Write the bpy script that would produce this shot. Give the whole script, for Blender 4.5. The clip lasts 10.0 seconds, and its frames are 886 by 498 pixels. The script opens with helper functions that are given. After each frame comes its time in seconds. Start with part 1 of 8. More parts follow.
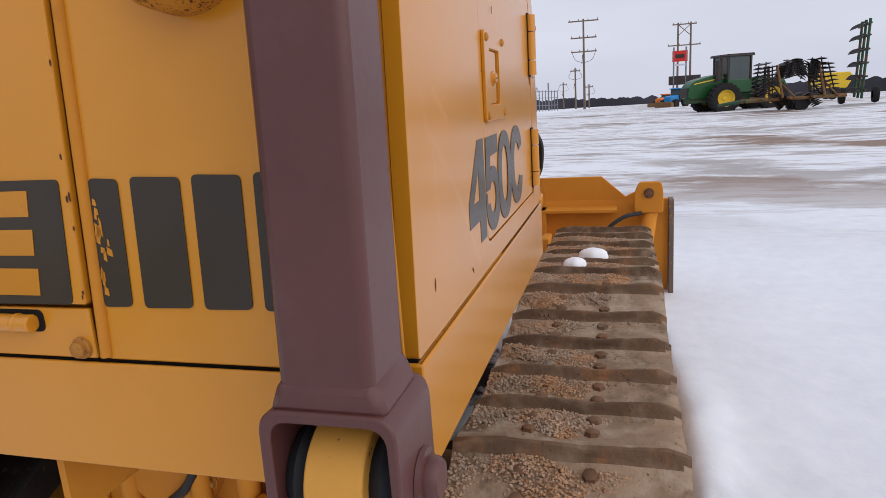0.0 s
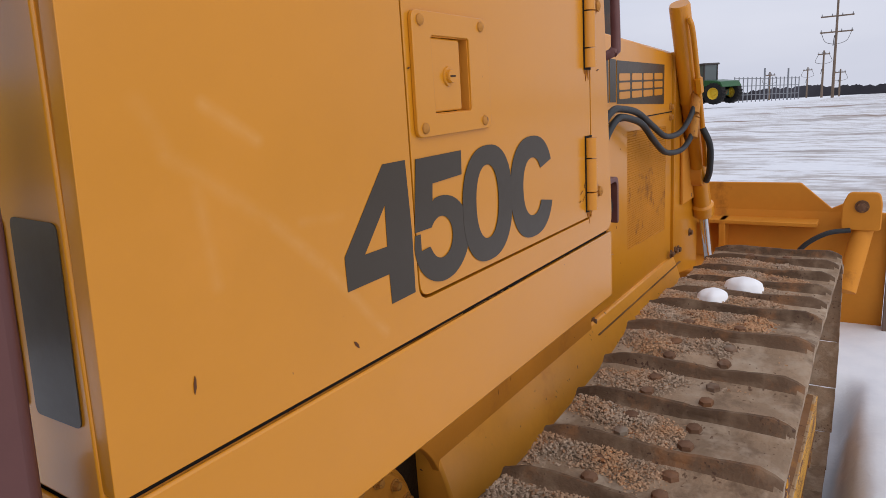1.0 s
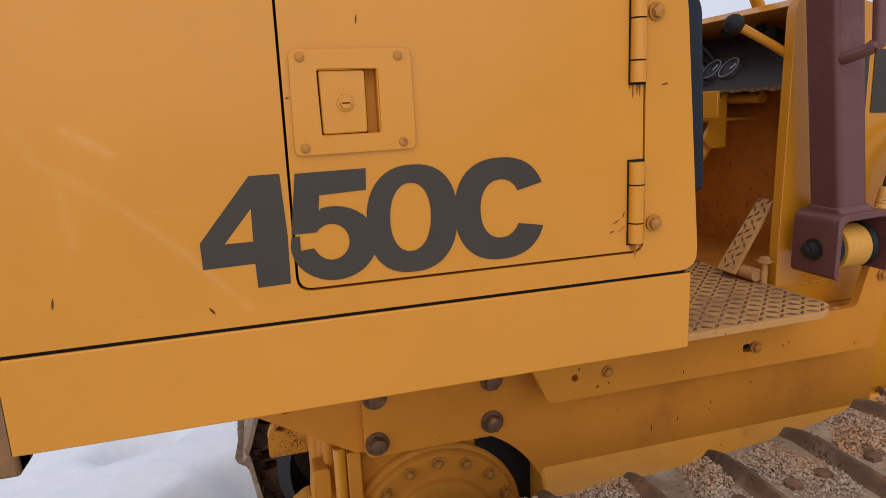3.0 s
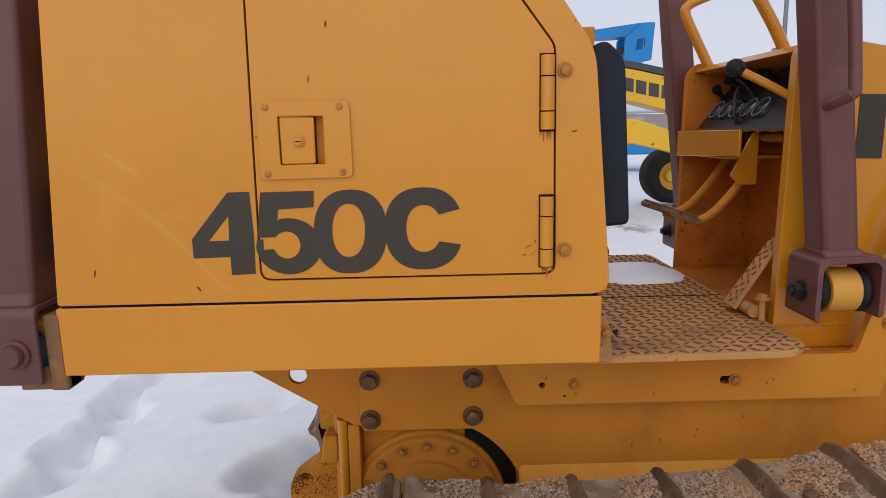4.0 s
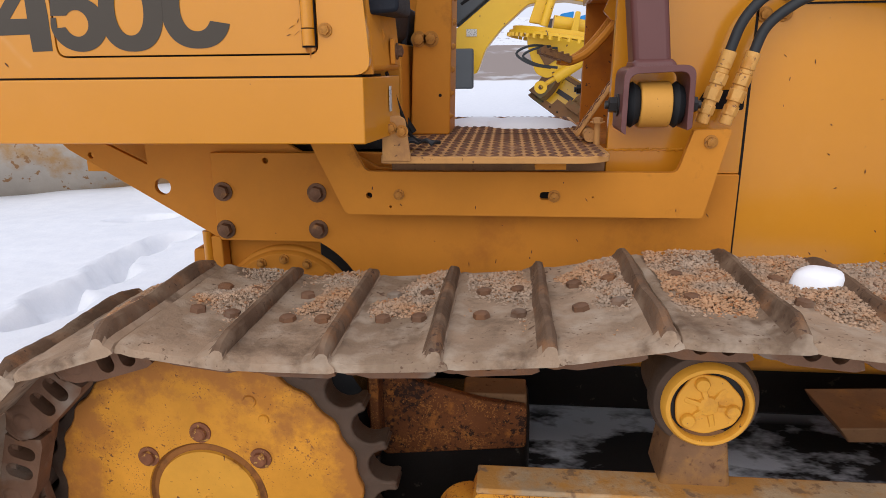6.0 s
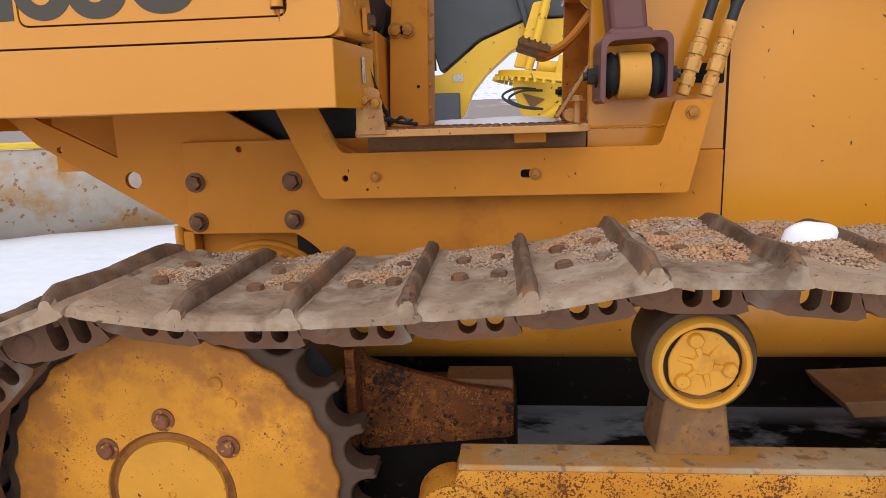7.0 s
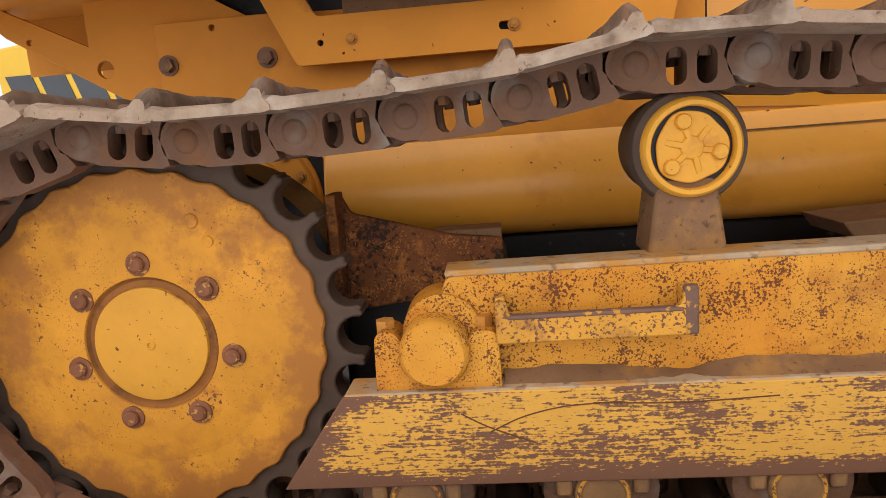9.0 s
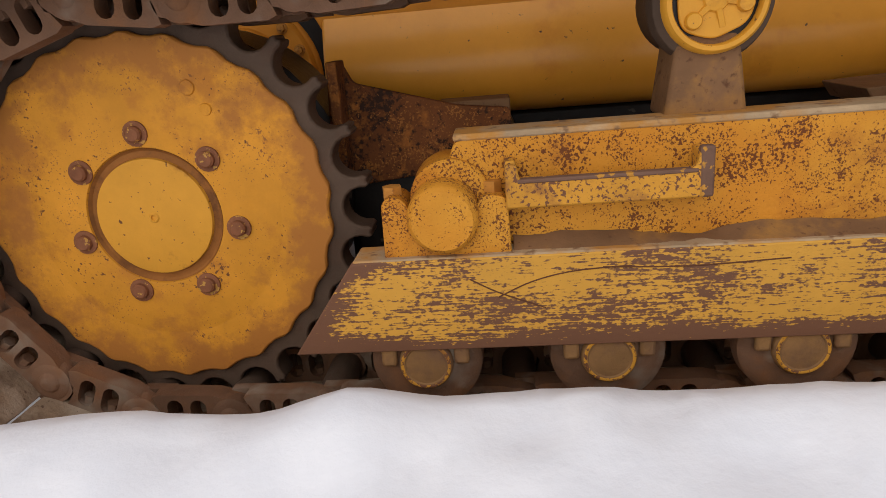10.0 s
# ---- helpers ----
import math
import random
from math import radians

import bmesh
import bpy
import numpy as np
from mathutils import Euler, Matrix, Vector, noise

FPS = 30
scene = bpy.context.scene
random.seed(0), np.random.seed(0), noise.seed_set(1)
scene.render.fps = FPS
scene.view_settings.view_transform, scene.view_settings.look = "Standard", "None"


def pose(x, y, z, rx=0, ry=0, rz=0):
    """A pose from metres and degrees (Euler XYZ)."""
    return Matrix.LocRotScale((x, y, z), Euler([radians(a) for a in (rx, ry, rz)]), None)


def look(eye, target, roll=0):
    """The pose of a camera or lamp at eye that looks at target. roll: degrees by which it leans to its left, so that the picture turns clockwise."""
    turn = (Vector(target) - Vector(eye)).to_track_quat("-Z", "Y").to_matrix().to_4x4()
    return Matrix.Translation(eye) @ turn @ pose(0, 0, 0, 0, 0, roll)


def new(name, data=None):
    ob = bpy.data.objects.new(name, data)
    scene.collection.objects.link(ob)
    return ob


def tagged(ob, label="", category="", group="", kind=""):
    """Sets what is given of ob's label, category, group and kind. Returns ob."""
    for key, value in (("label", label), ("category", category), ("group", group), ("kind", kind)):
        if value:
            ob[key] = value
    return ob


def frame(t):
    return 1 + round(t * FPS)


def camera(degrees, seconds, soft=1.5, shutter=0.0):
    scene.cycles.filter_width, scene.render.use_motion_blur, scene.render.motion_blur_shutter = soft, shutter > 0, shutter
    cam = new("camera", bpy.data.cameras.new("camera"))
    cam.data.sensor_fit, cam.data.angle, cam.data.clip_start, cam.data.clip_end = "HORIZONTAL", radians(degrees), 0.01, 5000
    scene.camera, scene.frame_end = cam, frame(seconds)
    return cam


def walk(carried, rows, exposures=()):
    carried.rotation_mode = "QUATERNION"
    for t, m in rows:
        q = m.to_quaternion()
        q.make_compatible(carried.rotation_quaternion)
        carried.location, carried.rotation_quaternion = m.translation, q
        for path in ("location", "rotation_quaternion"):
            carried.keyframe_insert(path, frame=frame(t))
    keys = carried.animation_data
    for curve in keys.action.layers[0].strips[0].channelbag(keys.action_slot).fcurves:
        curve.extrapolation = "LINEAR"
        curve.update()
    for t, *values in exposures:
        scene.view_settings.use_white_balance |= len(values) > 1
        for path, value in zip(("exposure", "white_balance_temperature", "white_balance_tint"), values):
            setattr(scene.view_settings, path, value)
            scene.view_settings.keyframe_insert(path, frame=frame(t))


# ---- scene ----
cam = camera(68.2, 10.0, soft=0.8)
PATH = [
    (0, (-1.064, -0.177, 1.323), (0.809, 0.364, 0.875), -3.8),
    (0.2, (-0.992, -0.207, 1.317), (0.854, 0.399, 0.838), -4.0),
    (0.5, (-0.864, -0.285, 1.317), (0.868, 0.612, 0.874), -1.3),
    (0.8, (-0.776, -0.337, 1.318), (0.899, 0.671, 0.896), -1.7),
    (1, (-0.724, -0.369, 1.322), (0.886, 0.733, 0.88), -3.8),
    (1.3, (-0.668, -0.46, 1.312), (0.813, 0.826, 0.922), -4.1),
    (1.5, (-0.631, -0.579, 1.318), (0.694, 0.872, 0.943), -2.9),
    (2, (-0.562, -0.708, 1.356), (0.464, 0.961, 0.954), -2.7),
    (2.2, (-0.508, -0.718, 1.356), (0.408, 1.005, 0.917), -2.2),
    (3.3, (-0.152, -0.825, 1.329), (0.184, 1.107, 0.938), -3.2),
    (3.5, (-0.077, -0.914, 1.335), (0.122, 1.041, 0.962), -3.2),
    (4, (0.043, -1.001, 1.358), (0.067, 0.966, 0.999), -1.2),
    (4.5, (0.205, -0.98, 1.315), (0.147, 0.963, 0.843), -2.3),
    (5, (0.326, -0.978, 1.247), (0.263, 0.954, 0.736), -1.9),
    (5.5, (0.461, -1.06, 1.187), (0.328, 0.851, 0.613), -2.8),
    (5.7, (0.509, -1.108, 1.158), (0.34, 0.799, 0.579), -1.7),
    (6.8, (0.568, -1.094, 0.996), (0.374, 0.858, 0.605), 0.7),
    (7, (0.568, -1.089, 0.96), (0.397, 0.865, 0.572), -1.7),
    (7.5, (0.603, -1.076, 0.876), (0.449, 0.903, 0.63), -0.7),
    (8, (0.583, -1.086, 0.788), (0.39, 0.89, 0.545), -1.5),
    (8.5, (0.583, -1.09, 0.686), (0.442, 0.87, 0.317), -6.7),
    (9, (0.58, -1.109, 0.644), (0.417, 0.855, 0.302), -4.5),
    (9.5, (0.572, -1.109, 0.621), (0.436, 0.807, 0.063), -3.9),
    (10, (0.564, -1.102, 0.589), (0.382, 0.788, -0.04), -5.0),
]
walk(cam, [(t, look(eye, target, roll)) for t, eye, target, roll in PATH],
     exposures=[(0, -0.05, 6500, 10), (0.5, -0.04, 6500, 10), (1, -0.06, 6500, 10), (1.5, -0.05, 6500, 10), (3.5, -0.02, 6500, 10), (4, -0.1, 6500, 10), (4.5, -0.1, 6500, 10), (5, 0.02, 6500, 10), (7, 0.33, 6500, 10), (8.5, 0.46, 6500, 10), (9, 0.48, 6650, 10), (9.5, 0.2, 7000, 10), (10, 0.02, 7000, 10)])

# ---- world, sun, exposure ----
world = bpy.data.worlds.new("overcast_sky")
scene.world = world
world.use_nodes = True
wn, wl = world.node_tree.nodes, world.node_tree.links
wn.clear()
sky = wn.new("ShaderNodeTexSky")
sky.sky_type, sky.sun_disc = "NISHITA", False
sky.sun_elevation, sky.sun_rotation = radians(28.5), radians(196.7)
sky.air_density, sky.dust_density = 1.0, 4.0
cloud_coord = wn.new("ShaderNodeTexCoord")
cloud_map = wn.new("ShaderNodeMapping")
cloud_map.inputs["Scale"].default_value = (1.2, 1.2, 5.0)
cloud = wn.new("ShaderNodeTexNoise")
cloud.inputs["Scale"].default_value, cloud.inputs["Detail"].default_value = 1.6, 4.0
ramp = wn.new("ShaderNodeValToRGB")
ramp.color_ramp.elements[0].position, ramp.color_ramp.elements[1].position = 0.3, 0.75
ramp.color_ramp.elements[0].color = (0.80, 0.84, 1.0, 1)
ramp.color_ramp.elements[1].color = (0.95, 0.975, 1.12, 1)
scale = wn.new("ShaderNodeVectorMath")
scale.operation = "SCALE"
sky_sep = wn.new("ShaderNodeSeparateXYZ")
sky_rise = wn.new("ShaderNodeMapRange")
sky_rise.inputs["To Min"].default_value, sky_rise.inputs["To Max"].default_value = 8.3, 10.0
blend = wn.new("ShaderNodeMix")
blend.data_type = "RGBA"
blend.inputs["Factor"].default_value = 0.9
back = wn.new("ShaderNodeBackground")
back.inputs["Strength"].default_value = 0.1
wout = wn.new("ShaderNodeOutputWorld")
wl.new(cloud_coord.outputs["Generated"], cloud_map.inputs["Vector"])
wl.new(cloud_map.outputs["Vector"], cloud.inputs["Vector"])
wl.new(cloud.outputs["Fac"], ramp.inputs["Fac"])
wl.new(ramp.outputs["Color"], scale.inputs[0])
wl.new(cloud_coord.outputs["Generated"], sky_sep.inputs[0])
wl.new(sky_sep.outputs["Z"], sky_rise.inputs["Value"])
wl.new(sky_rise.outputs["Result"], scale.inputs["Scale"])
wl.new(sky.outputs["Color"], blend.inputs["A"])
wl.new(scale.outputs["Vector"], blend.inputs["B"])
wl.new(blend.outputs["Result"], back.inputs["Color"])
wl.new(back.outputs["Background"], wout.inputs["Surface"])

sun = new("sun", bpy.data.lights.new("sun", "SUN"))
sun.data.energy, sun.data.angle, sun.data.color = 1.4, radians(90), (1.0, 0.96, 0.9)
sun.matrix_world = look((-1.8, -6, 3.4), (0, 0, 0))


# ---- materials ----
def material(name, base, rough=0.5, metal=0.0, vary=0.1, scale_big=3.0, bump=0.1, bump_scale=60.0,
             spots=None, spot_scale=40.0, spot_edge=0.66, spots2=None, spot2_scale=8.0, spot2_edge=0.6,
             stretch=(1, 1, 1), island=None, coat=0.0, random_value=0.0, spot_soft=0.035, cluster=0.0, spot2_soft=0.12, grit=None, grit_scale=220.0, grit_edge=0.58):
    """A painted or worn surface: base colour varied at two scales, with chips, stains and fine relief."""
    m = bpy.data.materials.new(name)
    m.use_nodes = True
    n, l = m.node_tree.nodes, m.node_tree.links
    b = n["Principled BSDF"]
    b.inputs["Roughness"].default_value, b.inputs["Metallic"].default_value = rough, metal
    b.inputs["Specular IOR Level"].default_value = 0.16 if rough >= 0.55 else 0.08 if coat >= 0.5 else 0.30
    b.inputs["Coat Weight"].default_value, b.inputs["Coat Roughness"].default_value = coat, 0.19
    b.inputs["Coat IOR"].default_value = 1.41
    co = n.new("ShaderNodeTexCoord")
    mp = n.new("ShaderNodeMapping")
    mp.inputs["Scale"].default_value = stretch
    l.new(co.outputs["Object"], mp.inputs["Vector"])
    if random_value:
        shift_info = n.new("ShaderNodeObjectInfo")
        away = n.new("ShaderNodeMath")
        away.operation = "MULTIPLY"
        away.inputs[1].default_value = 17.0
        l.new(shift_info.outputs["Random"], away.inputs[0])
        l.new(away.outputs[0], mp.inputs["Location"])

    def noise_node(s, detail=4.0, rough_n=0.6, shift=0.0):
        t = n.new("ShaderNodeTexNoise")
        t.inputs["Scale"].default_value, t.inputs["Detail"].default_value, t.inputs["Roughness"].default_value = s, detail, rough_n
        if shift:
            off = n.new("ShaderNodeVectorMath")
            off.inputs[1].default_value = (shift, shift * 0.7, shift * 1.3)
            l.new(mp.outputs["Vector"], off.inputs[0])
            l.new(off.outputs["Vector"], t.inputs["Vector"])
        else:
            l.new(mp.outputs["Vector"], t.inputs["Vector"])
        return t

    def mixed(fac, a, bb, mode="MIX"):
        x = n.new("ShaderNodeMix")
        x.data_type, x.blend_type = "RGBA", mode
        for sock, v in (("Factor", fac), ("A", a), ("B", bb)):
            if isinstance(v, (tuple, list)):
                x.inputs[sock].default_value = (*v, 1)
            elif isinstance(v, (int, float)):
                x.inputs[sock].default_value = v
            else:
                l.new(v, x.inputs[sock])
        return x.outputs["Result"]

    def step(src, e0, e1):
        r = n.new("ShaderNodeMapRange")
        r.inputs["From Min"].default_value, r.inputs["From Max"].default_value = e0, e1
        l.new(src, r.inputs["Value"])
        return r.outputs["Result"]

    if island:
        geo = n.new("ShaderNodeNewGeometry")
        cr = n.new("ShaderNodeValToRGB")
        cr.color_ramp.interpolation = "CONSTANT"
        for k, c in enumerate(island):
            e = cr.color_ramp.elements[k] if k < 2 else cr.color_ramp.elements.new(0)
            e.position, e.color = k / len(island), (*c, 1)
        l.new(geo.outputs["Random Per Island"], cr.inputs["Fac"])
        col = cr.outputs["Color"]
    else:
        col = mixed(0.0, base, base)
    big = noise_node(scale_big, 3.0)
    fine = noise_node(scale_big * 14, 4.0, 0.7, 3.1)
    col = mixed(step(big.outputs["Fac"], 0.25, 0.75), mixed(1.0, col, (1 - vary,) * 3, "MULTIPLY"), mixed(1.0, col, (1 + vary,) * 3, "MULTIPLY"))
    col = mixed(step(fine.outputs["Fac"], 0.3, 0.7), mixed(1.0, col, (1 - vary * 0.4,) * 3, "MULTIPLY"), col)
    if random_value:
        info = n.new("ShaderNodeObjectInfo")
        col = mixed(info.outputs["Random"], mixed(1.0, col, (1 - random_value,) * 3, "MULTIPLY"), col)
    rough_src = None
    if spots2:
        t2 = noise_node(spot2_scale, 8.0, 0.65, 7.7)
        f2 = step(t2.outputs["Fac"], spot2_edge, spot2_edge + spot2_soft)
        col = mixed(f2, col, spots2)
        rough_src = f2
    if spots:
        t1 = noise_node(spot_scale, 3.0, 0.55, 1.9)
        src = t1.outputs["Fac"]
        if cluster:
            patch = noise_node(spot_scale * 0.08, 3.0, 0.6, 9.4)
            both = n.new("ShaderNodeMix")
            both.inputs["Factor"].default_value = cluster
            l.new(src, both.inputs["A"])
            l.new(patch.outputs["Fac"], both.inputs["B"])
            src = both.outputs["Result"]
        f1 = step(src, spot_edge, spot_edge + spot_soft)
        col = mixed(f1, col, spots)
    if grit:
        t3 = noise_node(grit_scale, 2.0, 0.5, 12.6)
        t4 = noise_node(grit_scale * 0.06, 4.0, 0.6, 15.2)
        mean = n.new("ShaderNodeMix")
        mean.inputs["Factor"].default_value = 0.4
        l.new(t3.outputs["Fac"], mean.inputs["A"])
        l.new(t4.outputs["Fac"], mean.inputs["B"])
        col = mixed(step(mean.outputs["Result"], grit_edge, grit_edge + 0.05), col, grit)
    l.new(col, b.inputs["Base Color"])
    rr = n.new("ShaderNodeMapRange")
    rr.inputs["To Min"].default_value, rr.inputs["To Max"].default_value = rough * 0.85, min(1.0, rough * 1.2)
    l.new(fine.outputs["Fac"], rr.inputs["Value"])
    l.new(rr.outputs["Result"], b.inputs["Roughness"])
    if bump:
        tb = noise_node(bump_scale, 5.0, 0.65, 5.3)
        bp = n.new("ShaderNodeBump")
        bp.inputs["Strength"].default_value, bp.inputs["Distance"].default_value = bump, 0.004
        l.new(tb.outputs["Fac"], bp.inputs["Height"])
        l.new(bp.outputs["Normal"], b.inputs["Normal"])
    return m


def guard_material():
    """Yellow paint dragged off in fine streaks along x, bare brown steel along the scuffed rim."""
    m = material("scraped_paint", (0.57, 0.295, 0.05), 0.6, vary=0.14, scale_big=4, bump=0.35, bump_scale=90)
    n, l = m.node_tree.nodes, m.node_tree.links
    b = n["Principled BSDF"]
    co = n.new("ShaderNodeTexCoord")

    def streak(s, stretch, detail):
        mp = n.new("ShaderNodeMapping")
        mp.inputs["Scale"].default_value = stretch
        t = n.new("ShaderNodeTexNoise")
        t.inputs["Scale"].default_value, t.inputs["Detail"].default_value = s, detail
        l.new(co.outputs["Object"], mp.inputs["Vector"])
        l.new(mp.outputs["Vector"], t.inputs["Vector"])
        return t.outputs["Fac"]

    def math_node(op, a, c):
        x = n.new("ShaderNodeMath")
        x.operation = op
        for k, v in enumerate((a, c)):
            if isinstance(v, float):
                x.inputs[k].default_value = v
            else:
                l.new(v, x.inputs[k])
        return x.outputs[0]

    def ranged(src, a, c, d, e):
        r = n.new("ShaderNodeMapRange")
        for k, v in (("From Min", a), ("From Max", c), ("To Min", d), ("To Max", e)):
            r.inputs[k].default_value = v
        l.new(src, r.inputs["Value"])
        return r.outputs["Result"]

    sep = n.new("ShaderNodeSeparateXYZ")
    l.new(co.outputs["Object"], sep.inputs[0])
    total = math_node("ADD", math_node("MULTIPLY", streak(300, (0.07, 1, 1), 3), 0.34), math_node("MULTIPLY", streak(240, (0.6, 1, 1), 3), 0.30))
    total = math_node("ADD", total, math_node("MULTIPLY", streak(9, (0.5, 1, 1.6), 5), 0.36))
    rim = ranged(sep.outputs["Z"], 0.146, 0.178, 0.16, 0.0)
    end = ranged(math_node("SUBTRACT", sep.outputs["X"], math_node("MULTIPLY", sep.outputs["Z"], 0.73)), 0.145, 0.20, 0.10, 0.0)
    bare = ranged(math_node("ADD", total, math_node("MAXIMUM", rim, end)), 0.503, 0.540, 0.0, 1.0)
    old = b.inputs["Base Color"].links[0].from_socket
    mx = n.new("ShaderNodeMix")
    mx.data_type = "RGBA"
    mx.inputs["B"].default_value = (0.150, 0.070, 0.040, 1)
    l.new(bare, mx.inputs["Factor"])
    l.new(old, mx.inputs["A"])
    l.new(mx.outputs["Result"], b.inputs["Base Color"])
    return m


RUST = (0.115, 0.042, 0.016)
DARKRUST = (0.045, 0.024, 0.017)
YEL = (0.54, 0.212, 0.011)
paint = material("machine_paint", YEL, 0.40, vary=0.05, scale_big=2.2, bump=0.05, bump_scale=25, spots=DARKRUST, spot_scale=75, spot_edge=0.76, spots2=(0.57, 0.225, 0.02), spot2_scale=4.5, spot2_edge=0.56, spot2_soft=0.3, coat=1.0)
frame_paint = material("frame_paint", (0.55, 0.205, 0.022), 0.55, vary=0.12, scale_big=3.0, bump=0.12, bump_scale=40, spots=DARKRUST, spot_scale=70, spot_edge=0.765, spots2=(0.33, 0.108, 0.018), spot2_scale=4.5, spot2_edge=0.56, spot2_soft=0.22)
paint_dull = material("dull_paint", (0.55, 0.212, 0.024), 0.6, vary=0.10, scale_big=3.5, bump=0.12, bump_scale=40, spots=DARKRUST, spot_scale=60, spot_edge=0.77, spots2=(0.34, 0.125, 0.018), spot2_scale=5, spot2_edge=0.60)
paint_worn = material("worn_paint", (0.60, 0.275, 0.034), 0.6, vary=0.14, scale_big=5, bump=0.45, bump_scale=110, spots=(0.150, 0.052, 0.016), spot_scale=230, spot_edge=0.545, spot_soft=0.04, cluster=0.42, spots2=(0.34, 0.12, 0.02), spot2_scale=8, spot2_edge=0.52, spot2_soft=0.2, grit=(0.16, 0.056, 0.018), grit_scale=330, grit_edge=0.568)
paint_scraped = guard_material()
guard_edge = material("bare_guard_steel", (0.17, 0.12, 0.095), 0.65, 0.2, vary=0.15, scale_big=6, bump=0.25, spots=(0.45, 0.25, 0.05), spot_scale=38, spot_edge=0.63, stretch=(0.3, 1, 1))
brown = material("rollbar_paint", (0.120, 0.043, 0.038), 0.46, vary=0.12, scale_big=5, bump=0.10, bump_scale=30, spots=(0.05, 0.03, 0.025), spot_scale=50, spot_edge=0.74, spots2=(0.19, 0.088, 0.080), spot2_scale=5, spot2_edge=0.56, spot2_soft=0.25, coat=0.25)
rust_run = material("rust_run", (0.33, 0.115, 0.016), 0.7, vary=0.2, scale_big=30, bump=0.1, spots=(0.16, 0.05, 0.015), spot_scale=120, spot_edge=0.56)
dark_chip = material("chipped_spot", (0.10, 0.04, 0.02), 0.8, vary=0.2, bump=0)
brown_deep = material("rollbar_paint_deep", (0.100, 0.036, 0.031), 0.42, vary=0.14, scale_big=5, bump=0.10, bump_scale=30, spots=(0.05, 0.03, 0.025), spot_scale=50, spot_edge=0.72, spots2=(0.125, 0.055, 0.048), spot2_scale=4, spot2_edge=0.56, spot2_soft=0.2, coat=0.25)
decal = material("decal_vinyl", (0.039, 0.028, 0.017), 0.6, vary=0.12, scale_big=5, bump=0.03, spots=(0.42, 0.2, 0.05), spot_scale=60, spot_edge=0.80, coat=0.65)
dark = material("dark_gap", (0.012, 0.010, 0.009), 0.8, vary=0.2, bump=0)
# about a tenth lighter than machine_paint; on hood, rear sheets and fittings
hood_paint = material("lighter_hood_paint", (0.60, 0.240, 0.016), 0.40, vary=0.06, scale_big=2.0, bump=0.05, bump_scale=25, spots=DARKRUST, spot_scale=75, spot_edge=0.76, spots2=(0.62, 0.265, 0.03), spot2_scale=4, spot2_edge=0.56, spot2_soft=0.3, coat=1.0)
# machine paint darkened and reddened for the enclosed foot well's shade, plus rust spots
footwell_shade_paint = material("footwell_shade_paint", (0.47, 0.155, 0.015), 0.6, vary=0.15, scale_big=5, bump=0.15, bump_scale=50, spots=(0.12, 0.045, 0.02), spot_scale=70, spot_edge=0.66, spots2=(0.24, 0.075, 0.016), spot2_scale=5, spot2_edge=0.5, spot2_soft=0.25)
rubber = material("black_rubber", (0.018, 0.019, 0.021), 0.55, vary=0.15, bump=0.1, bump_scale=80)
cushion = material("seat_vinyl", (0.016, 0.019, 0.026), 0.6, vary=0.15, scale_big=6, bump=0.25, bump_scale=120)
shoe_steel = material("track_steel", (0.345, 0.240, 0.158), 0.75, 0.05, vary=0.25, scale_big=9, bump=0.8, bump_scale=75, spots=(0.40, 0.312, 0.228), spot_scale=20, spot_edge=0.48, spot_soft=0.25, spots2=(0.155, 0.102, 0.066), spot2_scale=9, spot2_edge=0.51, spot2_soft=0.12, random_value=0.25, grit=(0.13, 0.075, 0.048), grit_scale=110, grit_edge=0.60)
grouser_steel = material("grouser_steel", (0.150, 0.092, 0.057), 0.75, 0.05, vary=0.25, scale_big=9, bump=0.8, bump_scale=75, spots=(0.26, 0.18, 0.118), spot_scale=16, spot_edge=0.50, spot_soft=0.3, spots2=(0.25, 0.12, 0.055), spot2_scale=12, spot2_edge=0.52, spot2_soft=0.16, random_value=0.3, grit=(0.08, 0.045, 0.03), grit_scale=120, grit_edge=0.60)
chain_steel = material("chain_steel", (0.19, 0.103, 0.062), 0.68, 0.1, vary=0.25, scale_big=9, bump=0.6, bump_scale=65, spots=(0.24, 0.19, 0.145), spot_scale=12, spot_edge=0.55, spot_soft=0.2, spots2=(0.22, 0.098, 0.042), spot2_scale=10, spot2_edge=0.50, spot2_soft=0.2, random_value=0.2)
tooth_steel = material("tooth_steel", (0.090, 0.058, 0.040), 0.62, 0.1, vary=0.25, scale_big=9, bump=0.45, bump_scale=70, spots2=(0.085, 0.042, 0.025), spot2_scale=10, spot2_edge=0.52, spot2_soft=0.2)
bolt_steel = material("bolt_steel", (0.16, 0.085, 0.05), 0.6, 0.4, vary=0.25, scale_big=20, bump=0.5, spots2=(0.30, 0.15, 0.06), spot2_scale=40, spot2_edge=0.55)
bolt_yellow = material("painted_bolt", (0.42, 0.18, 0.035), 0.6, vary=0.2, scale_big=40, bump=0.3, spots=(0.17, 0.07, 0.025), spot_scale=120, spot_edge=0.60, spot_soft=0.12)


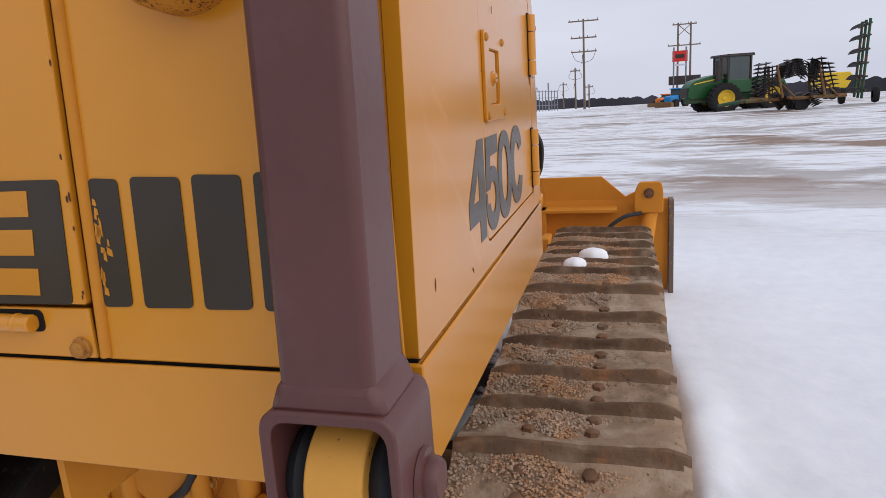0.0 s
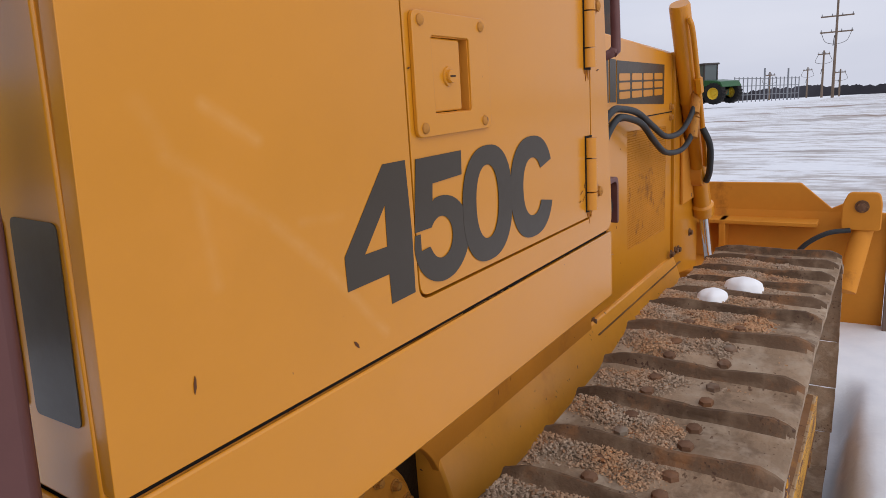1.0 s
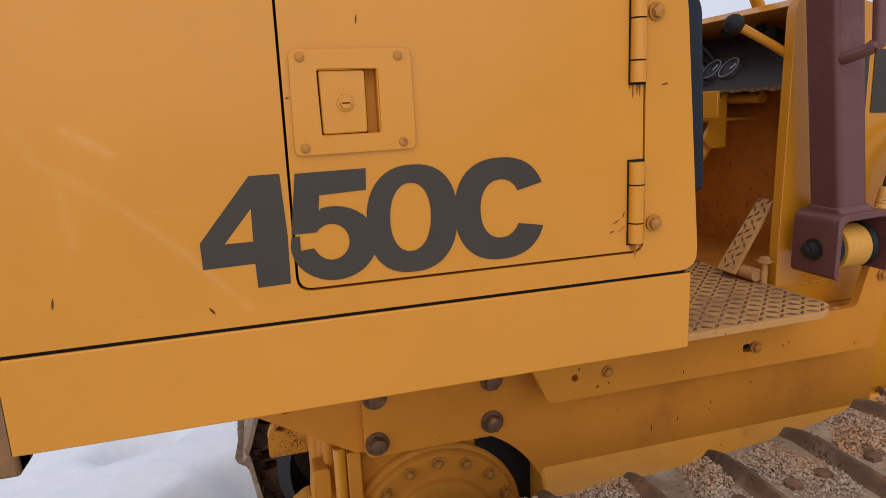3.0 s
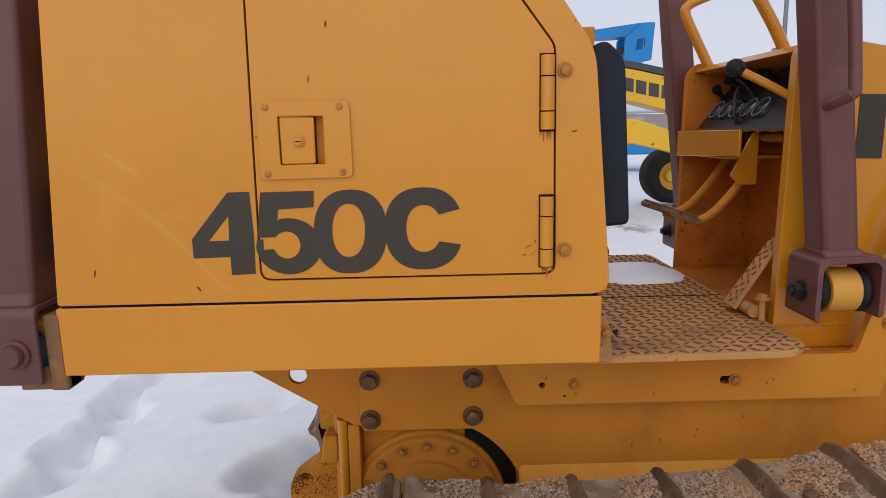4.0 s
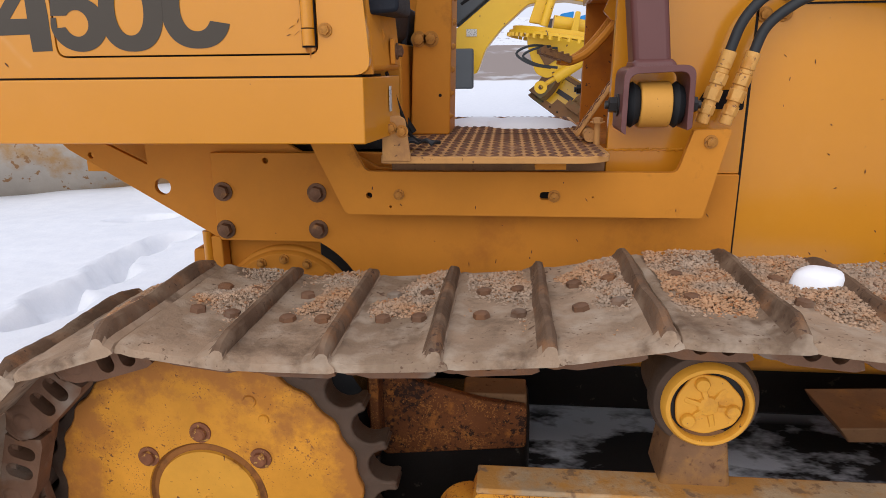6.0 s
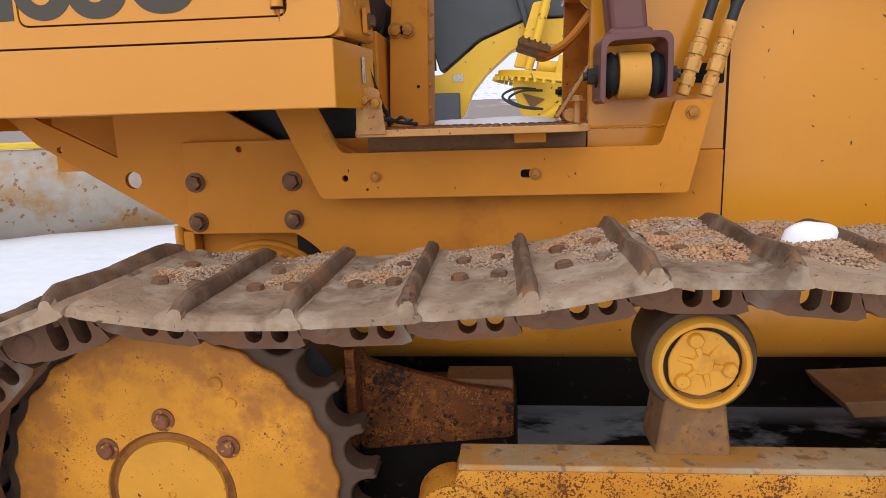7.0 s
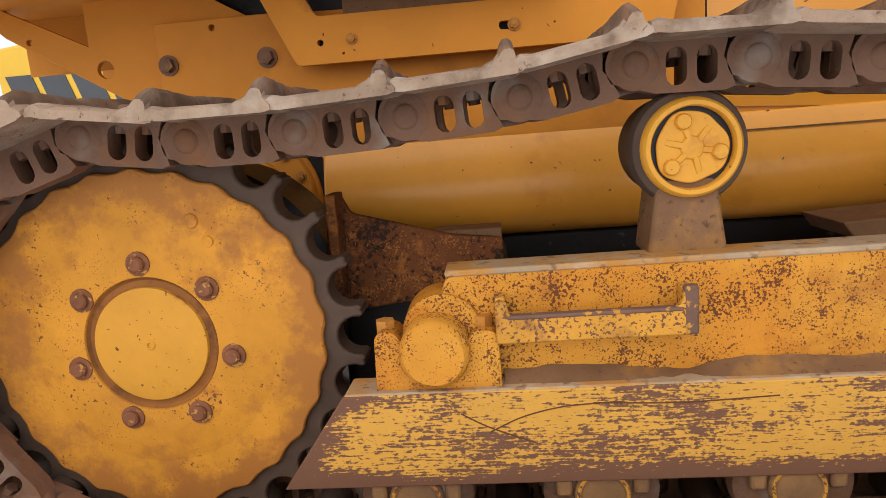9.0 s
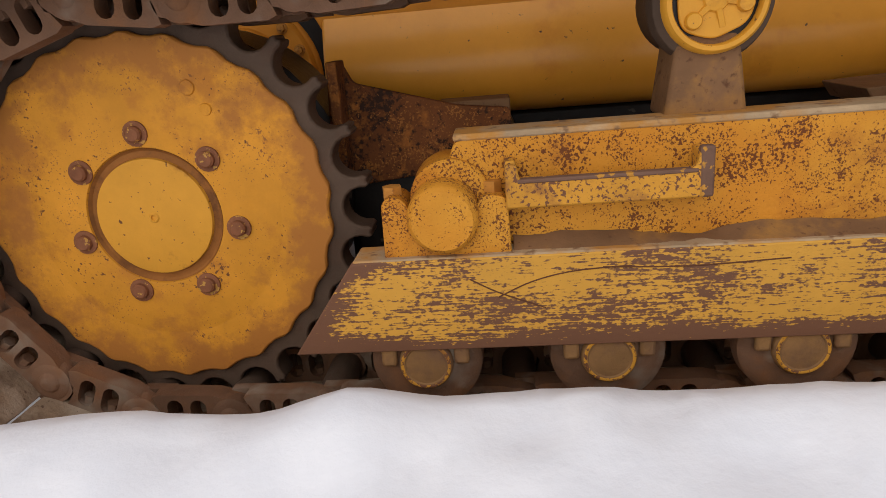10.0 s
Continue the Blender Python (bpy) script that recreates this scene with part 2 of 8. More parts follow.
def patchy(m, scale, low, high):
    """Tints a material in loose patches between two colours."""
    n, l = m.node_tree.nodes, m.node_tree.links
    b = n["Principled BSDF"]
    co = n.new("ShaderNodeTexCoord")
    tx = n.new("ShaderNodeTexNoise")
    tx.inputs["Scale"].default_value, tx.inputs["Detail"].default_value = scale, 3
    l.new(co.outputs["Object"], tx.inputs["Vector"])
    cr = n.new("ShaderNodeValToRGB")
    cr.color_ramp.elements[0].position, cr.color_ramp.elements[1].position = 0.40, 0.60
    cr.color_ramp.elements[0].color, cr.color_ramp.elements[1].color = (*low, 1), (*high, 1)
    l.new(tx.outputs["Fac"], cr.inputs["Fac"])
    mx = n.new("ShaderNodeMix")
    mx.data_type, mx.blend_type = "RGBA", "MULTIPLY"
    mx.inputs["Factor"].default_value = 1.0
    l.new(b.inputs["Base Color"].links[0].from_socket, mx.inputs["A"])
    l.new(cr.outputs["Color"], mx.inputs["B"])
    l.new(mx.outputs["Result"], b.inputs["Base Color"])
    return m


def rim_rust(m, cx, cz, r0, r1, rust):
    """Rust creeping in from the rim of a round plate."""
    n, l = m.node_tree.nodes, m.node_tree.links
    b = n["Principled BSDF"]
    co = n.new("ShaderNodeTexCoord")
    sep = n.new("ShaderNodeSeparateXYZ")
    l.new(co.outputs["Object"], sep.inputs[0])
    flat = n.new("ShaderNodeCombineXYZ")
    for k, (axis, c0) in enumerate((("X", cx), ("Z", cz))):
        sub = n.new("ShaderNodeMath")
        sub.operation = "SUBTRACT"
        sub.inputs[1].default_value = c0
        l.new(sep.outputs[axis], sub.inputs[0])
        l.new(sub.outputs[0], flat.inputs[k])
    ln = n.new("ShaderNodeVectorMath")
    ln.operation = "LENGTH"
    l.new(flat.outputs[0], ln.inputs[0])
    edge = n.new("ShaderNodeMapRange")
    for k, v in (("From Min", r0), ("From Max", r1), ("To Min", -0.05), ("To Max", 0.26)):
        edge.inputs[k].default_value = v
    l.new(ln.outputs["Value"], edge.inputs["Value"])
    tx = n.new("ShaderNodeTexNoise")
    tx.inputs["Scale"].default_value, tx.inputs["Detail"].default_value, tx.inputs["Roughness"].default_value = 13, 8, 0.68
    l.new(co.outputs["Object"], tx.inputs["Vector"])
    add = n.new("ShaderNodeMath")
    l.new(edge.outputs["Result"], add.inputs[0])
    l.new(tx.outputs["Fac"], add.inputs[1])
    on = n.new("ShaderNodeMapRange")
    for k, v in (("From Min", 0.54), ("From Max", 0.70), ("To Max", 0.9)):
        on.inputs[k].default_value = v
    l.new(add.outputs[0], on.inputs["Value"])
    mx = n.new("ShaderNodeMix")
    mx.data_type = "RGBA"
    mx.inputs["B"].default_value = (*rust, 1)
    l.new(b.inputs["Base Color"].links[0].from_socket, mx.inputs["A"])
    l.new(on.outputs["Result"], mx.inputs["Factor"])
    l.new(mx.outputs["Result"], b.inputs["Base Color"])
    return m


def scuffed(m, marks):
    """Pale rubbed scuff marks on a sheet in the xz plane; marks: x0, z0, x1, z1, width, strength."""
    n, l = m.node_tree.nodes, m.node_tree.links
    b = n["Principled BSDF"]
    co = n.new("ShaderNodeTexCoord")
    sep = n.new("ShaderNodeSeparateXYZ")
    l.new(co.outputs["Object"], sep.inputs[0])
    flat = n.new("ShaderNodeCombineXYZ")
    l.new(sep.outputs["X"], flat.inputs[0])
    l.new(sep.outputs["Z"], flat.inputs[1])

    def vec(op, a, c):
        x = n.new("ShaderNodeVectorMath")
        x.operation = op
        l.new(a, x.inputs[0])
        if isinstance(c, tuple):
            x.inputs[1].default_value = c
        else:
            l.new(c, x.inputs[1])
        return x

    best = None
    for x0, z0, x1, z1, w, s in marks:
        d = Vector((x1 - x0, z1 - z0, 0))
        p = vec("SUBTRACT", flat.outputs[0], (x0, z0, 0.0)).outputs["Vector"]
        dot = vec("DOT_PRODUCT", p, tuple(d / d.length_squared)).outputs["Value"]
        cl = n.new("ShaderNodeClamp")
        l.new(dot, cl.inputs["Value"])
        sc = n.new("ShaderNodeVectorMath")
        sc.operation = "SCALE"
        sc.inputs[0].default_value = tuple(d)
        l.new(cl.outputs[0], sc.inputs["Scale"])
        ln = n.new("ShaderNodeVectorMath")
        ln.operation = "LENGTH"
        l.new(vec("SUBTRACT", p, sc.outputs["Vector"]).outputs["Vector"], ln.inputs[0])
        f = n.new("ShaderNodeMapRange")
        for k, v in (("From Min", 0.0), ("From Max", w), ("To Min", s), ("To Max", 0.0)):
            f.inputs[k].default_value = v
        l.new(ln.outputs["Value"], f.inputs["Value"])
        if best is None:
            best = f.outputs["Result"]
        else:
            mx = n.new("ShaderNodeMath")
            mx.operation = "MAXIMUM"
            l.new(best, mx.inputs[0])
            l.new(f.outputs["Result"], mx.inputs[1])
            best = mx.outputs[0]
    tx = n.new("ShaderNodeTexNoise")
    tx.inputs["Scale"].default_value, tx.inputs["Detail"].default_value = 55, 5
    l.new(co.outputs["Object"], tx.inputs["Vector"])
    br = n.new("ShaderNodeMapRange")
    br.inputs["From Min"].default_value, br.inputs["From Max"].default_value = 0.15, 0.65
    l.new(tx.outputs["Fac"], br.inputs["Value"])
    on = n.new("ShaderNodeMath")
    on.operation = "MULTIPLY"
    l.new(best, on.inputs[0])
    l.new(br.outputs["Result"], on.inputs[1])
    mix = n.new("ShaderNodeMix")
    mix.data_type = "RGBA"
    mix.inputs["B"].default_value = (0.70, 0.42, 0.17, 1)
    l.new(b.inputs["Base Color"].links[0].from_socket, mix.inputs["A"])
    l.new(on.outputs[0], mix.inputs["Factor"])
    l.new(mix.outputs["Result"], b.inputs["Base Color"])
    return m


SCUFFS = [(-0.449, 1.33, -0.408, 1.303, 0.0075, 0.21), (-0.48, 1.3, -0.405, 1.245, 0.009, 0.13), (-0.405, 1.245, -0.352, 1.195, 0.0082, 0.21), (-0.352, 1.195, -0.285, 1.118, 0.0075, 0.19), (-0.462, 1.277, -0.457, 1.21, 0.0075, 0.11), (-0.375, 1.238, -0.33, 1.234, 0.006, 0.09), (-0.495, 1.333, -0.478, 1.3, 0.009, 0.08)]
panel_paint = scuffed(material("side_panel_paint", YEL, 0.40, vary=0.07, scale_big=2.2, bump=0.05, bump_scale=25, spots=DARKRUST, spot_scale=75, spot_edge=0.76, spots2=(0.57, 0.225, 0.02), spot2_scale=4.5, spot2_edge=0.56, spot2_soft=0.3, coat=1.0), SCUFFS)
# machine paint brightened, standing in for light that misses the belly
belly_lit_paint = material("belly_lit_paint", (0.75, 0.315, 0.032), 0.45, vary=0.12, scale_big=3, bump=0.12, bump_scale=40, spots=DARKRUST, spot_scale=60, spot_edge=0.70, spots2=(0.60, 0.22, 0.022), spot2_scale=5, spot2_edge=0.58, coat=0.4)
disc_paint = rim_rust(material("sprocket_disc_paint", (0.60, 0.258, 0.028), 0.55, vary=0.2, scale_big=5, bump=0.4, bump_scale=45, spots=(0.15, 0.06, 0.022), spot_scale=150, spot_edge=0.605, cluster=0.4, spots2=(0.44, 0.172, 0.026), spot2_scale=8, spot2_edge=0.545, spot2_soft=0.09, grit=(0.25, 0.10, 0.03), grit_scale=260, grit_edge=0.605), 0.0, 0.34, 0.175, 0.305, (0.35, 0.135, 0.03))
cap_paint = rim_rust(material("hub_cap_paint", (0.62, 0.292, 0.036), 0.55, vary=0.14, scale_big=6, bump=0.3, bump_scale=45, spots=(0.15, 0.06, 0.022), spot_scale=90, spot_edge=0.66), 0.0, 0.34, 0.093, 0.12, (0.24, 0.085, 0.018))
groove_rust = material("groove_rust", (0.27, 0.105, 0.026), 0.7, vary=0.25, scale_big=14, bump=0.4, spots2=(0.15, 0.06, 0.02), spot2_scale=18, spot2_edge=0.52)
sprocket_bolt = material("sprocket_bolt", (0.22, 0.085, 0.04), 0.6, vary=0.25, scale_big=25, bump=0.6, spots=(0.45, 0.24, 0.06), spot_scale=80, spot_edge=0.60)
rusty = material("rusty_plate", (0.150, 0.052, 0.018), 0.85, vary=0.3, scale_big=8, bump=0.8, bump_scale=80, spots=(0.035, 0.018, 0.012), spot_scale=110, spot_edge=0.53, spot_soft=0.08, cluster=0.45, spots2=(0.33, 0.12, 0.026), spot2_scale=26, spot2_edge=0.55, grit=(0.30, 0.12, 0.03), grit_scale=300, grit_edge=0.57)
# near-black: grease in the recess, painted shade in openings and gaps
greasy = material("grease_and_shade_black", (0.012, 0.010, 0.009), 0.4, vary=0.3, bump=0.4, spots=(0.06, 0.05, 0.04), spot_scale=30, spot_edge=0.66)
deck_mat = material("deck_paint", (0.50, 0.255, 0.085), 0.65, vary=0.15, scale_big=6, bump=0.2, spots=(0.16, 0.08, 0.04), spot_scale=90, spot_edge=0.66, spots2=(0.20, 0.095, 0.055), spot2_scale=4, spot2_edge=0.53, spot2_soft=0.16)
tread_mat = material("worn_tread", (0.155, 0.075, 0.045), 0.55, 0.15, vary=0.25, scale_big=8, bump=0.2, spots2=(0.36, 0.18, 0.075), spot2_scale=16, spot2_edge=0.58)
gravel_mat = patchy(material("gravel", (0.3, 0.25, 0.2), 0.9, vary=0.25, scale_big=30, bump=0.3, island=[(0.42, 0.32, 0.24), (0.50, 0.28, 0.155), (0.38, 0.33, 0.28), (0.60, 0.50, 0.40), (0.42, 0.205, 0.11), (0.52, 0.37, 0.25), (0.17, 0.125, 0.09), (0.25, 0.175, 0.12), (0.72, 0.64, 0.55), (0.34, 0.20, 0.12), (0.44, 0.41, 0.375)]), 9, (0.95, 0.92, 0.88), (1.08, 0.82, 0.60))
dirt_mat = material("packed_dirt", (0.33, 0.235, 0.16), 0.95, vary=0.3, scale_big=14, bump=0.9, bump_scale=190, spots=(0.30, 0.215, 0.15), spot_scale=150, spot_edge=0.54, spot_soft=0.1, spots2=(0.52, 0.345, 0.215), spot2_scale=16, spot2_edge=0.5)
cap_mat = material("worn_cap", (0.25, 0.135, 0.055), 0.65, vary=0.2, scale_big=12, bump=0.4, bump_scale=100, spots=(0.13, 0.06, 0.032), spot_scale=180, spot_edge=0.60, spot_soft=0.1, cluster=0.3, spots2=(0.16, 0.085, 0.05), spot2_scale=14, spot2_edge=0.46, spot2_soft=0.2)
patchy(paint_worn, 6, (0.88, 0.76, 0.64), (1.0, 1.0, 1.0))
step_paint = material("step_bar_paint", (0.55, 0.26, 0.035), 0.6, vary=0.15, scale_big=8, bump=0.4, bump_scale=90, spots=(0.155, 0.066, 0.034), spot_scale=170, spot_edge=0.525, spot_soft=0.04, cluster=0.3, spots2=(0.30, 0.13, 0.035), spot2_scale=14, spot2_edge=0.53)
bare_edge = material("bare_step_edge", (0.16, 0.088, 0.060), 0.75, 0.0, vary=0.25, scale_big=9, bump=0.5, bump_scale=80, spots=(0.46, 0.22, 0.04), spot_scale=60, spot_edge=0.60)
cap_yellow = material("roller_cap_paint", (0.62, 0.29, 0.03), 0.5, vary=0.1, scale_big=10, bump=0.25, bump_scale=60, spots=(0.14, 0.07, 0.03), spot_scale=120, spot_edge=0.66, cluster=0.3, spots2=(0.45, 0.19, 0.025), spot2_scale=12, spot2_edge=0.58)
grille_paint = material("grille_paint", (0.53, 0.21, 0.02), 0.6, vary=0.12, scale_big=5, bump=0, spots2=(0.20, 0.070, 0.022), spot2_scale=9, spot2_edge=0.56)
bracket_rust = material("bracket_rust", (0.19, 0.10, 0.048), 0.7, vary=0.25, scale_big=8, bump=0.4, bump_scale=60, spots=(0.10, 0.045, 0.022), spot_scale=90, spot_edge=0.58, spot_soft=0.1, cluster=0.3, spots2=(0.36, 0.175, 0.04), spot2_scale=7, spot2_edge=0.56, spot2_soft=0.2)
bush_paint = material("bush_paint", (0.60, 0.29, 0.055), 0.55, vary=0.08, scale_big=12, bump=0.15, bump_scale=60, spots=(0.20, 0.08, 0.03), spot_scale=120, spot_edge=0.70)
fitting_paint = material("fitting_paint", (0.62, 0.325, 0.085), 0.5, vary=0.12, scale_big=20, bump=0.2, bump_scale=60, spots=(0.22, 0.10, 0.04), spot_scale=130, spot_edge=0.64, spots2=(0.50, 0.22, 0.04), spot2_scale=30, spot2_edge=0.5)
dust_mat = material("pale_dust", (0.40, 0.285, 0.17), 0.95, vary=0.3, scale_big=7, bump=0.4, bump_scale=120, spots=(0.22, 0.13, 0.07), spot_scale=45, spot_edge=0.56, spot_soft=0.1, spots2=(0.42, 0.20, 0.05), spot2_scale=6, spot2_edge=0.50)
hose_mat = material("hose_rubber", (0.022, 0.024, 0.026), 0.5, vary=0.15, bump=0.15, bump_scale=90)
chrome = material("chrome_rod", (0.7, 0.7, 0.72), 0.12, 1.0, vary=0.05, bump=0.02)
black_paint = material("black_paint", (0.02, 0.018, 0.017), 0.35, vary=0.2, bump=0.1, spots2=(0.09, 0.05, 0.03), spot2_scale=10, spot2_edge=0.62)
gauge_glass = material("gauge_face", (0.05, 0.05, 0.055), 0.08, vary=0.1, bump=0, coat=1.0)
stack_steel = material("sooty_steel", (0.055, 0.048, 0.045), 0.6, 0.2, vary=0.25, scale_big=6, bump=0.3, spots2=(0.11, 0.06, 0.04), spot2_scale=9, spot2_edge=0.56)
label_mat = material("paper_label", (0.55, 0.53, 0.5), 0.5, vary=0.1, bump=0, spots=(0.15, 0.14, 0.13), spot_scale=120, spot_edge=0.55)
snow_mat = material("snow", (0.84, 0.85, 0.88), 0.75, vary=0.03, scale_big=1.5, bump=0.35, bump_scale=30)
grader_yellow = material("grader_paint", (0.66, 0.39, 0.022), 0.4, vary=0.08, scale_big=1.0, bump=0.05, spots=(0.12, 0.06, 0.03), spot_scale=14, spot_edge=0.68, coat=0.2)
grader_grey = material("grader_grey", (0.055, 0.06, 0.065), 0.5, vary=0.1, bump=0.05)
blade_steel = material("plow_steel", (0.36, 0.32, 0.27), 0.55, 0.3, vary=0.2, scale_big=2, bump=0.2, spots=(0.24, 0.13, 0.06), spot_scale=12, spot_edge=0.62, spots2=(0.33, 0.20, 0.09), spot2_scale=1.6, spot2_edge=0.52)
glass_dark = material("cab_glass", (0.05, 0.07, 0.075), 0.05, vary=0.05, bump=0, coat=1.0)
blue_paint = material("blue_paint", (0.012, 0.20, 0.50), 0.4, vary=0.1, bump=0.05)
white_paint = material("white_paint", (0.6, 0.62, 0.66), 0.45, vary=0.08, bump=0.05)
green_paint = material("green_paint", (0.012, 0.080, 0.022), 0.4, vary=0.12, scale_big=0.8, bump=0.05, coat=0.2)
green_dull = material("implement_green", (0.035, 0.085, 0.05), 0.6, vary=0.2, scale_big=1.0, bump=0.1, spots=(0.14, 0.06, 0.03), spot_scale=5, spot_edge=0.56)
rust_frame = material("rusty_frame", (0.20, 0.105, 0.05), 0.8, vary=0.3, scale_big=1.2, bump=0.2, spots2=(0.13, 0.13, 0.06), spot2_scale=2, spot2_edge=0.5)
disc_steel = material("disc_steel", (0.055, 0.045, 0.042), 0.5, 0.4, vary=0.2, bump=0.1)
tyre_mat = material("tyre_rubber", (0.022, 0.021, 0.021), 0.85, vary=0.2, bump=0.2)
rim_yellow = material("rim_yellow", (0.70, 0.46, 0.03), 0.45, vary=0.1, bump=0.05)
timber = material("pole_timber", (0.17, 0.125, 0.095), 0.9, vary=0.2, scale_big=1.0, bump=0.3)
galv = material("galvanised_steel", (0.22, 0.23, 0.25), 0.6, 0.4, vary=0.1, bump=0.05)
red_sign = material("red_sign", (0.62, 0.03, 0.02), 0.4, vary=0.05, bump=0)
orange_paint = material("orange_paint", (0.75, 0.16, 0.02), 0.45, vary=0.1, bump=0.05)
woods_mat = material("far_woods", (0.055, 0.052, 0.062), 1.0, vary=0.4, scale_big=0.05, bump=0)


# ---- mesh helpers ----
def box(bm, x0, x1, y0, y1, z0, z1):
    v = [bm.verts.new((x, y, z)) for x in (x0, x1) for y in (y0, y1) for z in (z0, z1)]
    for q in ((0, 1, 3, 2), (4, 6, 7, 5), (0, 4, 5, 1), (2, 3, 7, 6), (0, 2, 6, 4), (1, 5, 7, 3)):
        bm.faces.new([v[i] for i in q])
    return bm


def on_axis(axis, a, b, c):
    """A point from two plan coordinates and the third along the axis."""
    return {"x": (c, a, b), "y": (a, c, b), "z": (a, b, c)}[axis]


def prism(bm, pts, axis, c0, c1, holes=()):
    """A plate with holes: outlines in the plane across the axis, from c0 to c1 along it."""
    loops = [list(pts), *[list(h) for h in holes]]
    rings, edges = [], []
    for loop in loops:
        vs = [bm.verts.new(on_axis(axis, a, b, c0)) for a, b in loop]
        rings.append(vs)
        edges += [bm.edges.new((vs[i], vs[(i + 1) % len(vs)])) for i in range(len(vs))]
    made = bmesh.ops.triangle_fill(bm, edges=edges, use_beauty=True, use_dissolve=not holes)
    faces = [g for g in made["geom"] if isinstance(g, bmesh.types.BMFace)]
    ext = bmesh.ops.extrude_face_region(bm, geom=faces)
    moved = [g for g in ext["geom"] if isinstance(g, bmesh.types.BMVert)]
    bmesh.ops.translate(bm, verts=moved, vec=Vector(on_axis(axis, 0, 0, c1 - c0)))
    return bm


def arc(cx, cz, r, a0, a1, n=12, rz=None):
    return [(cx + r * math.cos(radians(a0 + (a1 - a0) * i / n)), cz + (rz or r) * math.sin(radians(a0 + (a1 - a0) * i / n))) for i in range(n + 1)]


def circle(cx, cz, r, n=20):
    return arc(cx, cz, r, 0, 360, n)[:-1]


def slot(cx, cz, w, h, n=6):
    r = w / 2
    return arc(cx, cz + h / 2 - r, r, 0, 180, n) + arc(cx, cz - h / 2 + r, r, 180, 360, n)


def rounded(pts, r, n=4):
    """The outline with its corners rounded; r may be one radius or one for each corner."""
    out = []
    for i, p in enumerate(pts):
        rad = r[i] if isinstance(r, (list, tuple)) else r
        p, a, b = Vector(p), Vector(pts[i - 1]), Vector(pts[(i + 1) % len(pts)])
        da, db = (a - p).normalized(), (b - p).normalized()
        k = min(rad, (a - p).length * 0.45, (b - p).length * 0.45)
        if k <= 0.0005:
            out.append(tuple(p))
            continue
        for j in range(n + 1):
            s = j / n
            q = (p + da * k) * (1 - s) ** 2 + p * 2 * s * (1 - s) + (p + db * k) * s ** 2
            out.append(tuple(q))
    return out


def basis(d):
    d = Vector(d).normalized()
    u = d.orthogonal().normalized()
    return u, d.cross(u), d


def cyl(bm, p0, p1, r0, r1=None, n=20, caps=True):
    p0, p1 = Vector(p0), Vector(p1)
    u, v, _ = basis(p1 - p0)
    r1 = r0 if r1 is None else r1
    rings = []
    for p, r in ((p0, r0), (p1, r1)):
        rings.append([bm.verts.new(p + (u * math.cos(2 * math.pi * i / n) + v * math.sin(2 * math.pi * i / n)) * r) for i in range(n)])
    for i in range(n):
        bm.faces.new((rings[0][i], rings[0][(i + 1) % n], rings[1][(i + 1) % n], rings[1][i]))
    if caps:
        bm.faces.new(rings[0][::-1])
        bm.faces.new(rings[1])
    return bm


def lathe(bm, profile, origin, d, n=32, squeeze=None):
    """Turns a profile of (radius, height along d) round the axis."""
    o = Vector(origin)
    u, v, w = basis(d)
    rings = []
    for r, h in profile:
        if r < 1e-5:
            rings.append([bm.verts.new(o + w * h)])
        else:
            rings.append([bm.verts.new(o + w * h + (u * math.cos(2 * math.pi * i / n) + v * math.sin(2 * math.pi * i / n)) * r) for i in range(n)])
    for a, b in zip(rings, rings[1:]):
        for i in range(n):
            j = (i + 1) % n
            if len(a) == 1 and len(b) == 1:
                continue
            if len(a) == 1:
                bm.faces.new((a[0], b[j], b[i]))
            elif len(b) == 1:
                bm.faces.new((a[i], a[j], b[0]))
            else:
                bm.faces.new((a[i], a[j], b[j], b[i]))
    return bm


def smooth_path(pts, n=8):
    """A Catmull-Rom curve through the points."""
    p = [Vector(q) for q in pts]
    p = [p[0] * 2 - p[1], *p, p[-1] * 2 - p[-2]]
    out = []
    for a, b, c, d in zip(p, p[1:], p[2:], p[3:]):
        for i in range(n):
            t = i / n
            out.append(0.5 * (2 * b + (c - a) * t + (2 * a - 5 * b + 4 * c - d) * t * t + (3 * b - a - 3 * c + d) * t ** 3))
    return [*out, p[-2]]


def tube(bm, pts, r, n=10, caps=True):
    pts = [Vector(p) for p in pts]
    u, v, _ = basis(pts[1] - pts[0])
    rings = []
    for i, p in enumerate(pts):
        d = (pts[min(i + 1, len(pts) - 1)] - pts[max(i - 1, 0)]).normalized()
        u = (u - d * u.dot(d)).normalized()
        v = d.cross(u)
        rr = r(i / (len(pts) - 1)) if callable(r) else r
        rings.append([bm.verts.new(p + (u * math.cos(2 * math.pi * k / n) + v * math.sin(2 * math.pi * k / n)) * rr) for k in range(n)])
    for a, b in zip(rings, rings[1:]):
        for k in range(n):
            bm.faces.new((a[k], a[(k + 1) % n], b[(k + 1) % n], b[k]))
    if caps:
        bm.faces.new(rings[0][::-1])
        bm.faces.new(rings[-1])
    return bm


def bolt(bm, p, d, r=0.012, h=0.009, washer=True):
    p, d = Vector(p), Vector(d).normalized()
    if washer:
        cyl(bm, p, p + d * 0.003, r * 1.35, n=16)
    cyl(bm, p + d * 0.002, p + d * (0.003 + h), r, r * 0.94, n=6)
    cyl(bm, p + d * (0.003 + h), p + d * (0.005 + h), r * 0.8, r * 0.45, n=6)
    return bm


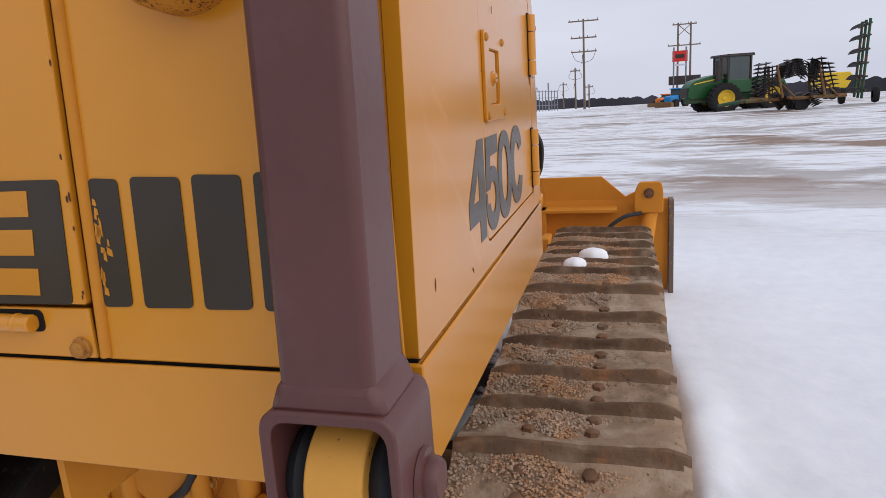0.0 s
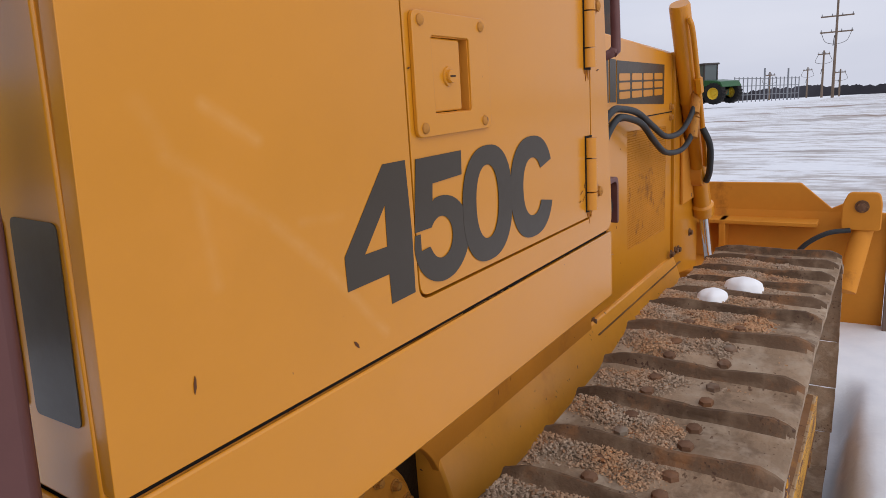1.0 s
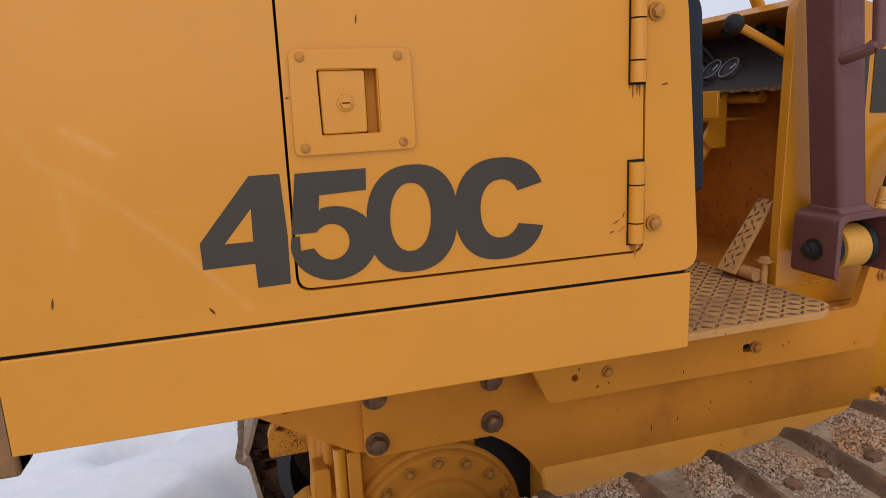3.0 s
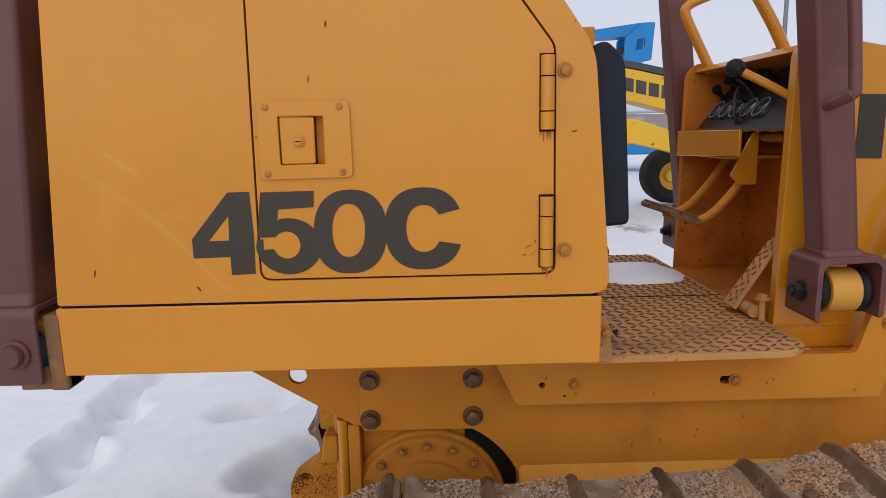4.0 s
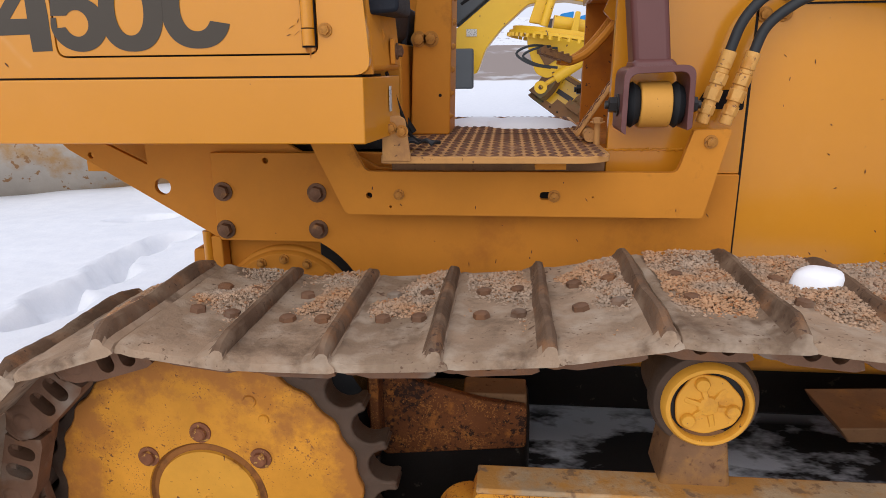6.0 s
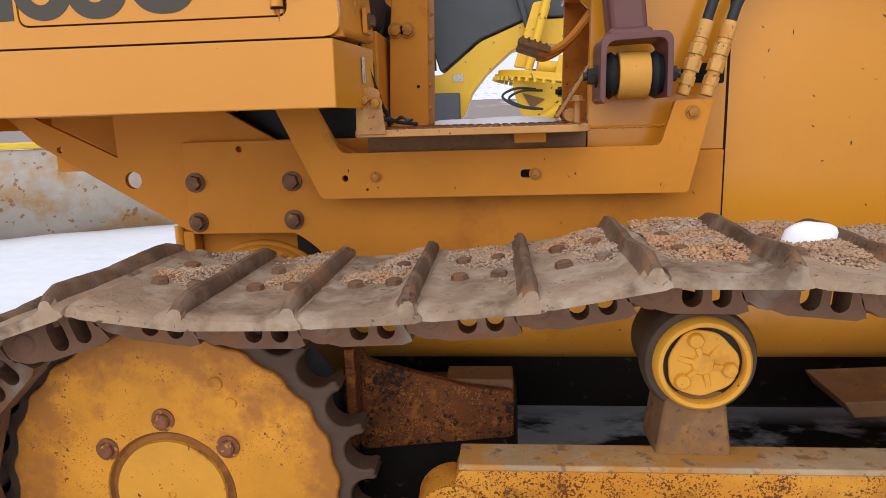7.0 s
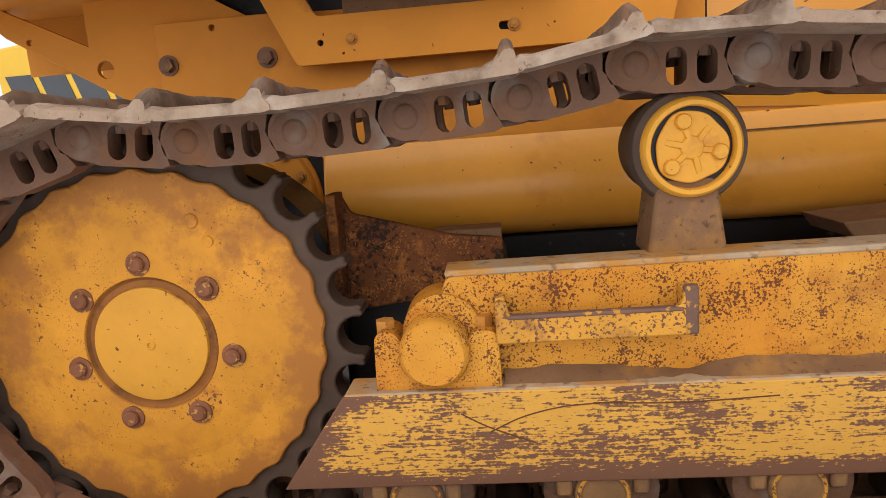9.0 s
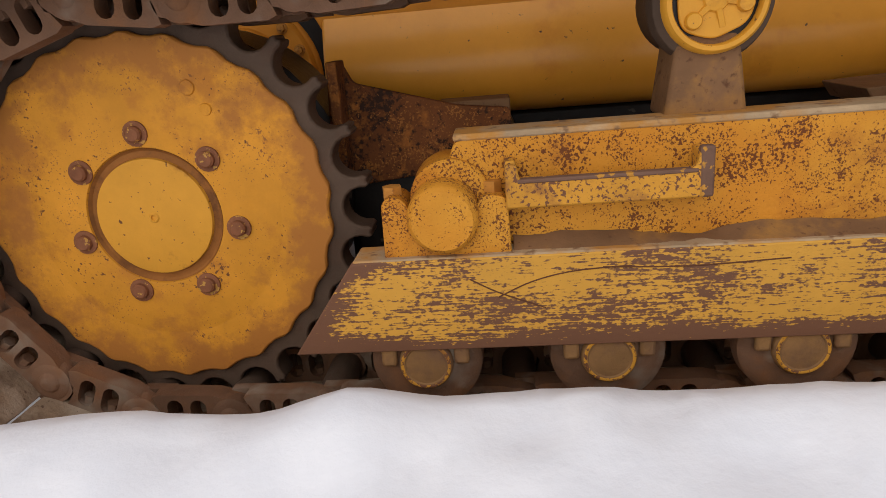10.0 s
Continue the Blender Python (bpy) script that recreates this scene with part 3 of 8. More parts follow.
def finish(bm, name, mat, smooth=38):
    bmesh.ops.recalc_face_normals(bm, faces=bm.faces)
    me = bpy.data.meshes.new(name)
    bm.to_mesh(me)
    bm.free()
    me.materials.append(mat)
    if smooth:
        me.polygons.foreach_set("use_smooth", [True] * len(me.polygons))
        me.set_sharp_from_angle(angle=radians(smooth))
    return me


def part(name, bm, mat, parent, label="", bevel=0.0, at=None, smooth=38, segments=2):
    """One mesh under a thing or a part; at: its pose in the parent's own space (the world's under a thing)."""
    me = bm if isinstance(bm, bpy.types.Mesh) else finish(bm, name, mat, smooth)
    ob = new(name, me)
    if parent is not None:
        ob.parent = parent
        if parent.parent is None:
            ob.matrix_parent_inverse = parent.matrix_basis.inverted()
    if at is not None:
        ob.matrix_basis = at
    if bevel:
        mod = ob.modifiers.new("worn_edge", "BEVEL")
        mod.width, mod.segments, mod.limit_method, mod.angle_limit = bevel, segments, "ANGLE", radians(40)
    if label:
        ob["label"] = label
    return ob


def thing(name, at, label, category, group="", kind=""):
    ob = new(name)
    ob.empty_display_size = 0.1
    ob.matrix_basis = at if isinstance(at, Matrix) else Matrix.Translation(at)
    return tagged(ob, label, category, group, kind)


B = bmesh.new
RNG = random.Random(7)
MID = 0.62          # the machine's middle plane in y
GROUND = 0.12       # level of the trodden snow beside the machine


def smoothstep(a, b, x):
    t = min(1.0, max(0.0, (x - a) / (b - a)))
    return t * t * (3 - 2 * t)


# ---- ground: one snow sheet to the horizon, with ruts, footprints and bare patches ----
def ground_material():
    m = bpy.data.materials.new("snowy_yard")
    m.use_nodes = True
    n, l = m.node_tree.nodes, m.node_tree.links
    b = n["Principled BSDF"]
    b.inputs["Roughness"].default_value = 0.8
    co = n.new("ShaderNodeTexCoord")

    def tex(s, detail, stretch=(1, 1, 1), rough_n=0.6):
        mp = n.new("ShaderNodeMapping")
        mp.inputs["Scale"].default_value = stretch
        t = n.new("ShaderNodeTexNoise")
        t.inputs["Scale"].default_value, t.inputs["Detail"].default_value, t.inputs["Roughness"].default_value = s, detail, rough_n
        l.new(co.outputs["Object"], mp.inputs["Vector"])
        l.new(mp.outputs["Vector"], t.inputs["Vector"])
        return t.outputs["Fac"]

    def ranged(src, a, bb, c=0.0, d=1.0):
        r = n.new("ShaderNodeMapRange")
        r.inputs["From Min"].default_value, r.inputs["From Max"].default_value = a, bb
        r.inputs["To Min"].default_value, r.inputs["To Max"].default_value = c, d
        l.new(src, r.inputs["Value"])
        return r.outputs["Result"]

    def mixc(f, a, bb):
        x = n.new("ShaderNodeMix")
        x.data_type = "RGBA"
        l.new(f, x.inputs["Factor"])
        for s, v in (("A", a), ("B", bb)):
            if isinstance(v, tuple):
                x.inputs[s].default_value = (*v, 1)
            else:
                l.new(v, x.inputs[s])
        return x.outputs["Result"]

    def times(a, bb, op="MULTIPLY"):
        x = n.new("ShaderNodeMath")
        x.operation = op
        x.use_clamp = True
        l.new(a, x.inputs[0])
        l.new(bb, x.inputs[1])
        return x.outputs[0]

    grain = tex(9, 6)
    snow = mixc(ranged(grain, 0.35, 0.7), (0.68, 0.695, 0.73), (0.74, 0.75, 0.775))
    # traffic has worn the yard bare in streaks beyond the parked row
    sep = n.new("ShaderNodeSeparateXYZ")
    l.new(co.outputs["Object"], sep.inputs[0])
    away = times(ranged(sep.outputs["X"], 3.8, 8.5), ranged(sep.outputs["Y"], 7.0, 4.0))
    slush = times(ranged(tex(0.42, 8, (0.8, 0.55, 1), 0.66), 0.53, 0.61), away)
    streak = times(ranged(tex(1.5, 7, (1.0, 0.22, 1), 0.7), 0.53, 0.61), away)
    fine_streak = times(ranged(tex(4.2, 6, (1.0, 0.18, 1), 0.7), 0.53, 0.60), away)
    mud = times(ranged(tex(0.24, 7, (0.9, 0.5, 1), 0.66), 0.56, 0.62), away)
    # churned mud below the grader's blade
    near_blade = times(times(ranged(sep.outputs["X"], 0.2, 0.8), ranged(sep.outputs["X"], 2.9, 2.2)), times(ranged(sep.outputs["Y"], 5.9, 6.6), ranged(sep.outputs["Y"], 10.2, 8.8)))
    churned = times(ranged(tex(1.3, 7, (1, 0.7, 1), 0.66), 0.52, 0.58), near_blade)
    col = mixc(slush, snow, (0.36, 0.33, 0.32))
    col = mixc(streak, col, (0.33, 0.30, 0.285))
    col = mixc(fine_streak, col, (0.40, 0.36, 0.34))
    col = mixc(mud, col, (0.225, 0.15, 0.108))
    col = mixc(churned, col, (0.16, 0.115, 0.085))
    # near-black noise patches in a strip below the machine, snow between
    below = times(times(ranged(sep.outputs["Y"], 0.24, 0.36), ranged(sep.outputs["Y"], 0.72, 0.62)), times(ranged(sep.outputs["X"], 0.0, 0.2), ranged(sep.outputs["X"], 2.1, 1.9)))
    below_dark = times(ranged(tex(5.5, 5, (0.6, 1, 1)), 0.55, 0.47), below)
    col = mixc(below_dark, col, (0.018, 0.014, 0.012))
    road = times(times(ranged(sep.outputs["Y"], 37.0, 40.0), ranged(sep.outputs["Y"], 62.0, 58.0)), ranged(tex(0.25, 5, (0.5, 1.6, 1)), 0.30, 0.42))
    col = mixc(road, col, (0.24, 0.19, 0.165))
    brush = times(ranged(sep.outputs["Y"], 62.0, 64.0), ranged(tex(1.1, 7, (1, 1, 0.6), 0.75), 0.56, 0.66))
    col = mixc(brush, col, (0.22, 0.19, 0.18))
    l.new(col, b.inputs["Base Color"])
    bp = n.new("ShaderNodeBump")
    bp.inputs["Strength"].default_value, bp.inputs["Distance"].default_value = 0.22, 0.02
    l.new(tex(14, 6), bp.inputs["Height"])
    l.new(bp.outputs["Normal"], b.inputs["Normal"])
    return m


PRINTS = [(-1.37, 1.28, 0.17, 1.3), (-1.47, 1.48, 0.15, 1.8), (-1.41, 1.72, 0.17, 1.4), (-1.48, 1.95, 0.15, 1.7), (-1.46, 2.18, 0.16, 1.5), (-1.43, 2.42, 0.15, 1.2), (-0.80, 1.83, 0.17, 0.5), (-0.57, 1.30, 0.17, 0.9), (-0.97, 0.85, 0.18, 0.85), (-0.75, 2.7, 0.16, 0.4), (-1.05, 3.4, 0.17, 1.1), (-1.9, 3.0, 0.18, 0.5), (-0.30, 2.1, 0.14, 0.2)]


PITS = [(0.583, -0.455, 0.055, 0.020), (0.333, -0.525, 0.06, 0.022), (0.45, -0.50, 0.04, 0.010), (0.72, -0.43, 0.045, 0.014), (0.16, -0.47, 0.05, 0.014), (0.85, -0.50, 0.06, 0.016), (0.04, -0.56, 0.06, 0.018), (0.65, -0.53, 0.035, 0.010)]


def ground_height(x, y):
    h = GROUND - 0.0105 * min(46.0, max(0.0, x - 4.0)) - 0.025 * max(0.0, math.hypot(x, y) - 50.0)
    h += (2.2 * smoothstep(40, 47, y) + 6.5 * smoothstep(60, 95, y)) * (1 - smoothstep(25, 60, abs(x)))
    near = 1.0 - smoothstep(6, 14, math.hypot(x - 0.5, y))
    n1 = noise.noise((x * 0.45, y * 0.45, 0.3))
    n2 = noise.noise((x * 1.9, y * 1.9, 4.1))
    n3 = noise.noise((x * 5.5, y * 5.5, 8.2))
    h += 0.035 * n1 + near * (0.016 * n2 + 0.003 * n3)
    if not near:
        h += 0.10 * noise.noise((x * 0.11, y * 0.11, 2.2)) * smoothstep(8, 25, math.hypot(x, y)) + 0.04 * n2
    for side in (-0.077, 2 * MID + 0.077):
        across = 1 - smoothstep(0.218, 0.305 + 0.03 * n2, abs(y - side))
        along = smoothstep(-0.62, -0.35, x) * (1 - smoothstep(2.0, 2.3, x))
        h -= across * along * 0.20
    bank = math.exp(-(((y + 0.43) / 0.10) ** 2)) * smoothstep(-0.3, 0.1, x) * (1 - smoothstep(1.2, 2.2, x))
    h += bank * (0.044 + 0.036 * math.exp(-(((x - 0.355) / 0.085) ** 2)) + 0.012 * n3 + 0.013 * noise.noise((x * 3.0, 1.7, 0)))
    if abs(y + 0.5) < 0.25 and -0.3 < x < 1.3:
        h += 0.005 * noise.noise((x * 12, y * 12, 5.5)) + 0.003 * noise.noise((x * 21, y * 21, 1.5))
        for px, py, r, d in PITS:
            q = ((x - px) / r) ** 2 + ((y - py) / (r * 0.7)) ** 2 + 0.5 * n3
            h -= 0.7 * d * math.exp(-q * q) - 0.2 * d * math.exp(-((q - 1.8) / 0.5) ** 2)
    for px, py, r, a in PRINTS:
        dx, dy = x - px, y - py
        u, w = dx * math.cos(a) + dy * math.sin(a), -dx * math.sin(a) + dy * math.cos(a)
        q = (u / r) ** 2 + (w / (r * 0.62)) ** 2 + 0.55 * n3 + 0.25 * noise.noise((x * 14, y * 14, 3.3))
        if q < 4:
            h -= 0.115 * math.exp(-max(0.0, q) ** 2.2) - 0.010 * math.exp(-((q - 1.9) / 0.5) ** 2)
    return h


def spaced(lo, hi, near_lo, near_hi, step, growth=1.22):
    out, v, s = [], near_lo, step
    while v <= near_hi:
        out.append(v)
        v += step
    v, s = near_hi, step
    while v < hi:
        s *= growth
        v += s
        out.append(v)
    v, s = near_lo, step
    while v > lo:
        s *= growth
        v -= s
        out.insert(0, v)
    return out


gx, gy = spaced(-300, 900, -3.0, 4.0, 0.03), spaced(-500, 700, -1.5, 5.0, 0.03)
verts = [(x, y, ground_height(x, y)) for x in gx for y in gy]
W = len(gy)
faces = [(i * W + j, (i + 1) * W + j, (i + 1) * W + j + 1, i * W + j + 1) for i in range(len(gx) - 1) for j in range(W - 1)]
me = bpy.data.meshes.new("ground")
me.from_pydata(verts, [], faces)
me.polygons.foreach_set("use_smooth", [True] * len(me.polygons))
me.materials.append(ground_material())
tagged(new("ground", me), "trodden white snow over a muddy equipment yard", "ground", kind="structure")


# ==== the bulldozer ====
dozer = thing("bulldozer", (0.6, MID, -0.05), "weathered yellow crawler bulldozer standing in trodden snow", "bulldozer")


def both_sides(fn):
    """Builds on the near side (s = 1) and mirrored on the far side (s = -1); my maps a near y."""
    for s in (1, -1):
        fn(s, (lambda y: y) if s == 1 else (lambda y: 2 * MID - y))


def ybox(bm, my, x0, x1, y0, y1, z0, z1):
    a, b = sorted((my(y0), my(y1)))
    return box(bm, x0, x1, a, b, z0, z1)


# -- rear side boxes: panel with a hinged door, sill below --
PANEL = [(-0.550, 1.098), (0.318, 1.098), (0.288, 1.472), (0.240, 1.540), (0.178, 1.625), (-0.515, 1.650)]
DOOR = [(-0.231, 1.131), (0.231, 1.131), (0.2285, 1.478), (0.182, 1.540), (0.135, 1.600), (-0.2265, 1.610)]


def inset(pts, d):
    c = Vector((sum(p[0] for p in pts) / len(pts), sum(p[1] for p in pts) / len(pts)))
    out = []
    for i, p in enumerate(pts):
        p, a, b = Vector(p), Vector(pts[i - 1]), Vector(pts[(i + 1) % len(pts)])
        n1 = Vector((-(p - a).y, (p - a).x)).normalized()
        n2 = Vector((-(b - p).y, (b - p).x)).normalized()
        out.append(tuple(p + (n1 + n2).normalized() * d / max(0.3, math.sqrt((1 + n1.dot(n2)) / 2))))
    return out


def slant(bm, my):
    """The front end of the box runs forward as it goes inwards."""
    for v in bm.verts:
        if v.co.x > 0.1:
            v.co.x += 0.15 * abs(v.co.y - my(0.0))


def side_box(s, my):
    hole = rounded(DOOR, [0.018, 0.018, 0.01, 0.01, 0.01, 0.01])
    outline = rounded(PANEL, [0.006, 0.03, 0.03, 0.03, 0.03, 0.01])
    bm = B()
    prism(bm, outline, "y", my(0.0), my(0.016), holes=[hole])
    panel = part("side_panel", bm, panel_paint, dozer, "glossy yellow sheet panel with faint scratches", bevel=0.003)
    bm = B()
    prism(bm, inset(PANEL, 0.006), "y", my(0.030), my(0.19))
    slant(bm, my)
    part("box_body", bm, paint_dull, dozer, bevel=0.01)
    bm = B()
    prism(bm, inset(DOOR, -0.02), "y", my(0.0175), my(0.029))
    part("panel_shadow_gap", bm, dark, dozer)
    bm = B()
    prism(bm, inset(PANEL, 0.001), "y", my(0.0165), my(0.0297), holes=[inset(DOOR, -0.022)])
    part("panel_rim", bm, paint_dull, dozer)
    bm = B()
    prism(bm, rounded(inset(DOOR, 0.0030), [0.016, 0.016, 0.01, 0.01, 0.01, 0.01]), "y", my(0.0005), my(0.015), holes=[rounded([(-0.187, 1.309), (-0.119, 1.310), (-0.119, 1.382), (-0.188, 1.383)], 0.004)] if s == 1 else [])
    door = part("door", bm, paint, dozer, "yellow sheet-metal access door", bevel=0.0012)
    bm = B()
    turned = [(-0.552, -0.004), (0.304, -0.004), (0.3335, 0.19), (0.3285, 0.19), (0.2995, 0.001), (-0.547, 0.001), (-0.547, 0.03), (-0.552, 0.03)]
    prism(bm, [(x, my(y)) for x, y in turned], "z", 0.984, 1.0946)
    part("sill", bm, paint, dozer, "folded yellow sheet sill", bevel=0.0022)
    bm = B()
    ybox(bm, my, -0.545, 0.298, 0.0035, 0.19, 1.0935, 1.0978)
    part("sill_gap", bm, dark, dozer)
    bm = B()
    ybox(bm, my, -0.545, 0.27, 0.192, 0.22, 0.99, 1.088)
    part("sill_inner", bm, paint_dull, dozer)
    # hinges
    for z in (1.402, 1.193):
        bm = B()
        for z0, z1 in ((-0.047, -0.021), (-0.019, 0.030), (0.032, 0.061)):
            a = z + z0
            cyl(bm, (0.216, my(-0.003), a), (0.216, my(-0.003), z + z1), 0.0105, n=14)
        part("hinge", bm, paint, dozer, "painted butt hinge")
        bm = B()
        ybox(bm, my, 0.2042, 0.2280, -0.0014, 0.004, z - 0.050, z + 0.064)
        part("hinge_gap", bm, dark, dozer)
        bm = B()
        bolt(bm, (0.242 if z > 1.3 else 0.244, my(-0.0002), 1.441 if z > 1.3 else 1.170), (0, -s, 0), 0.0085, 0.006)
        part("bolt", bm, bolt_yellow, dozer, "rust-stained hinge bolt")


both_sides(side_box)

# latch on the near door
bm = B()
prism(bm, rounded([(-0.219, 1.2885), (-0.0785, 1.2895), (-0.080, 1.4035), (-0.217, 1.405)], 0.009), "y", -0.0042, 0.0004, holes=[rounded([(-0.187, 1.309), (-0.119, 1.310), (-0.119, 1.382), (-0.188, 1.383)], 0.004)])
latch = part("latch_plate", bm, paint, dozer, "recessed yellow paddle latch plate", bevel=0.0012)
bm = B()
prism(bm, [(-0.187, 1.309), (-0.119, 1.310), (-0.119, 1.382), (-0.188, 1.383)], "y", 0.0150, 0.0168)
box(bm, -0.1205, -0.1185, -0.002, 0.015, 1.309, 1.383)
box(bm, -0.189, -0.1875, -0.002, 0.015, 1.309, 1.383)
box(bm, -0.188, -0.119, -0.002, 0.015, 1.3815, 1.3835)
box(bm, -0.188, -0.119, -0.002, 0.015, 1.3085, 1.3105)
part("latch_recess", bm, paint_dull, latch)
bm = B()
prism(bm, rounded([(-0.1855, 1.311), (-0.1345, 1.3115), (-0.134, 1.3805), (-0.186, 1.3815)], 0.003), "y", -0.0015, 0.006)
paddle = part("paddle", bm, paint, latch, "yellow latch paddle", bevel=0.0015)
bm = B()
prism(bm, [(-0.1872, 1.3095), (-0.1330, 1.3100), (-0.1326, 1.3820), (-0.1876, 1.3828)], "y", 0.0064, 0.0080)
part("paddle_gap", bm, dark, latch)
bm = B()
lathe(bm, [(0.0, 0.0058), (0.006, 0.0058), (0.0066, 0.0048), (0.0068, 0.002), (0.0092, 0.0019), (0.0098, 0.0008), (0.0098, -0.002)], (-0.158, -0.0015, 1.345), (0, -1, 0), 24)
part("lock", bm, paint, latch, "round painted key lock")
bm = B()
box(bm, -0.1625, -0.1535, -0.0078, -0.0071, 1.3443, 1.3457)
part("keyhole", bm, dark, latch)
for px, pz in ((-0.205, 1.396), (-0.095, 1.395), (-0.094, 1.298), (-0.207, 1.297)):
    bm = B()
    lathe(bm, [(0.0, 0.0035), (0.003, 0.0033), (0.0052, 0.0015), (0.0055, 0)], (px, -0.0042, pz), (0, -1, 0), 14)
    part("rivet", bm, bolt_yellow, latch)

# -- the number on the door: four characters cut from dark vinyl --
def oval(cx, cz, rx, rz, a0=0.0, a1=360.0, n=44, power=2.35, lean=0.0):
    """A squared oval from angle a0 to a1, leaning by lean metres of x per metre of z."""
    out = []
    for i in range(n + 1):
        a = radians(a0 + (a1 - a0) * i / n)
        c, d = math.cos(a), math.sin(a)
        x = math.copysign(abs(c) ** (2 / power), c) * rx
        z = math.copysign(abs(d) ** (2 / power), d) * rz
        out.append((cx + x + lean * z, cz + z))
    return out


def number_decal():
    four = [(-0.3313, 1.1995), (-0.2718, 1.2705), (-0.2383, 1.2707), (-0.2356, 1.2008), (-0.2372, 1.1429), (-0.2741, 1.1419), (-0.2745, 1.1706), (-0.3313, 1.1693)]
    four_eye = [(-0.3055, 1.1962), (-0.2742, 1.1964), (-0.2730, 1.2342)]
    five = [(-0.2215, 1.2695), (-0.1403, 1.2702), (-0.1417, 1.2452), (-0.1963, 1.2429), (-0.1984, 1.2246)]
    five += arc(-0.1830, 1.1850, 0.0505, 104, -180, 40, 0.0440)
    five += [(-0.2315, 1.1970), (-0.2220, 1.1970), (-0.2223, 1.1801), (-0.2073, 1.1815)]
    five += arc(-0.1860, 1.1872, 0.0208, -148, 142, 30, 0.0214) + [(-0.2026, 1.2000), (-0.2313, 1.1998)]
    zero, zero_eye = oval(-0.0872, 1.2055, 0.0562, 0.0653, lean=0.03)[:-1], oval(-0.0898, 1.2078, 0.0253, 0.0415, lean=0.03, power=2.2)[:-1]
    cee = oval(0.0262, 1.2078, 0.0602, 0.0640, 24, 340, 52) + oval(0.0262, 1.2082, 0.0271, 0.0367, 328, 33, 36, 2.2)
    for outline, eyes, proud in ((four, [four_eye], 0.0), (five, [], 0.0), (zero, [zero_eye], 0.0002), (cee, [], 0.0)):
        bm = B()
        prism(bm, outline, "y", -0.0002, -0.0005 - proud, holes=eyes)
        part("number_decal", bm, decal, dozer, "dark grey vinyl character of the number 450C", smooth=0)


number_decal()

# -- rear body and its decals --
def leaning(bm):
    """The rear sheets lean forward with the side panel's rear edge."""
    for v in bm.verts:
        if v.co.z > 1.098:
            v.co.x += 0.0634 * (v.co.z - 1.098)
    return bm


bm = B()
box(bm, -0.505, -0.02, 0.19, 2 * MID - 0.19, 0.99, 1.60)
part("rear_body", bm, paint_dull, dozer, bevel=0.008)
bm = B()
prism(bm, rounded([(0.012, 1.0845), (0.342, 1.0845), (0.342, 1.66), (0.030, 1.66)], 0.012), "x", -0.5515, -0.5455)
part("rear_panel", leaning(bm), hood_paint, dozer, "yellow rear sheet panel with dark stripe decals", bevel=0.002)
bm = B()
box(bm, -0.557, -0.546, 0.3490, 0.91, 1.143, 1.66)
part("rear_door", leaning(bm), hood_paint, dozer, "yellow rear door with rusty edge", bevel=0.003)
bm = B()
cyl(bm, (-0.5515, 0.336, 1.088), (-0.5515, 0.336, 1.66), 0.0065, n=12)
part("rear_hinge_rod", leaning(bm), paint_dull, dozer)
bm = B()
box(bm, -0.552, -0.546, 0.349, 0.91, 1.0845, 1.1385)
part("rear_lower_panel", bm, hood_paint, dozer, bevel=0.002)
bm = B()
box(bm, -0.5550, -0.5495, 0.012, 1.228, 0.962, 1.0812)
part("rear_sill", bm, hood_paint, dozer, bevel=0.002)
bm = B()
box(bm, -0.5455, -0.540, 0.014, 1.226, 1.070, 1.095)
part("rear_gap", bm, dark, dozer)
for y0, y1 in ((0.2955, 0.3295), (0.2255, 0.2810), (0.1605, 0.2125), (0.0920, 0.1475), (0.0240, 0.0800)):
    bm = B()
    prism(bm, rounded([(y0, 1.1415), (y1, 1.1405), (y1, 1.2695), (y0, 1.2675)], 0.006), "x", -0.5524, -0.5516)
    part("stripe_decal", leaning(bm), decal, dozer, "dark grey stripe decal, chipped at one edge", smooth=0)
bm = B()
prism(bm, rounded([(0.3630, 1.1440), (0.63, 1.1420), (0.63, 1.2720), (0.3600, 1.2700)], 0.006), "x", -0.5582, -0.5571)
plate = part("brand_decal", leaning(bm), decal, dozer, "dark decal with plain yellow bars", smooth=0)
for z0, z1 in ((1.1530, 1.1810), (1.1945, 1.2210), (1.2340, 1.2600)):
    bm = B()
    prism(bm, [(0.4020, z0), (0.52, z0), (0.52, z1), (0.4000, z1)], "x", -0.5590, -0.5583)
    part("bar", leaning(bm), paint, plate, smooth=0)
bm = B()
cyl(bm, (-0.560, 0.414, 1.124), (-0.560, 0.55, 1.124), 0.0095, n=18)
cyl(bm, (-0.560, 0.4315, 1.124), (-0.560, 0.437, 1.124), 0.0105, n=18)
part("rear_latch", bm, hood_paint, dozer, "round yellow latch rod", bevel=0.002)
bm = B()
prism(bm, rounded([(0.407, 1.1125), (0.55, 1.1125), (0.55, 1.1365), (0.407, 1.1365)], 0.008), "x", -0.5530, -0.5522)
part("latch_slot", bm, dark, dozer)
bm = B()
lathe(bm, [(0.0, 0.012), (0.006, 0.011), (0.0085, 0.009), (0.009, 0.004), (0.0115, 0.003), (0.012, 0.0)], (-0.552, 0.3645, 1.0965), (-1, 0, 0), 18)
part("bolt", bm, bolt_yellow, dozer)
bm = B()
lathe(bm, [(0.0, 0.045), (0.05, 0.043), (0.060, 0.03), (0.062, 0.0)], (-0.551, 0.195, 1.47), (-1, 0, 0), 24)
part("filler_cap", leaning(bm), paint_worn, dozer, "yellow round filler cap with chipped paint")

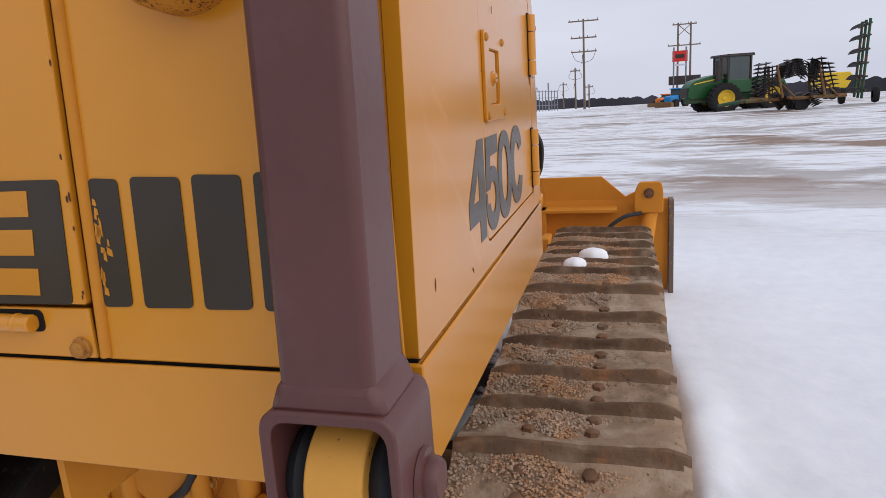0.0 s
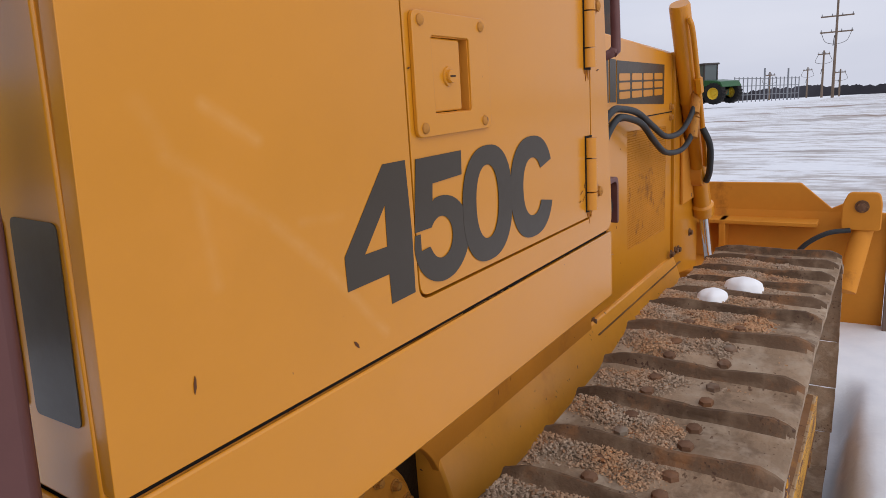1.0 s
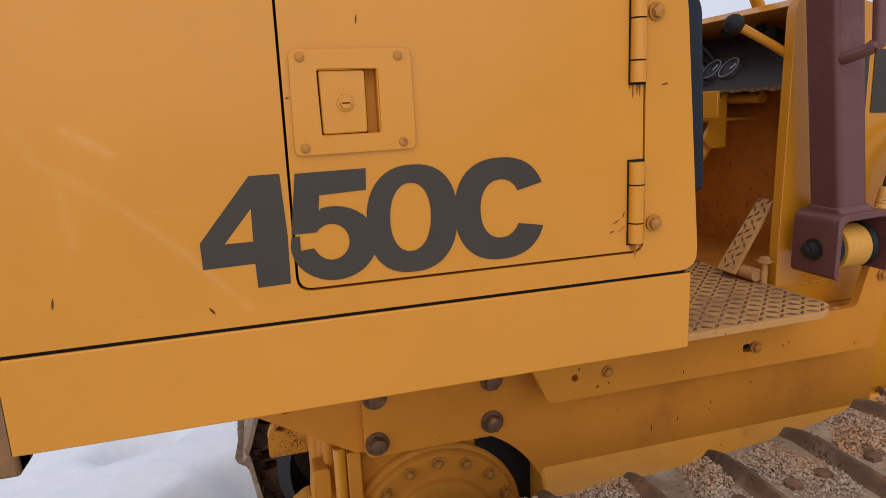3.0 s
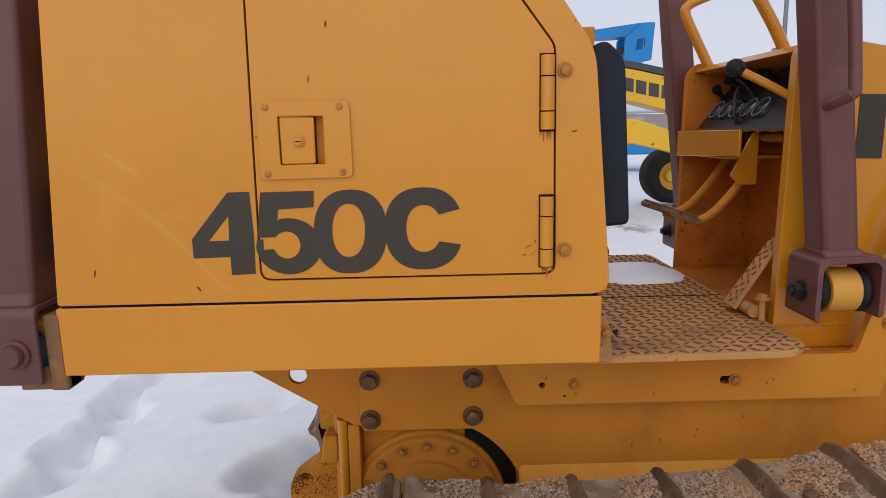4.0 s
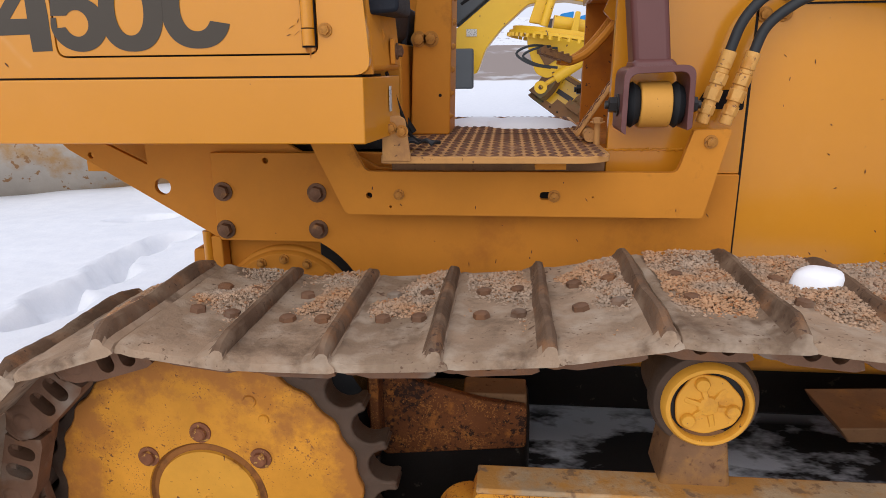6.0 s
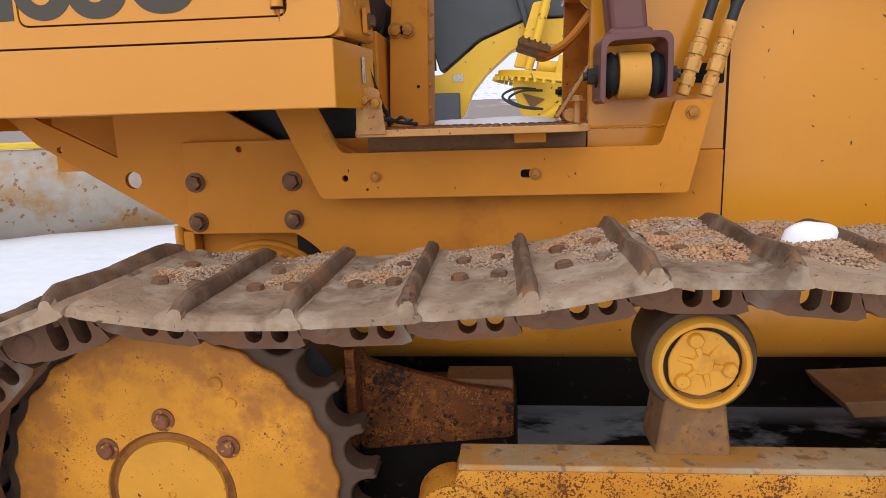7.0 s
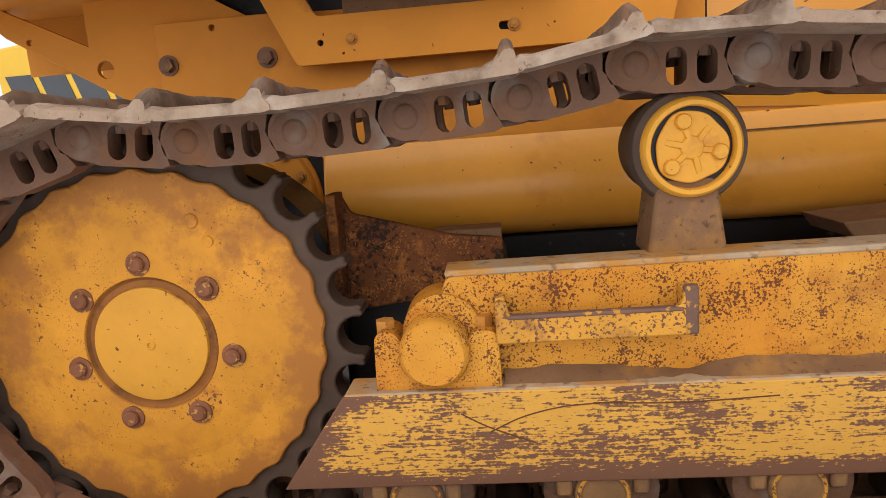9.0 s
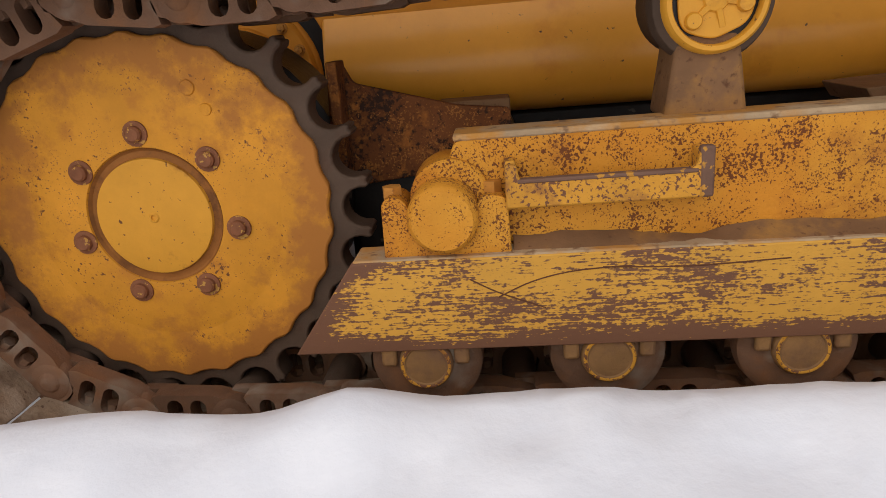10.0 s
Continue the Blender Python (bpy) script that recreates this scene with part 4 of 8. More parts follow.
# peeled flakes on the stripe beside the door
rng = random.Random(8)
bm = B()
for _ in range(16):
    y, z = 0.326 - rng.random() ** 2 * 0.014, rng.uniform(1.145, 1.25)
    ln, w = rng.uniform(0.003, 0.011), rng.uniform(0.001, 0.0028)
    prism(bm, [(y - w, z - ln), (y + w, z - ln * 0.6), (y + w * 0.7, z + ln), (y - w * 0.8, z + ln * 0.5)], "x", -0.5530, -0.5525)
tagged(part("peeled_flake", leaning(bm), paint, dozer, "yellow flakes where the stripe has peeled", smooth=0), kind="stuff")
# rust along the rear door's edge
bm = B()
rng = random.Random(5)
for _ in range(16):
    z, y = rng.uniform(1.15, 1.64), 0.3495 + rng.random() ** 3 * 0.004
    ln, w = rng.uniform(0.001, 0.005), rng.uniform(0.0005, 0.0012)
    prism(bm, [(y - w, z - ln), (y + w * 0.6, z - ln * 0.7), (y + w, z + ln * 0.4), (y, z + ln), (y - w, z + ln * 0.6)], "x", -0.5576, -0.5570)
tagged(part("edge_rust", leaning(bm), dark_chip, dozer, "dark rust along the door edge", smooth=0), kind="stuff")

# -- roll-bar posts on pinned clevises --
def loft(bm, low, high):
    """A closed box between two rings of four points."""
    a, b = [bm.verts.new(p) for p in low], [bm.verts.new(p) for p in high]
    for k in range(4):
        bm.faces.new((a[k], a[(k + 1) % 4], b[(k + 1) % 4], b[k]))
    bm.faces.new(a[::-1])
    bm.faces.new(b)


def front_post(s, my):
    before = set(dozer.children)
    def ring(x0, x1, y0, y1, z):
        return [(x0, my(y0), z), (x1, my(y0), z), (x1, my(y1), z), (x0, my(y1), z)]

    bm = B()
    lean = -0.118 * (2.35 - 1.117)
    loft(bm, ring(0.770, 0.838, 0.163, 0.232, 1.100), ring(0.770 + lean, 0.838 + lean, 0.163, 0.232, 2.35))
    part("front_post", bm, brown, dozer, "dark maroon square roll-bar post", bevel=0.010, segments=3)
    bm = B()
    outer = rounded([(0.749, 0.988), (0.750, 1.104), (0.876, 1.107), (0.877, 0.994), (0.867, 0.990), (0.866, 1.095), (0.760, 1.091), (0.759, 0.982)], [0.012, 0.022, 0.022, 0.012, 0.003, 0.018, 0.018, 0.003], 6)
    prism(bm, outer, "y", my(0.142), my(0.245))
    part("clevis", bm, brown, dozer, "maroon pressed clevis foot", bevel=0.003)
    bm = B()
    loft(bm, ring(0.764, 0.850, 0.150, 0.236, 1.098), ring(0.769, 0.840, 0.160, 0.233, 1.118))
    part("post_flare", bm, brown, dozer, bevel=0.008)
    bm = B()
    cyl(bm, (0.786, my(0.192), 1.034), (0.842, my(0.192), 1.034), 0.0425, n=36)
    part("bush", bm, bush_paint, dozer, "yellow steel bush", bevel=0.002)
    for x0, x1 in ((0.760, 0.786), (0.842, 0.866)):
        bm = B()
        lathe(bm, [(0.0, x0), (0.034, x0), (0.043, (x0 + x1) / 2), (0.034, x1), (0.0, x1)], (0, my(0.192), 1.034), (1, 0, 0), 24)
        part("rubber_mount", bm, rubber, dozer)
    for x0, d in ((0.749, -1), (0.877, 1)):
        bm = B()
        bolt(bm, (x0, my(0.192), 1.034), (d, 0, 0), 0.0155, 0.014)
        cyl(bm, (x0, my(0.192), 1.034), (x0 + d * 0.024, my(0.192), 1.034), 0.008, n=10)
        part("pin_nut", bm, black_paint, dozer, "dark greasy pivot nut")
    bm = B()
    ybox(bm, my, 0.795, 0.834, 0.20, 0.270, 1.005, 1.055)
    part("post_lug", bm, paint_dull, dozer, bevel=0.004)
    bm = B()
    tube(bm, smooth_path([(0.752, my(0.170), 1.374), (0.758, my(0.130), 1.384), (0.762, my(0.113), 1.394), (0.763, my(0.108), 1.42), (0.733, my(0.108), 1.70), (0.728, my(0.115), 1.74), (0.728, my(0.17), 1.75)], 6), 0.0105, 10)
    part("grab_handle", bm, brown, dozer, "maroon round-bar grab handle")
    pivot = Matrix.Translation((0.462, my(-1.059), 1.186 + 0.10))
    stand = pivot @ Matrix.Scale(1.036, 4) @ pivot.inverted()
    for ob in set(dozer.children) - before:
        ob.matrix_basis = Matrix.Translation((0.0 if s == 1 else 0.012, 0, 0.0085)) @ stand


def rear_post(s, my):
    def ring(x0, x1, y0, y1, z):
        return [(x0, my(y0), z), (x1, my(y0), z), (x1, my(y1), z), (x0, my(y1), z)]

    bm = B()
    k, lean = 0.010 * (2.35 - 1.110), 0.066 * (2.35 - 1.110)
    loft(bm, ring(-0.660, -0.586, 0.0000, 0.0775, 1.090), ring(-0.658 + lean, -0.584 + lean, k, 0.0775 + k, 2.35))
    part("rear_post", bm, brown_deep, dozer, "dark maroon square roll-bar post", bevel=0.009, segments=3)
    bm = B()
    outer = [(-0.018, 0.975), (-0.017, 1.102), (0.095, 1.102), (0.097, 0.975), (0.087, 0.975), (0.086, 1.092), (-0.0085, 1.092), (-0.0095, 0.975)]
    outer = rounded([(my(a), b) for a, b in outer], [0.010, 0.020, 0.020, 0.010, 0.003, 0.016, 0.016, 0.003], 6)
    prism(bm, outer, "x", -0.665, -0.578)
    part("clevis", bm, brown_deep, dozer, "maroon pressed clevis foot", bevel=0.0025)
    bm = B()
    loft(bm, ring(-0.661, -0.582, -0.011, 0.089, 1.096), ring(-0.660, -0.584, -0.001, 0.0785, 1.124))
    part("post_flare", bm, brown_deep, dozer, bevel=0.008)
    bm = B()
    cyl(bm, (-0.615, my(0.015), 1.026), (-0.615, my(0.064), 1.026), 0.050, n=36)
    part("bush", bm, bush_paint, dozer, "yellow steel bush", bevel=0.002)
    for y0, y1 in ((-0.009, 0.015), (0.064, 0.086)):
        bm = B()
        lathe(bm, [(0.0, y0), (0.036, y0), (0.044, (y0 + y1) / 2), (0.036, y1), (0.0, y1)], (-0.615, 0 if s == 1 else 2 * MID, 1.026), (0, s, 0), 24)
        part("rubber_mount", bm, rubber, dozer)
    bm = B()
    lathe(bm, [(0.0, 0.016), (0.015, 0.016), (0.018, 0.012), (0.018, 0.005), (0.024, 0.004), (0.025, 0)], (-0.615, my(-0.018), 1.026), (0, -s, 0), 20)
    part("pin_head", bm, brown_deep, dozer, "round maroon pivot pin head")
    bm = B()
    bolt(bm, (-0.615, my(0.097), 1.026), (0, s, 0), 0.017, 0.016)
    part("pin_nut", bm, black_paint, dozer, "dark greasy pivot nut")
    bm = B()
    ybox(bm, my, -0.625, -0.545, 0.0, 0.034, 0.960, 1.0)
    ybox(bm, my, -0.575, -0.545, -0.004, 0.045, 0.960, 1.085)
    part("post_bracket", bm, bracket_rust, dozer, bevel=0.004)


both_sides(front_post)
both_sides(rear_post)

# -- main frame: side plates, rear gusset, long bracket under the deck --
def frame_side(s, my):
    bm = B()
    arch = arc(0.010, 0.525, 0.222, 18, 62, 8)
    prism(bm, [(-0.126, 0.735), (-0.118, 0.722)] + arch[::-1] + [(0.228, 0.585), (0.240, 0.590), (0.260, 0.596), (1.0330, 0.598), (1.0330, 0.883), (0.90, 0.883), (0.88, 0.883), (0.26, 0.895), (0.20, 0.927), (-0.126, 0.927)], "y", my(0.318), my(0.336), holes=[circle(0.002, 0.909, 0.0065, 12)])
    part("frame_plate", bm, frame_paint, dozer, "yellow frame side plate", bevel=0.002)
    bm = B()
    prism(bm, [(-0.540, 0.990), (-0.478, 0.930), (-0.142, 0.727), (-0.10, 0.722), (0.12, 0.722), (0.30, 0.80), (0.30, 0.925), (0.080, 0.927), (-0.052, 1.004), (-0.290, 1.004), (-0.290, 0.896), (-0.468, 0.985), (-0.54, 1.03)], "y", my(0.338), my(0.352), holes=[circle(-0.2585, 0.8445, 0.0192), circle(-0.425, 0.917, 0.007, 12)])
    part("rear_gusset", bm, frame_paint, dozer, "yellow gusset plate with a round lifting hole", bevel=0.0015)
    bm = B()
    ybox(bm, my, -0.52, -0.10, 0.46, 0.47, 0.86, 1.07)
    part("rear_inner_wall", bm, paint_dull, dozer)
    # black sheet added as the shade inside the opening behind the gusset
    bm = B()
    ybox(bm, my, -0.095, 0.295, 0.400, 0.41, 0.86, 1.09)
    part("inner_lining", bm, greasy, dozer, "black sheet standing in for the shaded opening behind the gusset")
    for x, z, m in ((-0.103, 0.838, bolt_steel), (-0.104, 0.749, bolt_steel), (0.116, 0.752, bolt_steel), (0.117, 0.837, bolt_steel)):
        bm = B()
        bolt(bm, (x, my(0.317), z), (0, -s, 0), 0.0165, 0.014)
        part("bolt", bm, m, dozer, "rust-brown hexagon bolt")
    # long bracket
    bm = B()
    holes = [circle(0.2525, 0.846, 0.0068, 12), circle(0.298, 0.822, 0.003, 8), circle(0.722, 0.846, 0.002, 8)]
    holes.append(rounded([(0.613, 0.840), (0.642, 0.840), (0.642, 0.8565), (0.613, 0.8565)], 0.008))
    prism(bm, rounded([(0.113, 0.995), (0.2005, 0.8045), (0.944, 0.804), (0.985, 0.985), (0.9125, 0.983), (0.887, 0.898), (0.2470, 0.8975), (0.198, 0.995)], [0.003, 0.012, 0.008, 0.005, 0.005, 0.012, 0.012, 0.003]), "y", my(0.245), my(0.262), holes=holes)
    part("long_bracket", bm, paint_dull, dozer, "yellow dog-leg bracket plate with bolts", bevel=0.0015)
    bm = B()
    ybox(bm, my, 0.215, 0.925, 0.2625, 0.3175, 0.84, 0.885)
    part("bracket_packing", bm, paint_dull, dozer)
    for x, z, r in ((0.317, 0.8485, 0.0085), (0.6425, 0.848, 0.0095), (0.946, 0.9605, 0.010)):
        bm = B()
        bolt(bm, (x, my(0.2445), z), (0, -s, 0), r, 0.006)
        part("bolt", bm, bolt_yellow, dozer)
    bm = B()
    prism(bm, circle(0.2525, 0.846, 0.0068, 12), "y", my(0.262), my(0.263))
    part("hole_shadow", bm, dark, dozer)
    bm = B()
    prism(bm, [(0.611, 0.838), (0.644, 0.838), (0.644, 0.858), (0.611, 0.858)], "y", my(0.262), my(0.263))
    part("hole_shadow", bm, dark, dozer)
    # steering brake housing behind the arch
    bm = B()
    lathe(bm, [(0.0, 0.0), (0.105, 0.0), (0.110, 0.003), (0.114, 0.014), (0.120, 0.016), (0.160, 0.016), (0.165, 0.022), (0.167, 0.03), (0.174, 0.032), (0.177, 0.036), (0.177, 0.20)], (0.015, my(0.338), 0.520), (0, s, 0), 48)
    part("brake_housing", bm, paint_dull, dozer, "round yellow brake housing with a ring of bolts", bevel=0.001)
    for k in range(16):
        a = radians(90 + k * 360 / 16)
        bm = B()
        bolt(bm, (0.015 + 0.147 * math.cos(a), my(0.354), 0.520 + 0.147 * math.sin(a)), (0, -s, 0), 0.009, 0.010)
        part("bolt", bm, bolt_yellow, dozer)
    # black plate added as the shade in the gap between housing and arch
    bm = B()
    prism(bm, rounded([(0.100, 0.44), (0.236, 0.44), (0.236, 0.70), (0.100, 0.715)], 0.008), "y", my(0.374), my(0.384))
    part("seal_carrier", bm, greasy, dozer, "black plate standing in for the shaded gap beside the housing", bevel=0.003)
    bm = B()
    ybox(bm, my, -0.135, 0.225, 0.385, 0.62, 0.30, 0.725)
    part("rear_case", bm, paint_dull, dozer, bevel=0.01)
    # final drive painted black as the shade behind the sprocket
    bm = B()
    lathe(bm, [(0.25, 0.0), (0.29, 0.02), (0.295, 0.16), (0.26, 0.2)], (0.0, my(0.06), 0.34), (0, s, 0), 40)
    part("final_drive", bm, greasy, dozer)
    # drawbar lugs at the back
    bm = B()
    prism(bm, rounded([(-0.305, 0.555), (-0.295, 0.575), (-0.235, 0.620), (-0.14, 0.622), (-0.14, 0.50), (-0.305, 0.50)], 0.010), "y", my(0.40), my(0.44), holes=[slot(-0.268, 0.575, 0.034, 0.018)])
    part("drawbar_lug", bm, paint_worn, dozer, bevel=0.004)
    bm = B()
    cyl(bm, (-0.196, my(0.545), 0.45), (-0.196, my(0.545), 0.99), 0.017, n=14)
    part("rear_pipe", bm, paint_dull, dozer)


both_sides(frame_side)

# strap, cover and pipes on the rear of the transmission case
bm = B()
prism(bm, rounded([(0.385, 0.45), (2 * MID - 0.385, 0.45), (2 * MID - 0.385, 0.885), (0.385, 0.885)], 0.02), "x", -0.160, -0.1355)
part("rear_casting", bm, frame_paint, dozer, "yellow rear housing wall stained with oil", bevel=0.004)
bm = B()
prism(bm, rounded([(0.782, 0.60), (0.825, 0.60), (0.800, 0.90), (0.762, 0.90)], 0.006), "x", -0.172, -0.164, holes=[circle(0.790, 0.752, 0.011, 14), circle(0.797, 0.683, 0.011, 14)])
part("holed_strap", bm, hood_paint, dozer, "flat yellow strap with two round holes", bevel=0.001)
bm = B()
lathe(bm, [(0.0, 0.040), (0.078, 0.040), (0.084, 0.034), (0.086, 0.018), (0.104, 0.018), (0.106, 0.0)], (-0.161, 0.62, 0.72), (-1, 0, 0), 36)
cover = part("round_cover", bm, frame_paint, dozer, "round yellow bolted cover", bevel=0.001)
for k in range(8):
    a = radians(20 + 45 * k)
    bm = B()
    bolt(bm, (-0.179, 0.62 + 0.095 * math.cos(a), 0.72 + 0.095 * math.sin(a)), (-1, 0, 0), 0.008, 0.008)
    part("bolt", bm, bolt_yellow, cover)
bm = B()
tube(bm, smooth_path([(-0.19, 0.535, 0.885), (-0.21, 0.530, 0.80), (-0.21, 0.545, 0.72), (-0.20, 0.60, 0.66), (-0.17, 0.67, 0.63)], 6), 0.009, 10)
part("brake_pipe", bm, black_paint, dozer, "curved dark steel pipe")
for y, r in ((0.455, 0.020), (0.405, 0.012)):
    bm = B()
    cyl(bm, (-0.185, y, 0.50), (-0.185, y, 0.89), r, n=20)
    cyl(bm, (-0.185, y, 0.76), (-0.185, y, 0.79), r * 1.3, n=20)
    part("rear_ram", bm, paint_dull, dozer, "upright yellow cylinder", bevel=0.001)
bm = B()
box(bm, -0.158, -0.132, 0.345, 0.385, 0.44, 0.724)
part("case_flange", bm, paint_dull, dozer, "yellow flange of the rear case", bevel=0.003)
bm = B()
cyl(bm, (-0.172, 0.355, 0.44), (-0.170, 0.355, 0.735), 0.0115, n=18)
part("upright_pipe", bm, hood_paint, dozer, "upright yellow pipe behind the gusset")
bm = B()
prism(bm, rounded([(-0.226, 0.618), (-0.186, 0.618), (-0.186, 0.684), (-0.220, 0.684)], 0.010), "y", 0.375, 0.43)
part("case_lug", bm, paint_dull, dozer, bevel=0.004)

# belly: the hull between the tracks
bm = B()
hull = [(0.322, 0.644), (0.306, 0.600), (0.292, 0.557), (0.286, 0.520), (0.289, 0.486), (0.303, 0.453), (0.333, 0.426), (0.395, 0.408), (0.45, 0.405)]
prism(bm, hull + [(2 * MID - y, z) for y, z in reversed(hull)], "x", 0.215, 1.95)
part("belly", bm, belly_lit_paint, dozer, "yellow rounded belly pan", bevel=0.006)
bm = B()
box(bm, 1.0385, 1.95, 0.335, 2 * MID - 0.335, 0.62, 0.93)
box(bm, 0.2, 1.0, 0.40, 2 * MID - 0.40, 0.62, 0.93)
part("front_frame", bm, paint, dozer, bevel=0.004)
bm = B()
box(bm, 1.06, 2.0, 0.304, 0.312, 0.6045, 0.6075)
part("frame_seam", bm, bracket_rust, dozer)
bm = B()
bolt(bm, (1.075, 0.331, 0.640), (0, -1, 0), 0.010, 0.008)
part("bolt", bm, bolt_steel, dozer)

# -- deck of chequer plate --
bm = B()
prism(bm, rounded([(0.300, 0.132), (0.700, 0.138), (0.742, 0.175), (0.742, 2 * MID - 0.16), (0.300, 2 * MID - 0.14)], [0.02, 0.03, 0.015, 0.02, 0.02]), "z", 0.931, 0.944)
deck = part("deck", bm, deck_mat, dozer, "worn yellow chequer-plate floor", bevel=0.001)
bm = B()
for i in range(20):
    for j in range(46):
        x, y = 0.318 + i * 0.0225, 0.150 + j * 0.0225
        if x > 0.732 or y > 1.085 or (x < 0.36 and y > 0.5):
            continue
        a = radians(38 if (i + j) % 2 else -38)
        u, v = Vector((math.cos(a), math.sin(a), 0)) * 0.0125, Vector((-math.sin(a), math.cos(a), 0)) * 0.0034
        c = Vector((x, y, 0.9441))
        q = [bm.verts.new(c + p) for p in (u, v, -u, -v)]
        t = [bm.verts.new(c + p * 0.55 + Vector((0, 0, 0.0022))) for p in (u, v, -u, -v)]
        bm.faces.new(t)
        for k in range(4):
            bm.faces.new((q[k], q[(k + 1) % 4], t[(k + 1) % 4], t[k]))
tagged(part("tread_pattern", bm, tread_mat, deck, "raised lozenges worn to dark brown steel", smooth=0), kind="stuff")
bm = B()
box(bm, 0.744, 0.956, 0.352, 2 * MID - 0.352, 0.930, 0.943)
part("foot_well_floor", bm, footwell_shade_paint, deck, "stained floor of the foot well in shade-darkened orange")
bm = B()
box(bm, 0.30, 0.742, 0.548, 0.552, 0.9442, 0.9452)
part("deck_joint", bm, dark, deck)
bm = B()
prism(bm, rounded([(0.306, 0.936), (0.362, 0.936), (0.356, 0.985), (0.352, 1.016), (0.340, 1.022), (0.309, 1.020)], [0.002, 0.004, 0.01, 0.006, 0.008, 0.006]), "y", 0.128, 0.135)
flange = part("deck_flange", bm, deck_mat, deck, "upturned corner of the floor plate with bolts", bevel=0.0015)
for x, z in ((0.325, 0.999), (0.346, 0.993)):
    bm = B()
    bolt(bm, (x, 0.128, z), (0, -1, 0), 0.009, 0.009)
    part("flange_bolt", bm, bolt_yellow, dozer)
bm = B()
prism(bm, rounded([(0.936, 1.036), (0.948, 1.056), (1.0275, 1.058), (1.0275, 1.016), (0.946, 1.020)], 0.006), "y", 0.3235, 0.3249)
part("cowl_slot", bm, dark, dozer)
bm = B()
tube(bm, [(0.745 + k * 0.006, 0.3248, 0.9345 + 0.0012 * math.sin(k * 2.1)) for k in range(29)], lambda f: 0.0030 + 0.0008 * math.sin(f * 90), 6)
part("weld_bead", bm, paint, dozer)
# rust brown on the support stands in for shadow under the deck
bm = B()
box(bm, 0.30, 0.745, 0.268, 2 * MID - 0.268, 0.895, 0.930)
part("deck_support", bm, bracket_rust, deck)
bm = B()
box(bm, 0.60, 0.66, 0.19, 0.266, 0.912, 0.9305)
part("deck_bracket", bm, paint_dull, deck)

# -- cowl, dash and foot well --
bm = B()
prism(bm, rounded([(0.755, 0.884), (1.0330, 0.884), (1.0330, 1.486), (0.800, 1.53), (0.766, 1.50)], [0.002, 0.002, 0.01, 0.02, 0.02]), "y", 0.325, 0.350)
part("cowl_side", bm, paint, dozer, "yellow cowl side sheet", bevel=0.002)
# far cowl side and firewall take the shade-darkened copy of the paint
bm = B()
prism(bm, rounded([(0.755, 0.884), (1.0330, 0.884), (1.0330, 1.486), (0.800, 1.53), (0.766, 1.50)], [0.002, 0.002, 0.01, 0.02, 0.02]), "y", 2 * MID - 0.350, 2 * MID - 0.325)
part("cowl_side", bm, footwell_shade_paint, dozer, "cowl side sheet in shade-darkened orange with rust stains", bevel=0.002)
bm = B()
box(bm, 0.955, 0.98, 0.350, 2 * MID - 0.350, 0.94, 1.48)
part("firewall", bm, footwell_shade_paint, dozer)
bm = B()
prism(bm, [(0.785, 1.500), (0.80, 1.515), (1.0, 1.49), (1.0, 1.47), (0.80, 1.497)], "y", 0.3505, 2 * MID - 0.3505)
part("dash_hood", bm, paint, dozer, bevel=0.002)
bm = B()
prism(bm, [(0.800, 1.345), (0.905, 1.475), (0.915, 1.468), (0.81, 1.338)], "y", 0.351, 2 * MID - 0.351)
dash = part("instrument_panel", bm, black_paint, dozer, "sloping black instrument panel with round gauges")
n_dash = Vector((-0.13, 0, 0.105)).normalized()
for k in range(5):
    c = Vector((0.838, 0.590 + k * 0.062, 1.3915))
    bm = B()
    lathe(bm, [(0.0, 0.003), (0.024, 0.003), (0.025, 0.009), (0.029, 0.009), (0.031, 0.0)], c, n_dash, 26)
    gauge = part("gauge", bm, gauge_glass, dash, "round glass-fronted gauge")
    bm = B()
    lathe(bm, [(0.0242, 0.0035), (0.0252, 0.0098), (0.0282, 0.0098), (0.0295, 0.006)], c, n_dash, 26)
    part("bezel", bm, galv, gauge)
    bm = B()
    u_d = Vector((0.105, 0, 0.13)).normalized()
    tip = (u_d * 0.75 + Vector((0, -0.6 + 0.3 * k, 0))).normalized()
    tube(bm, [c + n_dash * 0.0045, c + n_dash * 0.0045 + tip * 0.017], 0.0012, 5)
    part("needle", bm, white_paint, gauge)
for y, z, w, tilt in ((0.47, 1.435, 0.012, 0.2), (0.53, 1.445, 0.011, -0.3), (0.64, 1.455, 0.010, 0.1), (0.82, 1.450, 0.014, 0.3), (0.87, 1.425, 0.011, -0.2)):
    bm = B()
    p = Vector((0.800 + (z - 1.345) * 0.81, y, z))
    d0 = (n_dash + Vector((0, tilt, 0.2))).normalized()
    cyl(bm, p, p + d0 * 0.035, w * 0.55, n=12)
    lathe(bm, [(0.0, 0.05), (w, 0.047), (w * 1.2, 0.038), (w, 0.03), (0, 0.03)], p, d0, 14)
    part("knob", bm, rubber, dash, "black control knob")
